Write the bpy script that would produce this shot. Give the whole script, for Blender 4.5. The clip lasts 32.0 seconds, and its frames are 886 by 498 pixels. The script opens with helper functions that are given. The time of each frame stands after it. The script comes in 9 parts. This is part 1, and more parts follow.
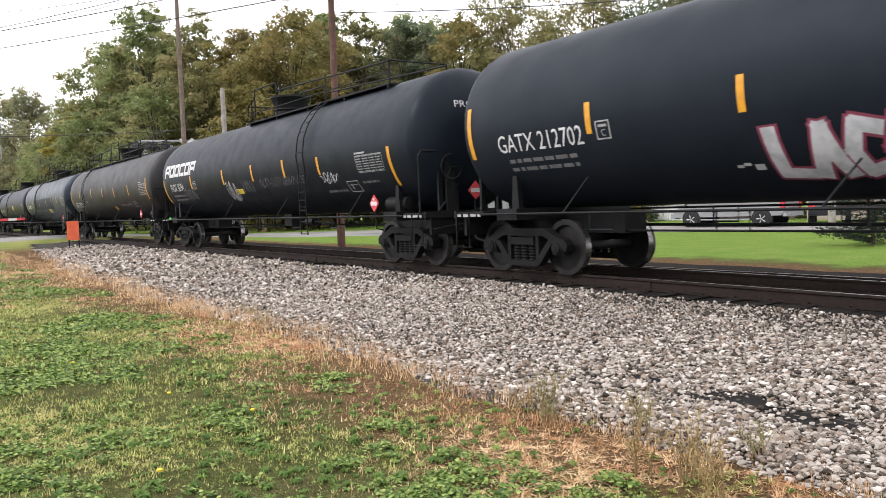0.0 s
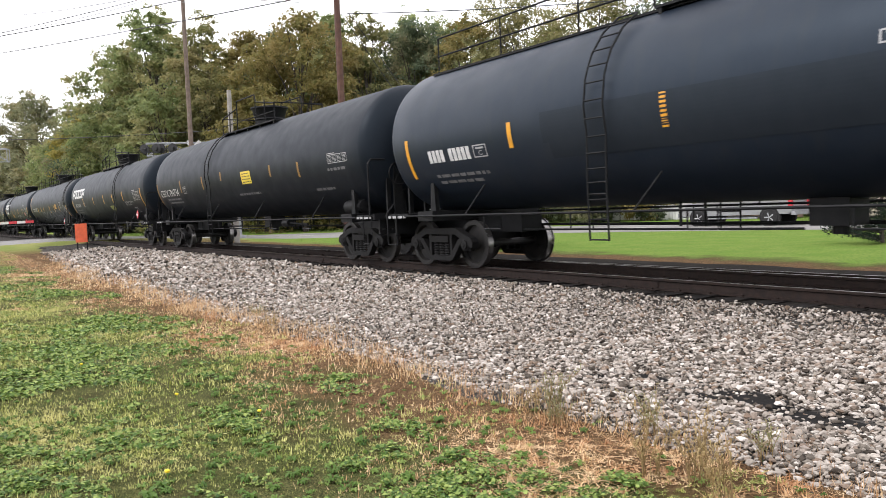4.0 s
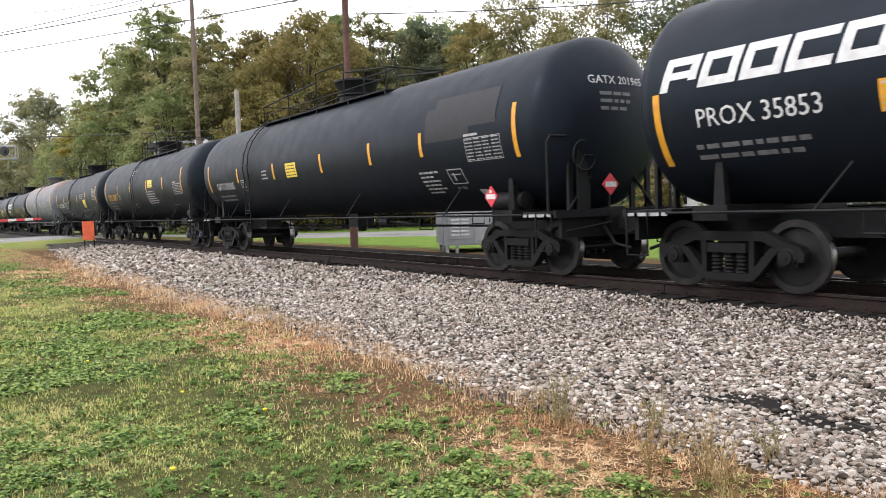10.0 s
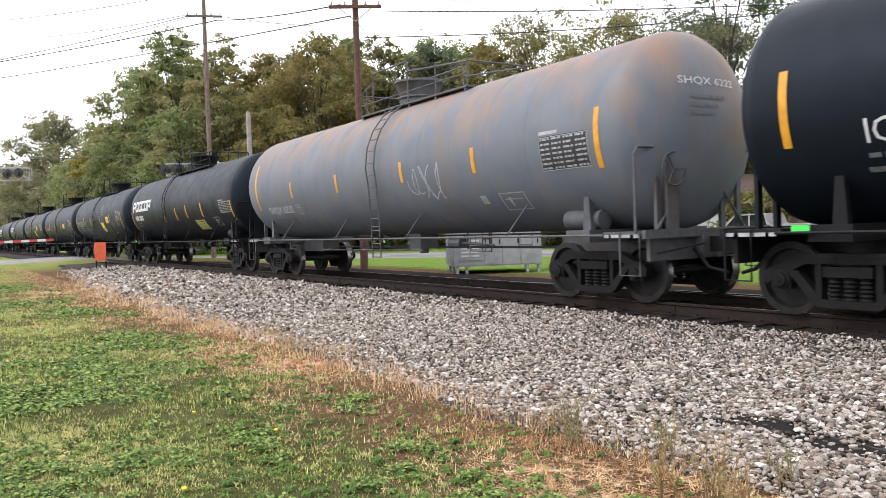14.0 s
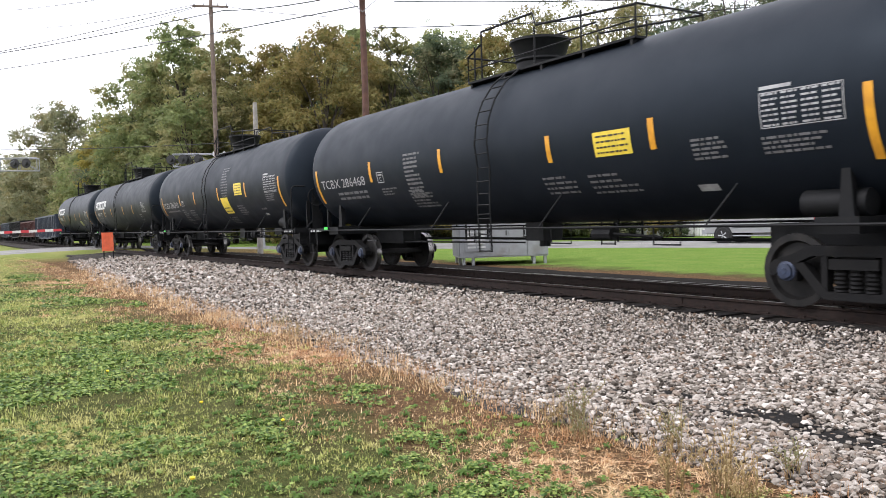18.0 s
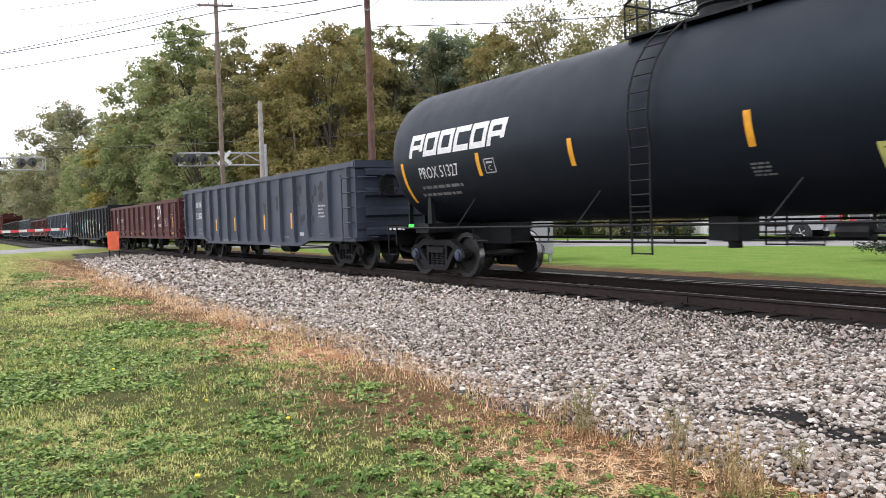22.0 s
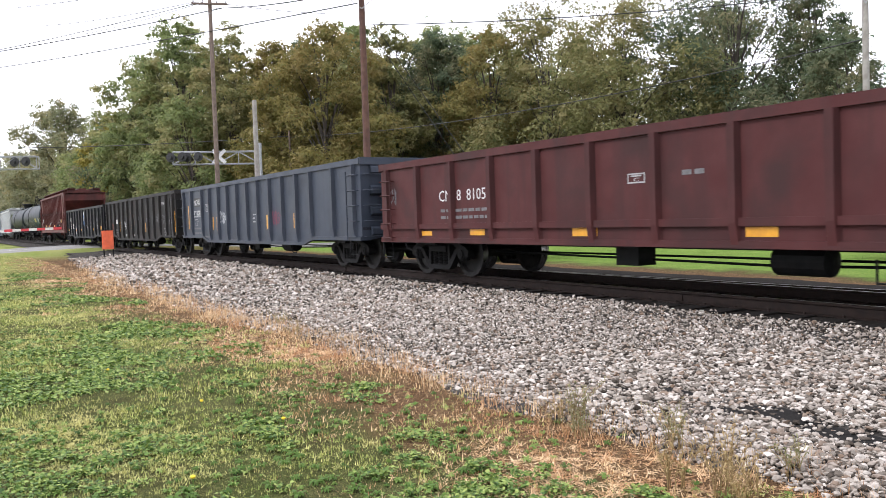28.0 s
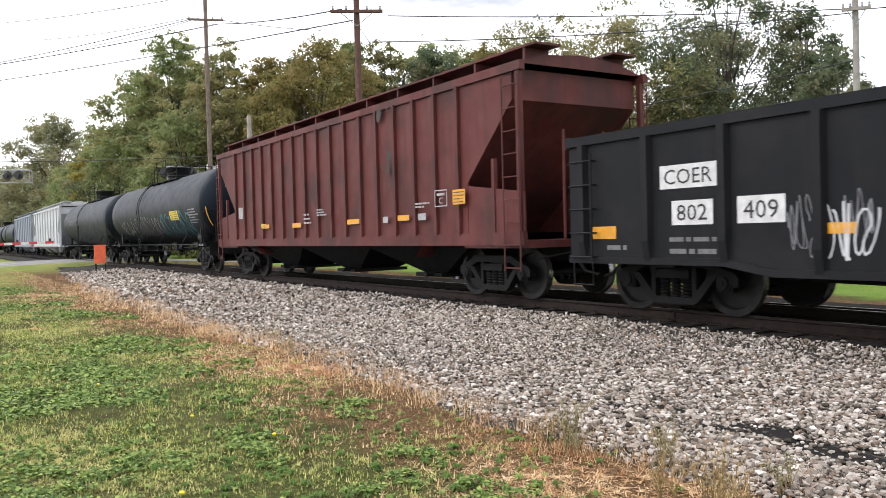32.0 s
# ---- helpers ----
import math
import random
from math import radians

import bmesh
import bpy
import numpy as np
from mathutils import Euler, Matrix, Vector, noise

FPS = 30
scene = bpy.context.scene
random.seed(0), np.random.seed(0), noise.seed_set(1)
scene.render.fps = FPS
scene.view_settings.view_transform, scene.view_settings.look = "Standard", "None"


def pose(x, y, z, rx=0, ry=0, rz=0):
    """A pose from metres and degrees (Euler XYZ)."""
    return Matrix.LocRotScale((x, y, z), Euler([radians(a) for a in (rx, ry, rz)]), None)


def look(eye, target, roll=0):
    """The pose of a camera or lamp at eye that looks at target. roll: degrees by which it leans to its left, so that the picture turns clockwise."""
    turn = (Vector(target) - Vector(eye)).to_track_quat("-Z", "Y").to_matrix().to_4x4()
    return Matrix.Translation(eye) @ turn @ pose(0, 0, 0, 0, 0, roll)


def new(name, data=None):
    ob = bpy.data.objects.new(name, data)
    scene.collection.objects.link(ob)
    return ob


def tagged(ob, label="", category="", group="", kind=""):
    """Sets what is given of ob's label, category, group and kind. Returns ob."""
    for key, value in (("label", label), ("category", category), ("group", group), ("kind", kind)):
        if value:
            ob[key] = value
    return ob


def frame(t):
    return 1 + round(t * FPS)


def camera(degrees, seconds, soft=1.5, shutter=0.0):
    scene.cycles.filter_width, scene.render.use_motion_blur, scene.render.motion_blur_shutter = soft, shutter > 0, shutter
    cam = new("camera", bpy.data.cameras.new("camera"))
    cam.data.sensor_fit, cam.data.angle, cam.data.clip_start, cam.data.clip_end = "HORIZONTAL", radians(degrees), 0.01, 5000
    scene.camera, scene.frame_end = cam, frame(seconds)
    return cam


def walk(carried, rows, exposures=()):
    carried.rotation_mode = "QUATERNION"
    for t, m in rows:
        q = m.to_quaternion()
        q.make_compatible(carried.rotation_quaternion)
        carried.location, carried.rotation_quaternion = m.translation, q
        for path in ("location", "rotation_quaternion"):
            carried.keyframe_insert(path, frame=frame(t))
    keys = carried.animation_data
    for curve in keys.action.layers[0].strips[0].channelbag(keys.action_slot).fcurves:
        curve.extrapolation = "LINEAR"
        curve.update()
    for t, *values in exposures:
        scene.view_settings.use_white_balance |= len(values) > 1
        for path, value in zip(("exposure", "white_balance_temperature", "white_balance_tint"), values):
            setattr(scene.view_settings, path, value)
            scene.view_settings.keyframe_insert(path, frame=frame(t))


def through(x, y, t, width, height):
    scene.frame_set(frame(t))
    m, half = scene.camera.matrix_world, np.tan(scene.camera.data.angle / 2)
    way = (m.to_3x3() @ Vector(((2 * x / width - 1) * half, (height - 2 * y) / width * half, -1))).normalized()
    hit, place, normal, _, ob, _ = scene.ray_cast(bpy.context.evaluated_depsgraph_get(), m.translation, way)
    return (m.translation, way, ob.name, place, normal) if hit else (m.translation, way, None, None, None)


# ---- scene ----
# the train runs along +x on one straight track; the camera stands on the grass at y = -10.3
RAIL = 0.376                      # height of the rail heads over the grass


def view(x, y, z, yaw, pitch, roll):
    """A hand-held pose: yaw to the left of +y, pitch up, roll about the line of sight (degrees)."""
    return pose(x, y, z, 0, 0, yaw) @ pose(0, 0, 0, 90 + pitch) @ pose(0, 0, 0, 0, 0, roll)


cam = camera(58, 32.0, soft=0.75, shutter=0.07)
walk(cam, [
    (0, view(-0.001, -10.303, 1.640, 55.76, -3.17, -2.10)),
    (0.5, view(-0.002, -10.302, 1.631, 55.75, -3.05, -1.96)),
    (1, view(0.000, -10.300, 1.630, 55.82, -2.92, -1.98)),
    (1.5, view(0.003, -10.303, 1.637, 55.86, -2.95, -2.12)),
    (2, view(0.004, -10.301, 1.629, 55.99, -2.96, -2.12)),
    (2.5, view(-0.001, -10.294, 1.633, 56.11, -2.94, -2.19)),
    (3, view(0.000, -10.302, 1.631, 56.14, -2.91, -2.16)),
    (3.5, view(-0.001, -10.296, 1.636, 56.24, -2.97, -2.35)),
    (5.5, view(-0.005, -10.289, 1.637, 56.25, -3.35, -2.47)),
    (6, view(-0.010, -10.284, 1.631, 56.25, -3.39, -2.42)),
    (6.5, view(-0.008, -10.286, 1.630, 56.27, -3.40, -2.33)),
    (7, view(-0.018, -10.283, 1.628, 56.29, -3.46, -2.22)),
    (7.5, view(-0.014, -10.280, 1.629, 56.37, -3.47, -2.23)),
    (8, view(-0.006, -10.285, 1.628, 56.46, -3.28, -2.13)),
    (8.5, view(-0.003, -10.286, 1.634, 56.67, -3.08, -2.15)),
    (9, view(-0.012, -10.283, 1.630, 56.71, -3.00, -2.05)),
    (9.5, view(-0.006, -10.299, 1.632, 56.71, -3.05, -1.98)),
    (10, view(-0.007, -10.298, 1.633, 56.67, -3.04, -1.93)),
    (10.5, view(0.004, -10.315, 1.633, 56.64, -2.88, -1.70)),
    (11, view(-0.012, -10.307, 1.628, 56.76, -2.66, -1.28)),
    (11.5, view(-0.009, -10.313, 1.632, 56.85, -2.42, -0.96)),
    (12, view(-0.010, -10.307, 1.633, 56.90, -2.12, -1.16)),
    (12.5, view(-0.005, -10.310, 1.635, 57.02, -1.73, -1.52)),
    (13, view(-0.003, -10.314, 1.633, 57.24, -1.46, -1.68)),
    (13.5, view(0.006, -10.324, 1.632, 57.34, -1.40, -1.77)),
    (14, view(0.014, -10.326, 1.631, 57.30, -1.48, -1.88)),
    (14.5, view(0.017, -10.330, 1.631, 57.22, -1.59, -1.85)),
    (16.5, view(0.002, -10.320, 1.634, 57.43, -1.54, -1.88)),
    (17, view(-0.001, -10.319, 1.629, 57.55, -1.74, -1.80)),
    (17.5, view(-0.002, -10.326, 1.626, 57.65, -1.93, -1.69)),
    (18, view(0.005, -10.330, 1.632, 57.76, -2.10, -1.74)),
    (18.5, view(0.002, -10.330, 1.622, 57.79, -2.09, -1.67)),
    (19, view(-0.000, -10.324, 1.626, 57.77, -2.12, -1.84)),
    (19.5, view(0.007, -10.329, 1.631, 57.77, -2.05, -1.79)),
    (20, view(0.008, -10.326, 1.629, 57.83, -1.91, -1.68)),
    (20.5, view(-0.003, -10.320, 1.624, 57.92, -1.84, -1.61)),
    (21, view(-0.001, -10.326, 1.624, 57.97, -1.89, -1.61)),
    (21.5, view(-0.001, -10.322, 1.628, 58.04, -2.04, -1.73)),
    (22, view(-0.000, -10.326, 1.626, 58.12, -2.18, -1.80)),
    (22.5, view(-0.002, -10.322, 1.633, 58.31, -2.30, -1.94)),
    (23, view(-0.011, -10.323, 1.625, 58.47, -2.28, -1.76)),
    (23.5, view(-0.021, -10.317, 1.627, 58.53, -2.26, -1.69)),
    (24, view(-0.012, -10.327, 1.629, 58.56, -2.26, -1.67)),
    (24.5, view(-0.007, -10.335, 1.624, 58.38, -2.31, -1.63)),
    (25, view(-0.000, -10.334, 1.631, 58.27, -2.30, -1.71)),
    (25.5, view(0.008, -10.336, 1.630, 58.07, -2.15, -1.70)),
    (27.5, view(-0.004, -10.320, 1.625, 57.73, -2.23, -1.84)),
    (28, view(-0.001, -10.323, 1.638, 57.78, -2.32, -1.92)),
    (28.5, view(-0.002, -10.328, 1.627, 57.75, -2.17, -1.80)),
    (29, view(-0.001, -10.322, 1.627, 57.71, -2.06, -1.86)),
    (29.5, view(-0.004, -10.318, 1.626, 57.61, -2.06, -1.86)),
    (30, view(0.005, -10.323, 1.637, 57.55, -2.07, -1.88)),
    (30.5, view(0.006, -10.323, 1.634, 57.48, -1.80, -1.85)),
    (31, view(0.001, -10.314, 1.631, 57.41, -1.42, -1.75)),
    (31.5, view(0.001, -10.314, 1.628, 57.35, -1.17, -1.62)),
    (32, view(0.006, -10.323, 1.632, 57.27, -1.14, -1.53)),
], exposures=((0, 0.4, 6350, 16), (12, 0.4, 6250, 16), (25, 0.42, 6100, 17), (28, 0.45, 6100, 17), (32, 0.32, 6250, 15)))

# ---- light: a bright overcast sky and a wide, weak sun ----
world = bpy.data.worlds.new("overcast_sky")
scene.world = world
world.use_nodes = True
wn, wl = world.node_tree.nodes, world.node_tree.links
wn.clear()
w_out = wn.new("ShaderNodeOutputWorld")
w_bg = wn.new("ShaderNodeBackground")
w_sky = wn.new("ShaderNodeTexSky")
w_sky.sky_type, w_sky.sun_disc = "NISHITA", False
w_sky.sun_elevation, w_sky.sun_rotation = radians(48), radians(150)
w_gain = wn.new("ShaderNodeMix")
w_gain.data_type, w_gain.blend_type = "RGBA", "MULTIPLY"
w_gain.inputs[0].default_value = 1.0
w_gain.inputs[7].default_value = (0.09, 0.09, 0.09, 1)
w_co = wn.new("ShaderNodeTexCoord")
w_map = wn.new("ShaderNodeMapping")
w_map.inputs["Scale"].default_value = (1.0, 1.0, 3.0)
w_noise = wn.new("ShaderNodeTexNoise")
w_noise.inputs["Scale"].default_value = 2.2
w_noise.inputs["Detail"].default_value = 6
w_noise.inputs["Roughness"].default_value = 0.55
w_ramp = wn.new("ShaderNodeValToRGB")
w_ramp.color_ramp.elements[0].position, w_ramp.color_ramp.elements[0].color = 0.34, (0.36, 0.37, 0.39, 1)
w_ramp.color_ramp.elements[1].position, w_ramp.color_ramp.elements[1].color = 0.50, (0.98, 0.98, 0.97, 1)
w_mix = wn.new("ShaderNodeMix")
w_mix.data_type = "RGBA"
w_mix.inputs[0].default_value = 0.93
wl.new(w_sky.outputs[0], w_gain.inputs[6])
wl.new(w_co.outputs["Generated"], w_map.inputs["Vector"])
wl.new(w_map.outputs[0], w_noise.inputs["Vector"])
wl.new(w_noise.outputs["Fac"], w_ramp.inputs[0])
wl.new(w_gain.outputs[2], w_mix.inputs[6])
wl.new(w_ramp.outputs[0], w_mix.inputs[7])
wl.new(w_mix.outputs[2], w_bg.inputs["Color"])
w_bg.inputs["Strength"].default_value = 1.85
wl.new(w_bg.outputs[0], w_out.inputs["Surface"])

sun_data = bpy.data.lights.new("sun", "SUN")
sun_data.energy, sun_data.angle, sun_data.color = 1.5, radians(18), (1.0, 0.97, 0.92)
sun = new("sun", sun_data)
sun.matrix_world = look((-20, -60, 60), (0, 0, 0))

# ---- materials ----
def material(name, base, rough=0.6, metal=0.0, vary=(), scale=6.0, bump=0.0, bump_scale=40.0,
             spot=None, spot_scale=1.2, spot_at=(0.55, 0.7), streak=None, island=0.0, random=0.0, spec=0.5, rust=None, tint=None):
    """A surface with a base colour, a second grain colour, large spots, streaks that run down and fine relief."""
    m = bpy.data.materials.new(name)
    m.use_nodes = True
    n, l = m.node_tree.nodes, m.node_tree.links
    b = n["Principled BSDF"]
    b.inputs["Roughness"].default_value = rough
    b.inputs["Metallic"].default_value = metal
    b.inputs["Specular IOR Level"].default_value = spec
    if tint:
        b.inputs["Specular Tint"].default_value = (*tint, 1)
    co = n.new("ShaderNodeTexCoord")

    def mix(fac, a, c):
        x = n.new("ShaderNodeMix")
        x.data_type = "RGBA"
        for sock, val in ((x.inputs[0], fac), (x.inputs[6], a), (x.inputs[7], c)):
            if isinstance(val, (tuple, float, int)):
                sock.default_value = val if not isinstance(val, tuple) or len(val) == 4 else (*val, 1)
            else:
                l.new(val, sock)
        return x.outputs[2]

    def grain(s, stretch=(1, 1, 1), detail=5, lo=0.35, hi=0.65):
        mp = n.new("ShaderNodeMapping")
        mp.inputs["Scale"].default_value = stretch
        l.new(co.outputs["Object"], mp.inputs["Vector"])
        t = n.new("ShaderNodeTexNoise")
        t.inputs["Scale"].default_value, t.inputs["Detail"].default_value = s, detail
        l.new(mp.outputs[0], t.inputs["Vector"])
        r = n.new("ShaderNodeMapRange")
        r.inputs[1].default_value, r.inputs[2].default_value = lo, hi
        l.new(t.outputs["Fac"], r.inputs[0])
        return r.outputs[0], t.outputs["Fac"]

    col = tuple(base)
    if vary:
        col = mix(grain(scale)[0], col, tuple(vary))
    if streak:
        col = mix(grain(1.0, (4.0, 4.0, 0.35), 4, 0.5, 0.78)[0], col, tuple(streak))
    if spot:
        col = mix(grain(spot_scale, detail=7, lo=spot_at[0], hi=spot_at[1])[0], col, tuple(spot))
    if rust:
        sep = n.new("ShaderNodeSeparateXYZ")
        l.new(co.outputs["Object"], sep.inputs[0])
        up = n.new("ShaderNodeMath")
        up.operation = "MULTIPLY_ADD"
        up.inputs[1].default_value = 1.7
        l.new(grain(1.0, (1.6, 1.6, 0.5), 6, 0.3, 0.7)[0], up.inputs[0])
        l.new(sep.outputs["Z"], up.inputs[2])
        g = n.new("ShaderNodeMapRange")
        g.inputs[1].default_value, g.inputs[2].default_value = rust[1], rust[2]
        l.new(up.outputs[0], g.inputs[0])
        col = mix(g.outputs[0], col, tuple(rust[0]))
    if island or random:
        src = n.new("ShaderNodeNewGeometry").outputs["Random Per Island"] if island else n.new("ShaderNodeObjectInfo").outputs["Random"]
        h = n.new("ShaderNodeHueSaturation")
        r = n.new("ShaderNodeMapRange")
        k = island or random
        r.inputs[3].default_value, r.inputs[4].default_value = 1 - k, 1 + k
        l.new(src, r.inputs[0])
        l.new(r.outputs[0], h.inputs["Value"])
        if isinstance(col, tuple):
            h.inputs["Color"].default_value = (*col, 1)
        else:
            l.new(col, h.inputs["Color"])
        col = h.outputs[0]
    if isinstance(col, tuple):
        b.inputs["Base Color"].default_value = (*col, 1)
    else:
        l.new(col, b.inputs["Base Color"])
    if bump:
        bp = n.new("ShaderNodeBump")
        bp.inputs["Strength"].default_value, bp.inputs["Distance"].default_value = bump, 0.02
        l.new(grain(bump_scale, detail=4)[1], bp.inputs["Height"])
        l.new(bp.outputs[0], b.inputs["Normal"])
        rr = n.new("ShaderNodeMapRange")
        rr.inputs[3].default_value, rr.inputs[4].default_value = max(rough - 0.12, 0.05), min(rough + 0.12, 1)
        l.new(grain(scale * 0.7)[1], rr.inputs[0])
        l.new(rr.outputs[0], b.inputs["Roughness"])
    return m


def leaf_material(name, a, c, d, patch=None, patch_scale=1.0, through=0.4):
    """Leaves: three greens told apart leaf by leaf, a broad patch colour, a little light through them."""
    m = bpy.data.materials.new(name)
    m.use_nodes = True
    n, l = m.node_tree.nodes, m.node_tree.links
    b = n["Principled BSDF"]
    b.inputs["Roughness"].default_value, b.inputs["Specular IOR Level"].default_value = 0.6, 0.25
    r = n.new("ShaderNodeValToRGB")
    e = r.color_ramp.elements
    e[0].position, e[0].color = 0.0, (*a, 1)
    e[1].position, e[1].color = 1.0, (*d, 1)
    x = e.new(0.5)
    x.color = (*c, 1)
    l.new(n.new("ShaderNodeNewGeometry").outputs["Random Per Island"], r.inputs[0])
    col = r.outputs[0]
    if patch:
        co = n.new("ShaderNodeTexCoord")
        for k, (lo, hi, scale) in enumerate(((0.46, 0.62, patch_scale), (0.5, 0.68, patch_scale * 4.3))):
            t = n.new("ShaderNodeTexNoise")
            t.inputs["Scale"].default_value, t.inputs["Detail"].default_value = scale, 4
            l.new(co.outputs["Object"], t.inputs["Vector"])
            g = n.new("ShaderNodeMapRange")
            g.inputs[1].default_value, g.inputs[2].default_value, g.inputs[4].default_value = lo, hi, 0.75
            l.new(t.outputs["Fac"], g.inputs[0])
            y = n.new("ShaderNodeMix")
            y.data_type = "RGBA"
            l.new(g.outputs[0], y.inputs[0])
            l.new(col, y.inputs[6])
            y.inputs[7].default_value = (*patch[k], 1)
            col = y.outputs[2]
    l.new(col, b.inputs["Base Color"])
    t = n.new("ShaderNodeBsdfTranslucent")
    l.new(col, t.inputs["Color"])
    s = n.new("ShaderNodeMixShader")
    s.inputs[0].default_value = through
    l.new(b.outputs[0], s.inputs[1])
    l.new(t.outputs[0], s.inputs[2])
    l.new(s.outputs[0], n["Material Output"].inputs["Surface"])
    return m


M = {}
M["black"] = material("black_tank_paint", (0.0049, 0.0069, 0.0104), 0.5, 0, (0.0065, 0.0086, 0.0123), 3.0, 0.02, 25, (0.0086, 0.0105, 0.0141), 0.4, (0.5, 0.8), spec=0.18, tint=(0.70, 0.86, 1.0))
M["blueblack"] = material("blue_black_tank_paint", (0.0096, 0.0146, 0.0235), 0.42, 0, (0.0129, 0.0180, 0.0269), 2.5, 0.03, 25, (0.0161, 0.0199, 0.0269), 0.5, (0.5, 0.75), (0.0161, 0.0199, 0.0252), spec=0.26, tint=(0.70, 0.86, 1.0))
M["brownblack"] = material("brown_black_tank_paint", (0.0075, 0.0068, 0.0079), 0.5, 0, (0.0099, 0.0090, 0.0098), 2.5, 0.03, 25, (0.0125, 0.0115, 0.0122), 0.5, (0.5, 0.75), (0.0125, 0.0112, 0.0117), spec=0.26)
M["greyblack"] = material("dusty_black_tank_paint", (0.0076, 0.0101, 0.0145), 0.52, 0, (0.0094, 0.0121, 0.0167), 2.5, 0.02, 25, (0.0130, 0.0152, 0.0194), 0.5, (0.5, 0.8), spec=0.18, tint=(0.70, 0.86, 1.0))
M["greytank"] = material("weathered_grey_tank_paint", (0.105, 0.1232, 0.148), 0.6, 0, (0.136, 0.147, 0.163), 1.5, 0.06, 18, (0.16, 0.118, 0.09), 0.55, (0.56, 0.74), (0.145, 0.130, 0.118), spec=0.4, rust=((0.235, 0.155, 0.108), 3.9, 5.7))
M["greytrim"] = material("dusty_grey_steel", (0.0765, 0.0805, 0.0864), 0.6, 0, (0.0495, 0.0506, 0.0528), 6, 0.1, 30, (0.0630, 0.0460, 0.0384), 1.0, (0.5, 0.7))
M["rusttop"] = material("rusty_grey_paint", (0.20, 0.135, 0.10), 0.75, 0, (0.16, 0.15, 0.15), 1.6, 0.06, 18, (0.24, 0.11, 0.06), 0.9, (0.5, 0.7))
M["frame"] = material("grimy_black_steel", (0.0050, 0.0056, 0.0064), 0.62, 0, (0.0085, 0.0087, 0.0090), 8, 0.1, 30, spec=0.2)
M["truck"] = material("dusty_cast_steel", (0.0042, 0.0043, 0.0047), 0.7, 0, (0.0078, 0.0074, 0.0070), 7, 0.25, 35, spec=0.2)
M["tread"] = material("polished_steel", (0.28, 0.27, 0.26), 0.3, 0.9, (0.18, 0.17, 0.16), 10, 0.05, 30)
M["wheel"] = material("dark_wheel_steel", (0.0055, 0.0054, 0.0054), 0.6, 0.1, (0.017, 0.0155, 0.014), 6, 0.15, 30, spec=0.3)
M["cap"] = material("blue_bearing_cap", (0.0300, 0.0420, 0.0780), 0.5, 0.2, (0.0180, 0.0240, 0.0420), 14, 0.1, 40)
M["white"] = material("white_paint", (0.5950, 0.5950, 0.5865), 0.6, 0, (0.4675, 0.4675, 0.4590), 9)
M["greywhite"] = material("faded_white_paint", (0.38, 0.38, 0.38), 0.65, 0, (0.26, 0.26, 0.26), 9)
M["dim"] = material("worn_grey_paint", (0.14, 0.14, 0.145), 0.65, 0, (0.09, 0.09, 0.09), 9)
M["stripe"] = material("yellow_reflective_stripe", (0.6375, 0.3060, 0.0127), 0.45, 0, (0.5100, 0.2295, 0.0127), 8)
M["dullstripe"] = material("worn_amber_stripe", (0.26, 0.14, 0.02), 0.6, 0, (0.18, 0.10, 0.02), 8)
M["paleyellow"] = material("faded_yellow_sticker", (0.42, 0.42, 0.12), 0.6, 0, (0.34, 0.34, 0.11), 8)
M["scuff"] = material("dark_scuffed_paint", (0.0210, 0.0231, 0.0266), 0.7, 0, (0.0280, 0.0301, 0.0350), 4, spec=0.25)
M["brownscuff"] = material("brown_scuffed_paint", (0.045, 0.034, 0.027), 0.75, 0, (0.035, 0.028, 0.024), 4)
M["yellow"] = material("yellow_sticker", (0.72, 0.55, 0.04), 0.5, 0, (0.6, 0.45, 0.04), 8)
M["orangepaint"] = material("orange_lettering_paint", (0.62, 0.30, 0.03), 0.55, 0, (0.5, 0.25, 0.03), 8)
M["red"] = material("red_sign", (0.55, 0.03, 0.045), 0.5, 0, (0.45, 0.03, 0.04), 8)
M["rose"] = material("pale_red_sticker", (0.5, 0.16, 0.17), 0.5, 0, (0.42, 0.14, 0.14), 8)
M["greentag"] = material("bright_green_tag", (0.05, 0.62, 0.07), 0.5)
M["patch"] = material("flat_black_touch_up", (0.0083, 0.0111, 0.0154), 0.62, 0, (0.0107, 0.0136, 0.0186), 4, spec=0.3, tint=(0.70, 0.86, 1.0))
M["patchlight"] = material("flat_grey_touch_up", (0.0245, 0.0259, 0.0287), 0.65, 0, (0.0210, 0.0217, 0.0238), 4, spec=0.3)
M["gongrey"] = material("blue_grey_gondola_paint", (0.027, 0.035, 0.054), 0.55, 0, (0.034, 0.0418, 0.060), 2.0, 0.08, 20, (0.0200, 0.0235, 0.0325), 0.9, (0.52, 0.7), (0.0222, 0.0272, 0.039), spec=0.32)
M["gongrey2"] = material("dark_grey_gondola_paint", (0.0287, 0.0382, 0.0552), 0.55, 0, (0.0351, 0.0432, 0.0604), 2.0, 0.08, 20, (0.0191, 0.0238, 0.0328), 0.9, (0.52, 0.7), (0.0229, 0.0288, 0.0406), spec=0.35)
M["gonred"] = material("oxide_red_gondola_paint", (0.060, 0.0175, 0.0172), 0.62, 0, (0.073, 0.0245, 0.0235), 2.0, 0.08, 20, (0.0389, 0.0179, 0.0172), 0.9, (0.5, 0.68), (0.0441, 0.0191, 0.0184), spec=0.16)
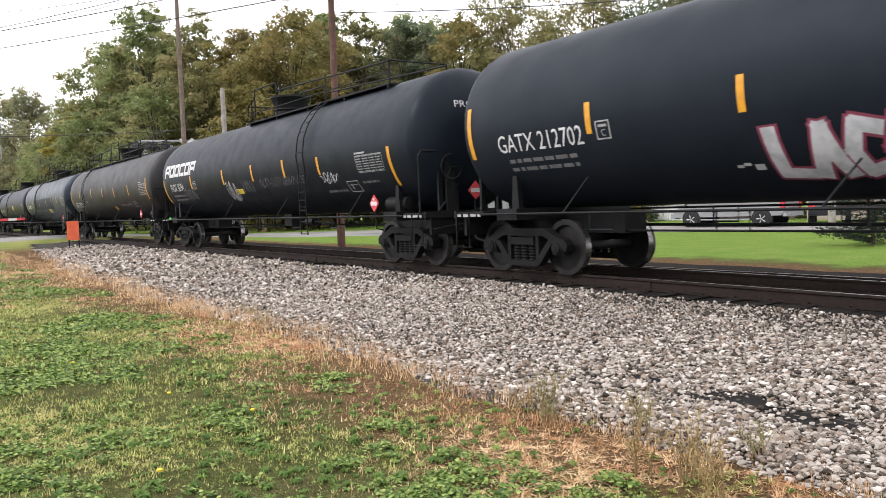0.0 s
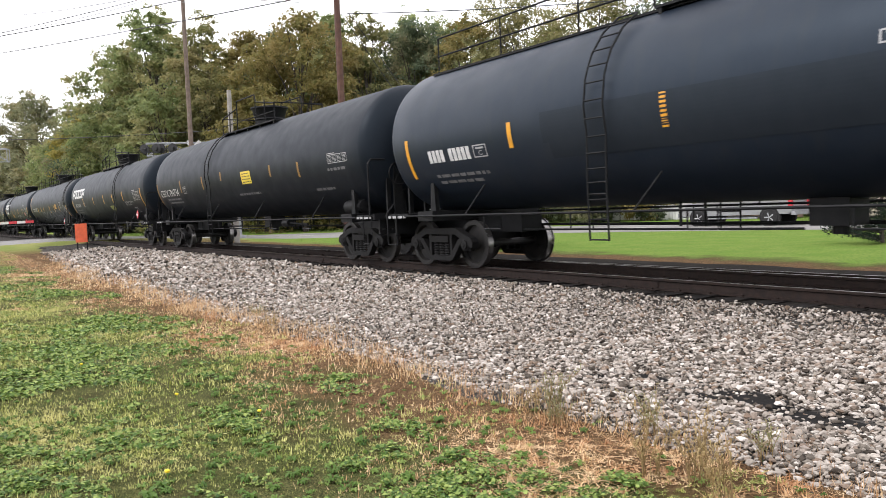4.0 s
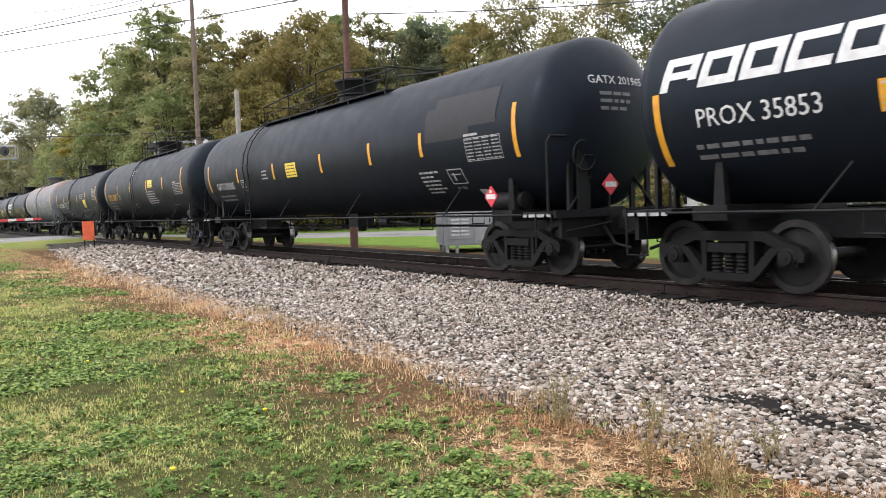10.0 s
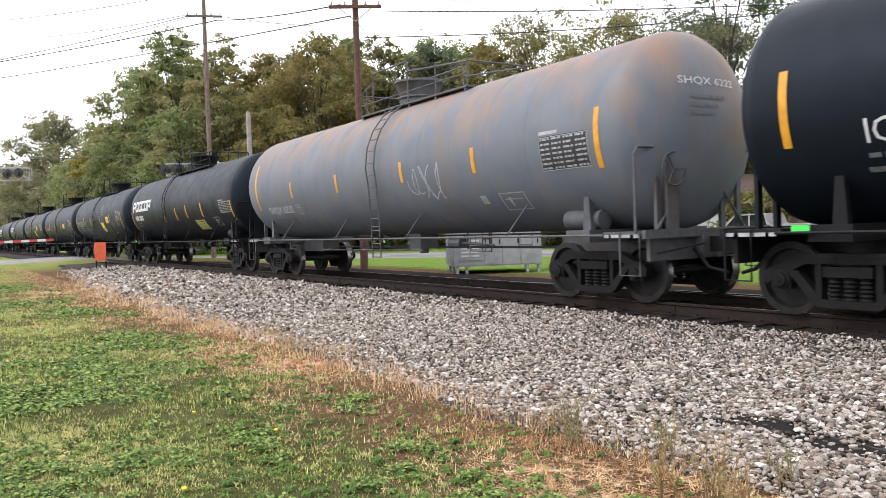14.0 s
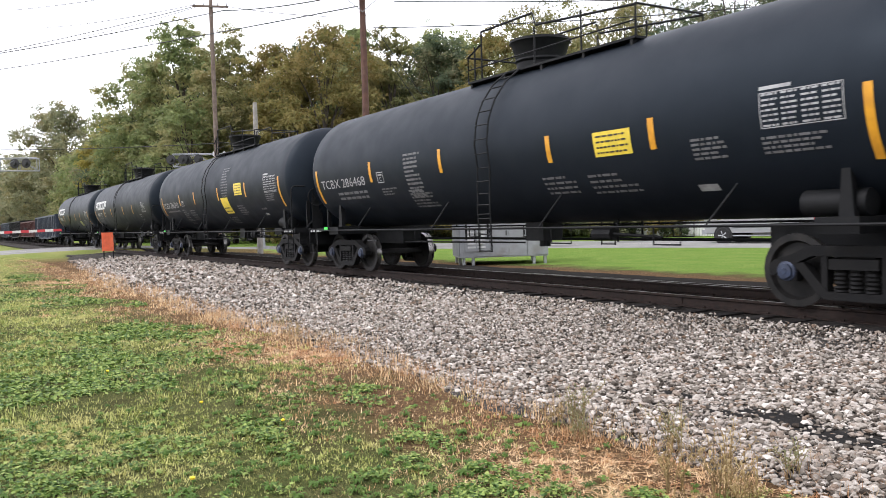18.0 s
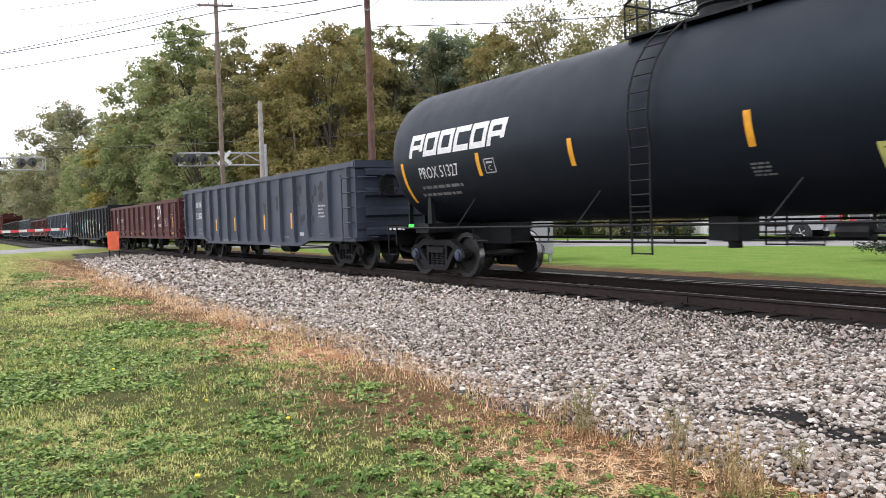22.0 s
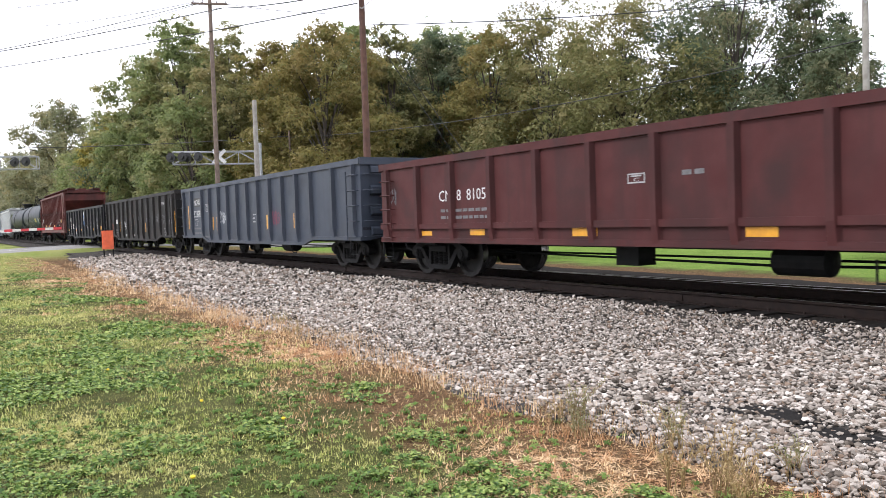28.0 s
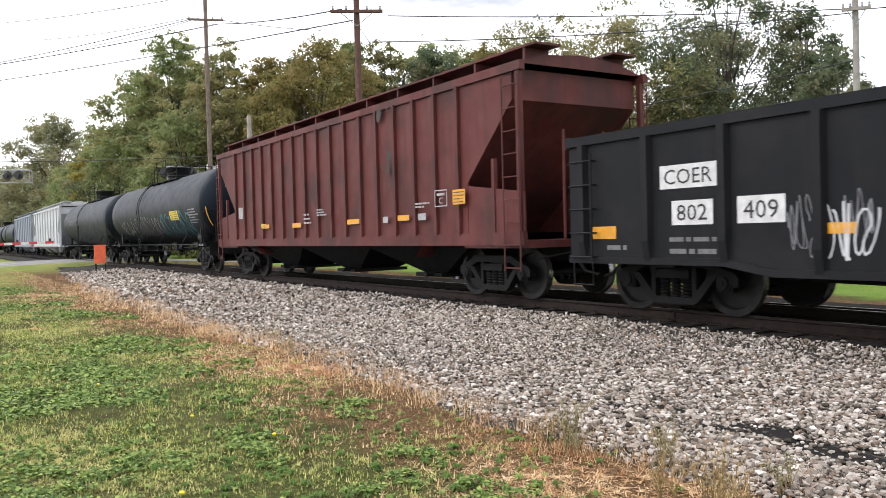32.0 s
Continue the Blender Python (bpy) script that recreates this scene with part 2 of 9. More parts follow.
M["gonblack"] = material("black_gondola_paint", (0.0052, 0.0058, 0.0068), 0.6, 0, (0.0078, 0.0082, 0.009), 2.0, 0.08, 20, (0.013, 0.012, 0.012), 0.9, (0.52, 0.7), (0.0105, 0.0105, 0.0108), spec=0.2, tint=(0.92, 0.93, 1.0))
M["gonold"] = material("worn_black_gondola_paint", (0.0085, 0.009, 0.0095), 0.65, 0, (0.013, 0.0125, 0.012), 2.0, 0.1, 20, (0.022, 0.018, 0.016), 0.8, (0.5, 0.68), (0.018, 0.0165, 0.015), spec=0.22)
M["hopred"] = material("oxide_red_hopper_paint", (0.092, 0.0225, 0.0195), 0.6, 0, (0.112, 0.034, 0.030), 2.0, 0.06, 20, (0.050, 0.0205, 0.0185), 0.8, (0.5, 0.7), (0.052, 0.0185, 0.0165), spec=0.22)
M["hopwhite"] = material("pale_grey_hopper_paint", (0.4420, 0.4590, 0.4760), 0.55, 0, (0.3740, 0.3910, 0.4080), 2.0, 0.05, 20, (0.3060, 0.2975, 0.2805), 0.8, (0.55, 0.72), (0.3570, 0.3570, 0.3485))
M["hopgrey"] = material("blue_grey_hopper_paint", (0.1760, 0.2080, 0.2560), 0.55, 0, (0.2080, 0.2320, 0.2720), 2.0, 0.05, 20)
M["spraywhite"] = material("white_spray_paint", (0.52, 0.53, 0.54), 0.7, 0, (0.34, 0.35, 0.36), 5)
M["spraygrey"] = material("thin_grey_spray_paint", (0.16, 0.165, 0.175), 0.7, 0, (0.10, 0.10, 0.11), 5)
M["sprayteal"] = material("teal_spray_paint", (0.07, 0.26, 0.30), 0.7, 0, (0.05, 0.18, 0.22), 5)
M["spraygreen"] = material("pale_green_spray_paint", (0.50, 0.56, 0.38), 0.7, 0, (0.38, 0.45, 0.30), 5)
M["spraypink"] = material("dark_pink_spray_paint", (0.22, 0.035, 0.07), 0.7, 0, (0.15, 0.03, 0.05), 5)
M["sprayorange"] = material("rust_orange_spray_paint", (0.25, 0.07, 0.03), 0.7, 0, (0.18, 0.05, 0.025), 5)
M["sprayblue"] = material("blue_poster_paint", (0.10, 0.22, 0.42), 0.7, 0, (0.08, 0.17, 0.34), 5)
M["rail"] = material("rusty_rail_side", (0.0125, 0.0085, 0.007), 0.8, 0.1, (0.021, 0.0125, 0.0095), 12, 0.2, 40, spec=0.25)
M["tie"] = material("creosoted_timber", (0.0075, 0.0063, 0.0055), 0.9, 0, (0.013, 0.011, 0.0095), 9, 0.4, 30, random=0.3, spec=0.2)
M["wood"] = material("weathered_pole_timber", (0.17, 0.125, 0.10), 0.85, 0, (0.11, 0.08, 0.065), 5, 0.3, 25, (0.22, 0.18, 0.15), 1.5, (0.55, 0.7))
M["brownwood"] = material("brown_treated_pole_timber", (0.105, 0.05, 0.035), 0.85, 0, (0.07, 0.034, 0.025), 5, 0.3, 25, (0.14, 0.075, 0.05), 1.5, (0.55, 0.7))
M["palepost"] = material("pale_grey_post_timber", (0.30, 0.28, 0.255), 0.85, 0, (0.22, 0.20, 0.18), 5, 0.25, 25)
M["alu"] = material("grey_galvanised_metal", (0.3570, 0.3655, 0.3740), 0.45, 0.4, (0.2720, 0.2805, 0.2890), 6, 0.05, 30)
M["cabinet"] = material("light_grey_cabinet_paint", (0.3200, 0.3320, 0.3360), 0.5, 0.1, (0.2720, 0.2800, 0.2840), 3, 0.04, 20, (0.2240, 0.2160, 0.2000), 1.2, (0.58, 0.75))
M["cabinetdark"] = material("mid_grey_cabinet_paint", (0.20, 0.21, 0.22), 0.5, 0.1, (0.17, 0.18, 0.19), 3, 0.04, 20)
M["orange"] = material("orange_plastic_panel", (0.80, 0.15, 0.05), 0.55, 0, (0.62, 0.11, 0.04), 4, 0.1, 20)
M["dimwhite"] = material("thin_white_spray_paint", (0.25, 0.27, 0.29), 0.7, 0, (0.16, 0.17, 0.18), 4)
M["lamp"] = material("dark_signal_lens", (0.03, 0.01, 0.01), 0.2)
M["blackplate"] = material("black_signal_plate", (0.012, 0.012, 0.013), 0.6, 0, (0.02, 0.02, 0.02), 6)
M["bark"] = material("tree_bark", (0.075, 0.06, 0.048), 0.9, 0, (0.045, 0.036, 0.03), 4, 0.5, 14)
M["wire"] = material("cable_sheath", (0.03, 0.03, 0.032), 0.7)
M["asphalt"] = material("worn_grey_asphalt", (0.1805, 0.1757, 0.1662), 0.9, 0, (0.2280, 0.2232, 0.2090), 3, 0.2, 60, (0.1235, 0.1187, 0.1140), 0.25, (0.5, 0.7))
M["line"] = material("road_line_paint", (0.6, 0.58, 0.5), 0.8, 0, (0.4, 0.39, 0.35), 4)
M["leafa"] = leaf_material("mid_green_leaves", (0.1692, 0.2136, 0.0834), (0.2129, 0.2613, 0.1026), (0.2829, 0.3165, 0.1269), ((0.391, 0.3327, 0.1592), (0.1503, 0.1865, 0.0844)), 0.35, 0.5)
M["leafb"] = leaf_material("olive_brown_autumn_leaves", (0.1404, 0.1274, 0.0408), (0.2003, 0.1741, 0.0554), (0.2719, 0.2256, 0.0749), ((0.3103, 0.2369, 0.0914), (0.1439, 0.158, 0.0536)), 0.35, 0.5)
M["leafc"] = leaf_material("yellow_green_leaves", (0.1774, 0.1843, 0.07), (0.2266, 0.2269, 0.0904), (0.2914, 0.2666, 0.1142), ((0.3189, 0.2638, 0.1219), (0.1226, 0.1477, 0.0645)), 0.35, 0.5)
M["leafd"] = leaf_material("dark_green_leaves", (0.0773, 0.1075, 0.0595), (0.0958, 0.131, 0.0729), (0.1233, 0.1567, 0.0865), ((0.2652, 0.2347, 0.1247), (0.102, 0.1313, 0.0661)), 0.35, 0.5)
M["leafe"] = leaf_material("pale_sage_leaves", (0.2195, 0.2322, 0.1372), (0.2717, 0.2804, 0.1672), (0.3404, 0.328, 0.207), ((0.3526, 0.295, 0.1494), (0.1356, 0.1652, 0.0788)), 0.35, 0.5)
M["leafy"] = leaf_material("yellow_leaves", (0.26, 0.235, 0.050), (0.34, 0.29, 0.070), (0.44, 0.36, 0.10))
M["leafs"] = leaf_material("spruce_needles", (0.010, 0.020, 0.012), (0.016, 0.03, 0.018), (0.024, 0.04, 0.024))
M["blade"] = leaf_material("lawn_grass_blades", (0.070, 0.100, 0.020), (0.33, 0.36, 0.092), (0.66, 0.63, 0.26), ((0.56, 0.51, 0.21), (0.24, 0.31, 0.072)), 0.9, 0.18)
M["dry"] = leaf_material("dry_grass_blades", (0.20, 0.095, 0.042), (0.57, 0.36, 0.175), (0.86, 0.67, 0.42), ((0.42, 0.20, 0.09), (0.80, 0.61, 0.37)), 1.3, 0.18)
M["weed"] = leaf_material("broad_weed_leaves", (0.050, 0.105, 0.020), (0.140, 0.240, 0.048), (0.300, 0.390, 0.110))
M["clover"] = leaf_material("small_clover_leaves", (0.036, 0.080, 0.018), (0.130, 0.210, 0.042), (0.330, 0.400, 0.110), through=0.18)
M["stalk"] = leaf_material("dry_weed_stalks", (0.2400, 0.1650, 0.0800), (0.3750, 0.2700, 0.1280), (0.4500, 0.3600, 0.1760))
M["flower"] = material("yellow_flower", (0.75, 0.55, 0.02), 0.7)
M["car"] = material("silver_car_paint", (0.36, 0.365, 0.375), 0.3, 0.5, (0.33, 0.335, 0.345), 3)
M["cardark"] = material("dark_car_paint", (0.03, 0.03, 0.035), 0.3, 0.2)
M["glass"] = material("dark_tinted_glass", (0.012, 0.014, 0.016), 0.06)
M["tyre"] = material("tyre_rubber", (0.012, 0.012, 0.012), 0.85)
M["siding"] = material("white_house_siding", (0.62, 0.62, 0.60), 0.7, 0, (0.55, 0.55, 0.53), 2)
M["tansiding"] = material("tan_house_siding", (0.36, 0.31, 0.25), 0.7, 0, (0.31, 0.27, 0.22), 2)
M["shingle"] = material("brown_roof_shingles", (0.12, 0.085, 0.07), 0.9, 0, (0.08, 0.06, 0.05), 6, 0.3, 20)
M["fencewood"] = material("brown_fence_boards", (0.14, 0.095, 0.065), 0.85, 0, (0.10, 0.07, 0.05), 5, 0.2, 20, random=0.2)

# ---- mesh helpers ----
def bm_box(bm, x0, x1, y0, y1, z0, z1, m=None):
    vs = [Vector((x, y, z)) for x in (x0, x1) for y in (y0, y1) for z in (z0, z1)]
    vs = [bm.verts.new(m @ v if m else v) for v in vs]
    for f in ((0, 1, 3, 2), (4, 6, 7, 5), (0, 4, 5, 1), (2, 3, 7, 6), (0, 2, 6, 4), (1, 5, 7, 3)):
        bm.faces.new([vs[i] for i in f])


def bm_tube(bm, pts, r, n=6, closed=False, r1=None):
    """A tube of radius r (tapering to r1) along points."""
    pts = [Vector(p) for p in pts]
    rings = []
    for i, p in enumerate(pts):
        a = pts[i - 1] if i or closed else p
        b = pts[(i + 1) % len(pts)] if i < len(pts) - 1 or closed else p
        d = (b - a).normalized()
        u = d.cross(Vector((0, 0, 1)) if abs(d.z) < 0.9 else Vector((1, 0, 0))).normalized()
        w = d.cross(u)
        rad = r if r1 is None else r + (r1 - r) * i / max(len(pts) - 1, 1)
        rings.append([bm.verts.new(p + rad * (math.cos(2 * math.pi * k / n) * u + math.sin(2 * math.pi * k / n) * w)) for k in range(n)])
    for i in range(len(rings) - (0 if closed else 1)):
        a, b = rings[i], rings[(i + 1) % len(rings)]
        for k in range(n):
            bm.faces.new((a[k], a[(k + 1) % n], b[(k + 1) % n], b[k]))
    if not closed:
        bm.faces.new(rings[0][::-1])
        bm.faces.new(rings[-1])


def bm_lathe(bm, prof, n=24, m=None, cap=True):
    """Revolves (along, radius) rows round the x axis, moved by m."""
    rings = []
    for x, r in prof:
        ring = [Vector((x, r * math.cos(2 * math.pi * k / n), r * math.sin(2 * math.pi * k / n))) for k in range(n)]
        rings.append([bm.verts.new(m @ v if m else v) for v in ring])
    for a, b in zip(rings, rings[1:]):
        for k in range(n):
            bm.faces.new((a[k], b[k], b[(k + 1) % n], a[(k + 1) % n]))
    if cap:
        bm.faces.new(rings[0])
        bm.faces.new(rings[-1][::-1])


def bm_prism(bm, outline, y0, y1, m=None):
    """Extrudes an outline in (x, z) from y0 to y1."""
    a = [bm.verts.new(m @ Vector((x, y0, z)) if m else (x, y0, z)) for x, z in outline]
    b = [bm.verts.new(m @ Vector((x, y1, z)) if m else (x, y1, z)) for x, z in outline]
    bm.faces.new(a)
    bm.faces.new(b[::-1])
    k = len(a)
    for i in range(k):
        bm.faces.new((a[i], b[i], b[(i + 1) % k], a[(i + 1) % k]))


def to_mesh(name, bm, mat, smooth=False, angle=40):
    bmesh.ops.recalc_face_normals(bm, faces=bm.faces)
    me = bpy.data.meshes.new(name)
    if smooth:
        for e in bm.edges:
            if len(e.link_faces) == 2 and e.calc_face_angle(0) > radians(angle):
                e.smooth = False
        for f in bm.faces:
            f.smooth = True
    bm.to_mesh(me)
    bm.free()
    for x in (mat if isinstance(mat, (list, tuple)) else [mat]):
        me.materials.append(x)
    return me


def placed(name, me, parent, label="", m=None):
    """A mesh as one object under a thing or a part."""
    ob = new(name, me)
    ob.parent = parent
    if m is not None:
        ob.matrix_basis = m
    if label:
        ob["label"] = label
    return ob


def part(name, bm, mat, parent, label="", smooth=False, m=None):
    return placed(name, to_mesh(name, bm, mat, smooth), parent, label, m)


def thing(name, label, category, m, group="", kind=""):
    ob = new(name)
    ob.empty_display_size = 0.3
    ob.matrix_basis = m
    return tagged(ob, label, category, group, kind)


def flat_mesh(name, verts, faces, mat, smooth=False):
    me = bpy.data.meshes.new(name)
    me.from_pydata(verts, [], faces)
    if smooth:
        me.polygons.foreach_set("use_smooth", [True] * len(me.polygons))
    for x in (mat if isinstance(mat, (list, tuple)) else [mat]):
        me.materials.append(x)
    return me


def tri_mesh(name, v, f, mat):
    """A mesh from numpy arrays of points and of equal-sized faces."""
    me = bpy.data.meshes.new(name)
    k = f.shape[1]
    me.vertices.add(len(v))
    me.vertices.foreach_set("co", np.ascontiguousarray(v, np.float32).ravel())
    me.loops.add(f.size)
    me.loops.foreach_set("vertex_index", np.ascontiguousarray(f, np.int32).ravel())
    me.polygons.add(len(f))
    me.polygons.foreach_set("loop_start", np.arange(0, f.size, k, dtype=np.int32))
    me.update(calc_edges=True)
    me.materials.append(mat)
    return me


# ---- ground, road and track ----
def ground_material(name, kind):
    """Soil under the grass, or crushed stone darkened for its shaded gaps, with patches at two sizes."""
    m = bpy.data.materials.new(name)
    m.use_nodes = True
    n, l = m.node_tree.nodes, m.node_tree.links
    b = n["Principled BSDF"]
    b.inputs["Roughness"].default_value, b.inputs["Specular IOR Level"].default_value = 0.95, 0.03
    co = n.new("ShaderNodeTexCoord")

    def noise_of(scale, detail=6, lo=0.35, hi=0.65):
        t = n.new("ShaderNodeTexNoise")
        t.inputs["Scale"].default_value, t.inputs["Detail"].default_value = scale, detail
        l.new(co.outputs["Object"], t.inputs["Vector"])
        r = n.new("ShaderNodeMapRange")
        r.inputs[1].default_value, r.inputs[2].default_value = lo, hi
        l.new(t.outputs["Fac"], r.inputs[0])
        return r.outputs[0]

    def mix(f, a, c):
        x = n.new("ShaderNodeMix")
        x.data_type = "RGBA"
        l.new(f, x.inputs[0])
        for s, val in ((x.inputs[6], a), (x.inputs[7], c)):
            if isinstance(val, tuple):
                s.default_value = (*val, 1)
            else:
                l.new(val, s)
        return x.outputs[2]

    bump = n.new("ShaderNodeBump")
    if kind == "grass":
        col = mix(noise_of(2.2), (0.115, 0.125, 0.036), (0.20, 0.185, 0.072))
        col = mix(noise_of(30, 4), col, (0.085, 0.11, 0.03))
        col = mix(noise_of(0.55, 5, 0.5, 0.68), col, (0.20, 0.19, 0.08))
        col = mix(noise_of(1.7, 5, 0.56, 0.68), col, (0.10, 0.085, 0.035))
        col = mix(noise_of(110, 3, 0.42, 0.6), col, (0.045, 0.05, 0.022))
        # dry, trampled strip beside the stone bed on both sides of the track
        sep = n.new("ShaderNodeSeparateXYZ")
        l.new(co.outputs["Object"], sep.inputs[0])
        wob = n.new("ShaderNodeMath")
        wob.operation = "MULTIPLY_ADD"
        wob.inputs[1].default_value = 1.3
        l.new(noise_of(0.9, 5, 0.3, 0.7), wob.inputs[0])
        l.new(sep.outputs["Y"], wob.inputs[2])
        for lo, hi in ((-6.9, -6.1), (7.4, 6.4)):
            r = n.new("ShaderNodeMapRange")
            r.inputs[1].default_value, r.inputs[2].default_value = lo, hi
            l.new(wob.outputs[0], r.inputs[0])
            if lo < 0:
                near = r.outputs[0]
            else:
                both = n.new("ShaderNodeMath")
                both.operation = "MULTIPLY"
                l.new(near, both.inputs[0])
                l.new(r.outputs[0], both.inputs[1])
        dry = mix(noise_of(5, 5), (0.21, 0.125, 0.062), (0.35, 0.235, 0.125))
        dry = mix(noise_of(25, 4), dry, (0.10, 0.055, 0.028))
        dry = mix(noise_of(110, 3, 0.45, 0.62), dry, (0.08, 0.05, 0.03))
        fade = n.new("ShaderNodeMapRange")
        fade.inputs[1].default_value, fade.inputs[2].default_value = -58.0, -46.0
        l.new(sep.outputs["X"], fade.inputs[0])
        strip = n.new("ShaderNodeMath")
        strip.operation = "MULTIPLY"
        l.new(both.outputs[0], strip.inputs[0])
        l.new(fade.outputs[0], strip.inputs[1])
        # the turf closes up away from the bed's trampled end
        turf = n.new("ShaderNodeMapRange")
        turf.inputs[1].default_value, turf.inputs[2].default_value = -30.0, -46.0
        l.new(sep.outputs["X"], turf.inputs[0])
        col = mix(turf.outputs[0], col, mix(noise_of(0.35, 4), (0.20, 0.25, 0.065), (0.30, 0.31, 0.11)))
        col = mix(strip.outputs[0], col, dry)
        far = n.new("ShaderNodeMapRange")
        far.inputs[1].default_value, far.inputs[2].default_value = 7.0, 8.2
        l.new(wob.outputs[0], far.inputs[0])
        lush = mix(noise_of(1.1), (0.17, 0.28, 0.05), (0.25, 0.33, 0.08))
        lush = mix(noise_of(14, 4), lush, (0.12, 0.20, 0.04))
        col = mix(far.outputs[0], col, lush)
        l.new(noise_of(60, 4), bump.inputs["Height"])
        bump.inputs["Strength"].default_value, bump.inputs["Distance"].default_value = 0.8, 0.03
    else:
        v = n.new("ShaderNodeTexVoronoi")
        v.inputs["Scale"].default_value = 19
        l.new(co.outputs["Object"], v.inputs["Vector"])
        r = n.new("ShaderNodeValToRGB")
        e = r.color_ramp.elements
        # near-black tones put the shade between the loose stones into the colour
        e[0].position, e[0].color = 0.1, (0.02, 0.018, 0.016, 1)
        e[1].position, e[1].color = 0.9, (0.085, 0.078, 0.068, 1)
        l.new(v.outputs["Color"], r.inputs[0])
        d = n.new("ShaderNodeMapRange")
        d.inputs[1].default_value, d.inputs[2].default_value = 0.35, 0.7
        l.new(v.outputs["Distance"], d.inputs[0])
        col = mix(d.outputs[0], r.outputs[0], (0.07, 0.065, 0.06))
        col = mix(noise_of(0.8, 5, 0.6, 0.75), col, (0.19, 0.17, 0.15))
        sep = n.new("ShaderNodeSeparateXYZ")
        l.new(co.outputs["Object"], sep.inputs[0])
        # the bed blends to near-black from the near tie ends on towards +y
        beyond_ties = n.new("ShaderNodeMapRange")
        beyond_ties.inputs[1].default_value, beyond_ties.inputs[2].default_value, beyond_ties.inputs[4].default_value = -2.0, -1.3, 0.88
        l.new(sep.outputs["Y"], beyond_ties.inputs[0])
        col = mix(beyond_ties.outputs[0], col, (0.022, 0.02, 0.018))
        inv = n.new("ShaderNodeMath")
        inv.operation = "SUBTRACT"
        inv.inputs[0].default_value = 1
        l.new(v.outputs["Distance"], inv.inputs[1])
        l.new(inv.outputs[0], bump.inputs["Height"])
        bump.inputs["Strength"].default_value, bump.inputs["Distance"].default_value = 1.0, 0.04
    l.new(col, b.inputs["Base Color"])
    l.new(bump.outputs[0], b.inputs["Normal"])
    return m


M["grass"] = ground_material("lawn_soil_and_turf", "grass")
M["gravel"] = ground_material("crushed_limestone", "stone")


def bed_z(x, y):
    """Height of the stone bed over the lawn across the track."""
    z = float(np.interp(y, (-6.6, -6.0, -4.5, -3.0, -1.9, -1.3, 1.3, 1.9, 3.2, 5.0, 5.9), (-0.07, 0.03, 0.07, 0.10, 0.15, 0.19, 0.19, 0.15, 0.09, 0.04, -0.08)))
    return z + 0.03 * noise.noise((x * 0.6, y * 0.6, 3)) + 0.02 * noise.noise((x * 2, y * 2, 7))


def bed_edge(x):
    """How far the near edge of the stone bed strays from its line."""
    return 0.30 * noise.noise((x * 0.45, 1.5, 0)) + 0.16 * noise.noise((x * 1.6, 4.5, 0)) + (max(0, -x - 26) * 0.09 if x < -26 else 0)


def build_ground():
    xs = sorted({-2500, -900, -400, -200, -130, *range(-100, -30, 5), *np.arange(-30, 12, 0.75).round(2), 15, 25, 45, 100, 300, 900, 2500})
    ys = sorted({-2500, -900, -300, -100, -40, -20, -14, *np.arange(-12, 8, 0.6).round(2), 10, 14, 20, 30, 50, 80, 150, 400, 1000, 2500})
    verts = [(x, y, 0.025 * noise.noise((x * 0.5, y * 0.5, 0)) if abs(x) < 60 and abs(y) < 30 else 0.0) for x in xs for y in ys]
    k = len(ys)
    faces = [(i * k + j, (i + 1) * k + j, (i + 1) * k + j + 1, i * k + j + 1) for i in range(len(xs) - 1) for j in range(k - 1)]
    g = new("ground", flat_mesh("ground", verts, faces, M["grass"], True))
    tagged(g, "green lawn with dry tan grass along the railway", "lawn", kind="structure")
    # stone bed of the track, its colour darkened for shade between loose stones
    xs = [-640, -400, -240, -170, -140, -120, -100, -90, -80, -70, -62, *np.arange(-56, 10, 0.5), 14, 20, 30, 45, 60, 120, 250, 520]
    ys = np.linspace(-6.6, 5.9, 33)
    verts = []
    for x in xs:
        for y in ys:
            yy = y + (bed_edge(x) * np.clip((-3.5 - y) / 2.5, 0, 1) if y < -3.5 else 0)
            verts.append((x, yy, bed_z(x, y)))
    k = len(ys)
    faces = [(i * k + j, (i + 1) * k + j, (i + 1) * k + j + 1, i * k + j + 1) for i in range(len(xs) - 1) for j in range(k - 1)]
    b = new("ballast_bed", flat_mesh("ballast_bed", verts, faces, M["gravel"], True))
    tagged(b, "pale grey crushed stone bed under the railway track", "gravel bed", kind="structure")


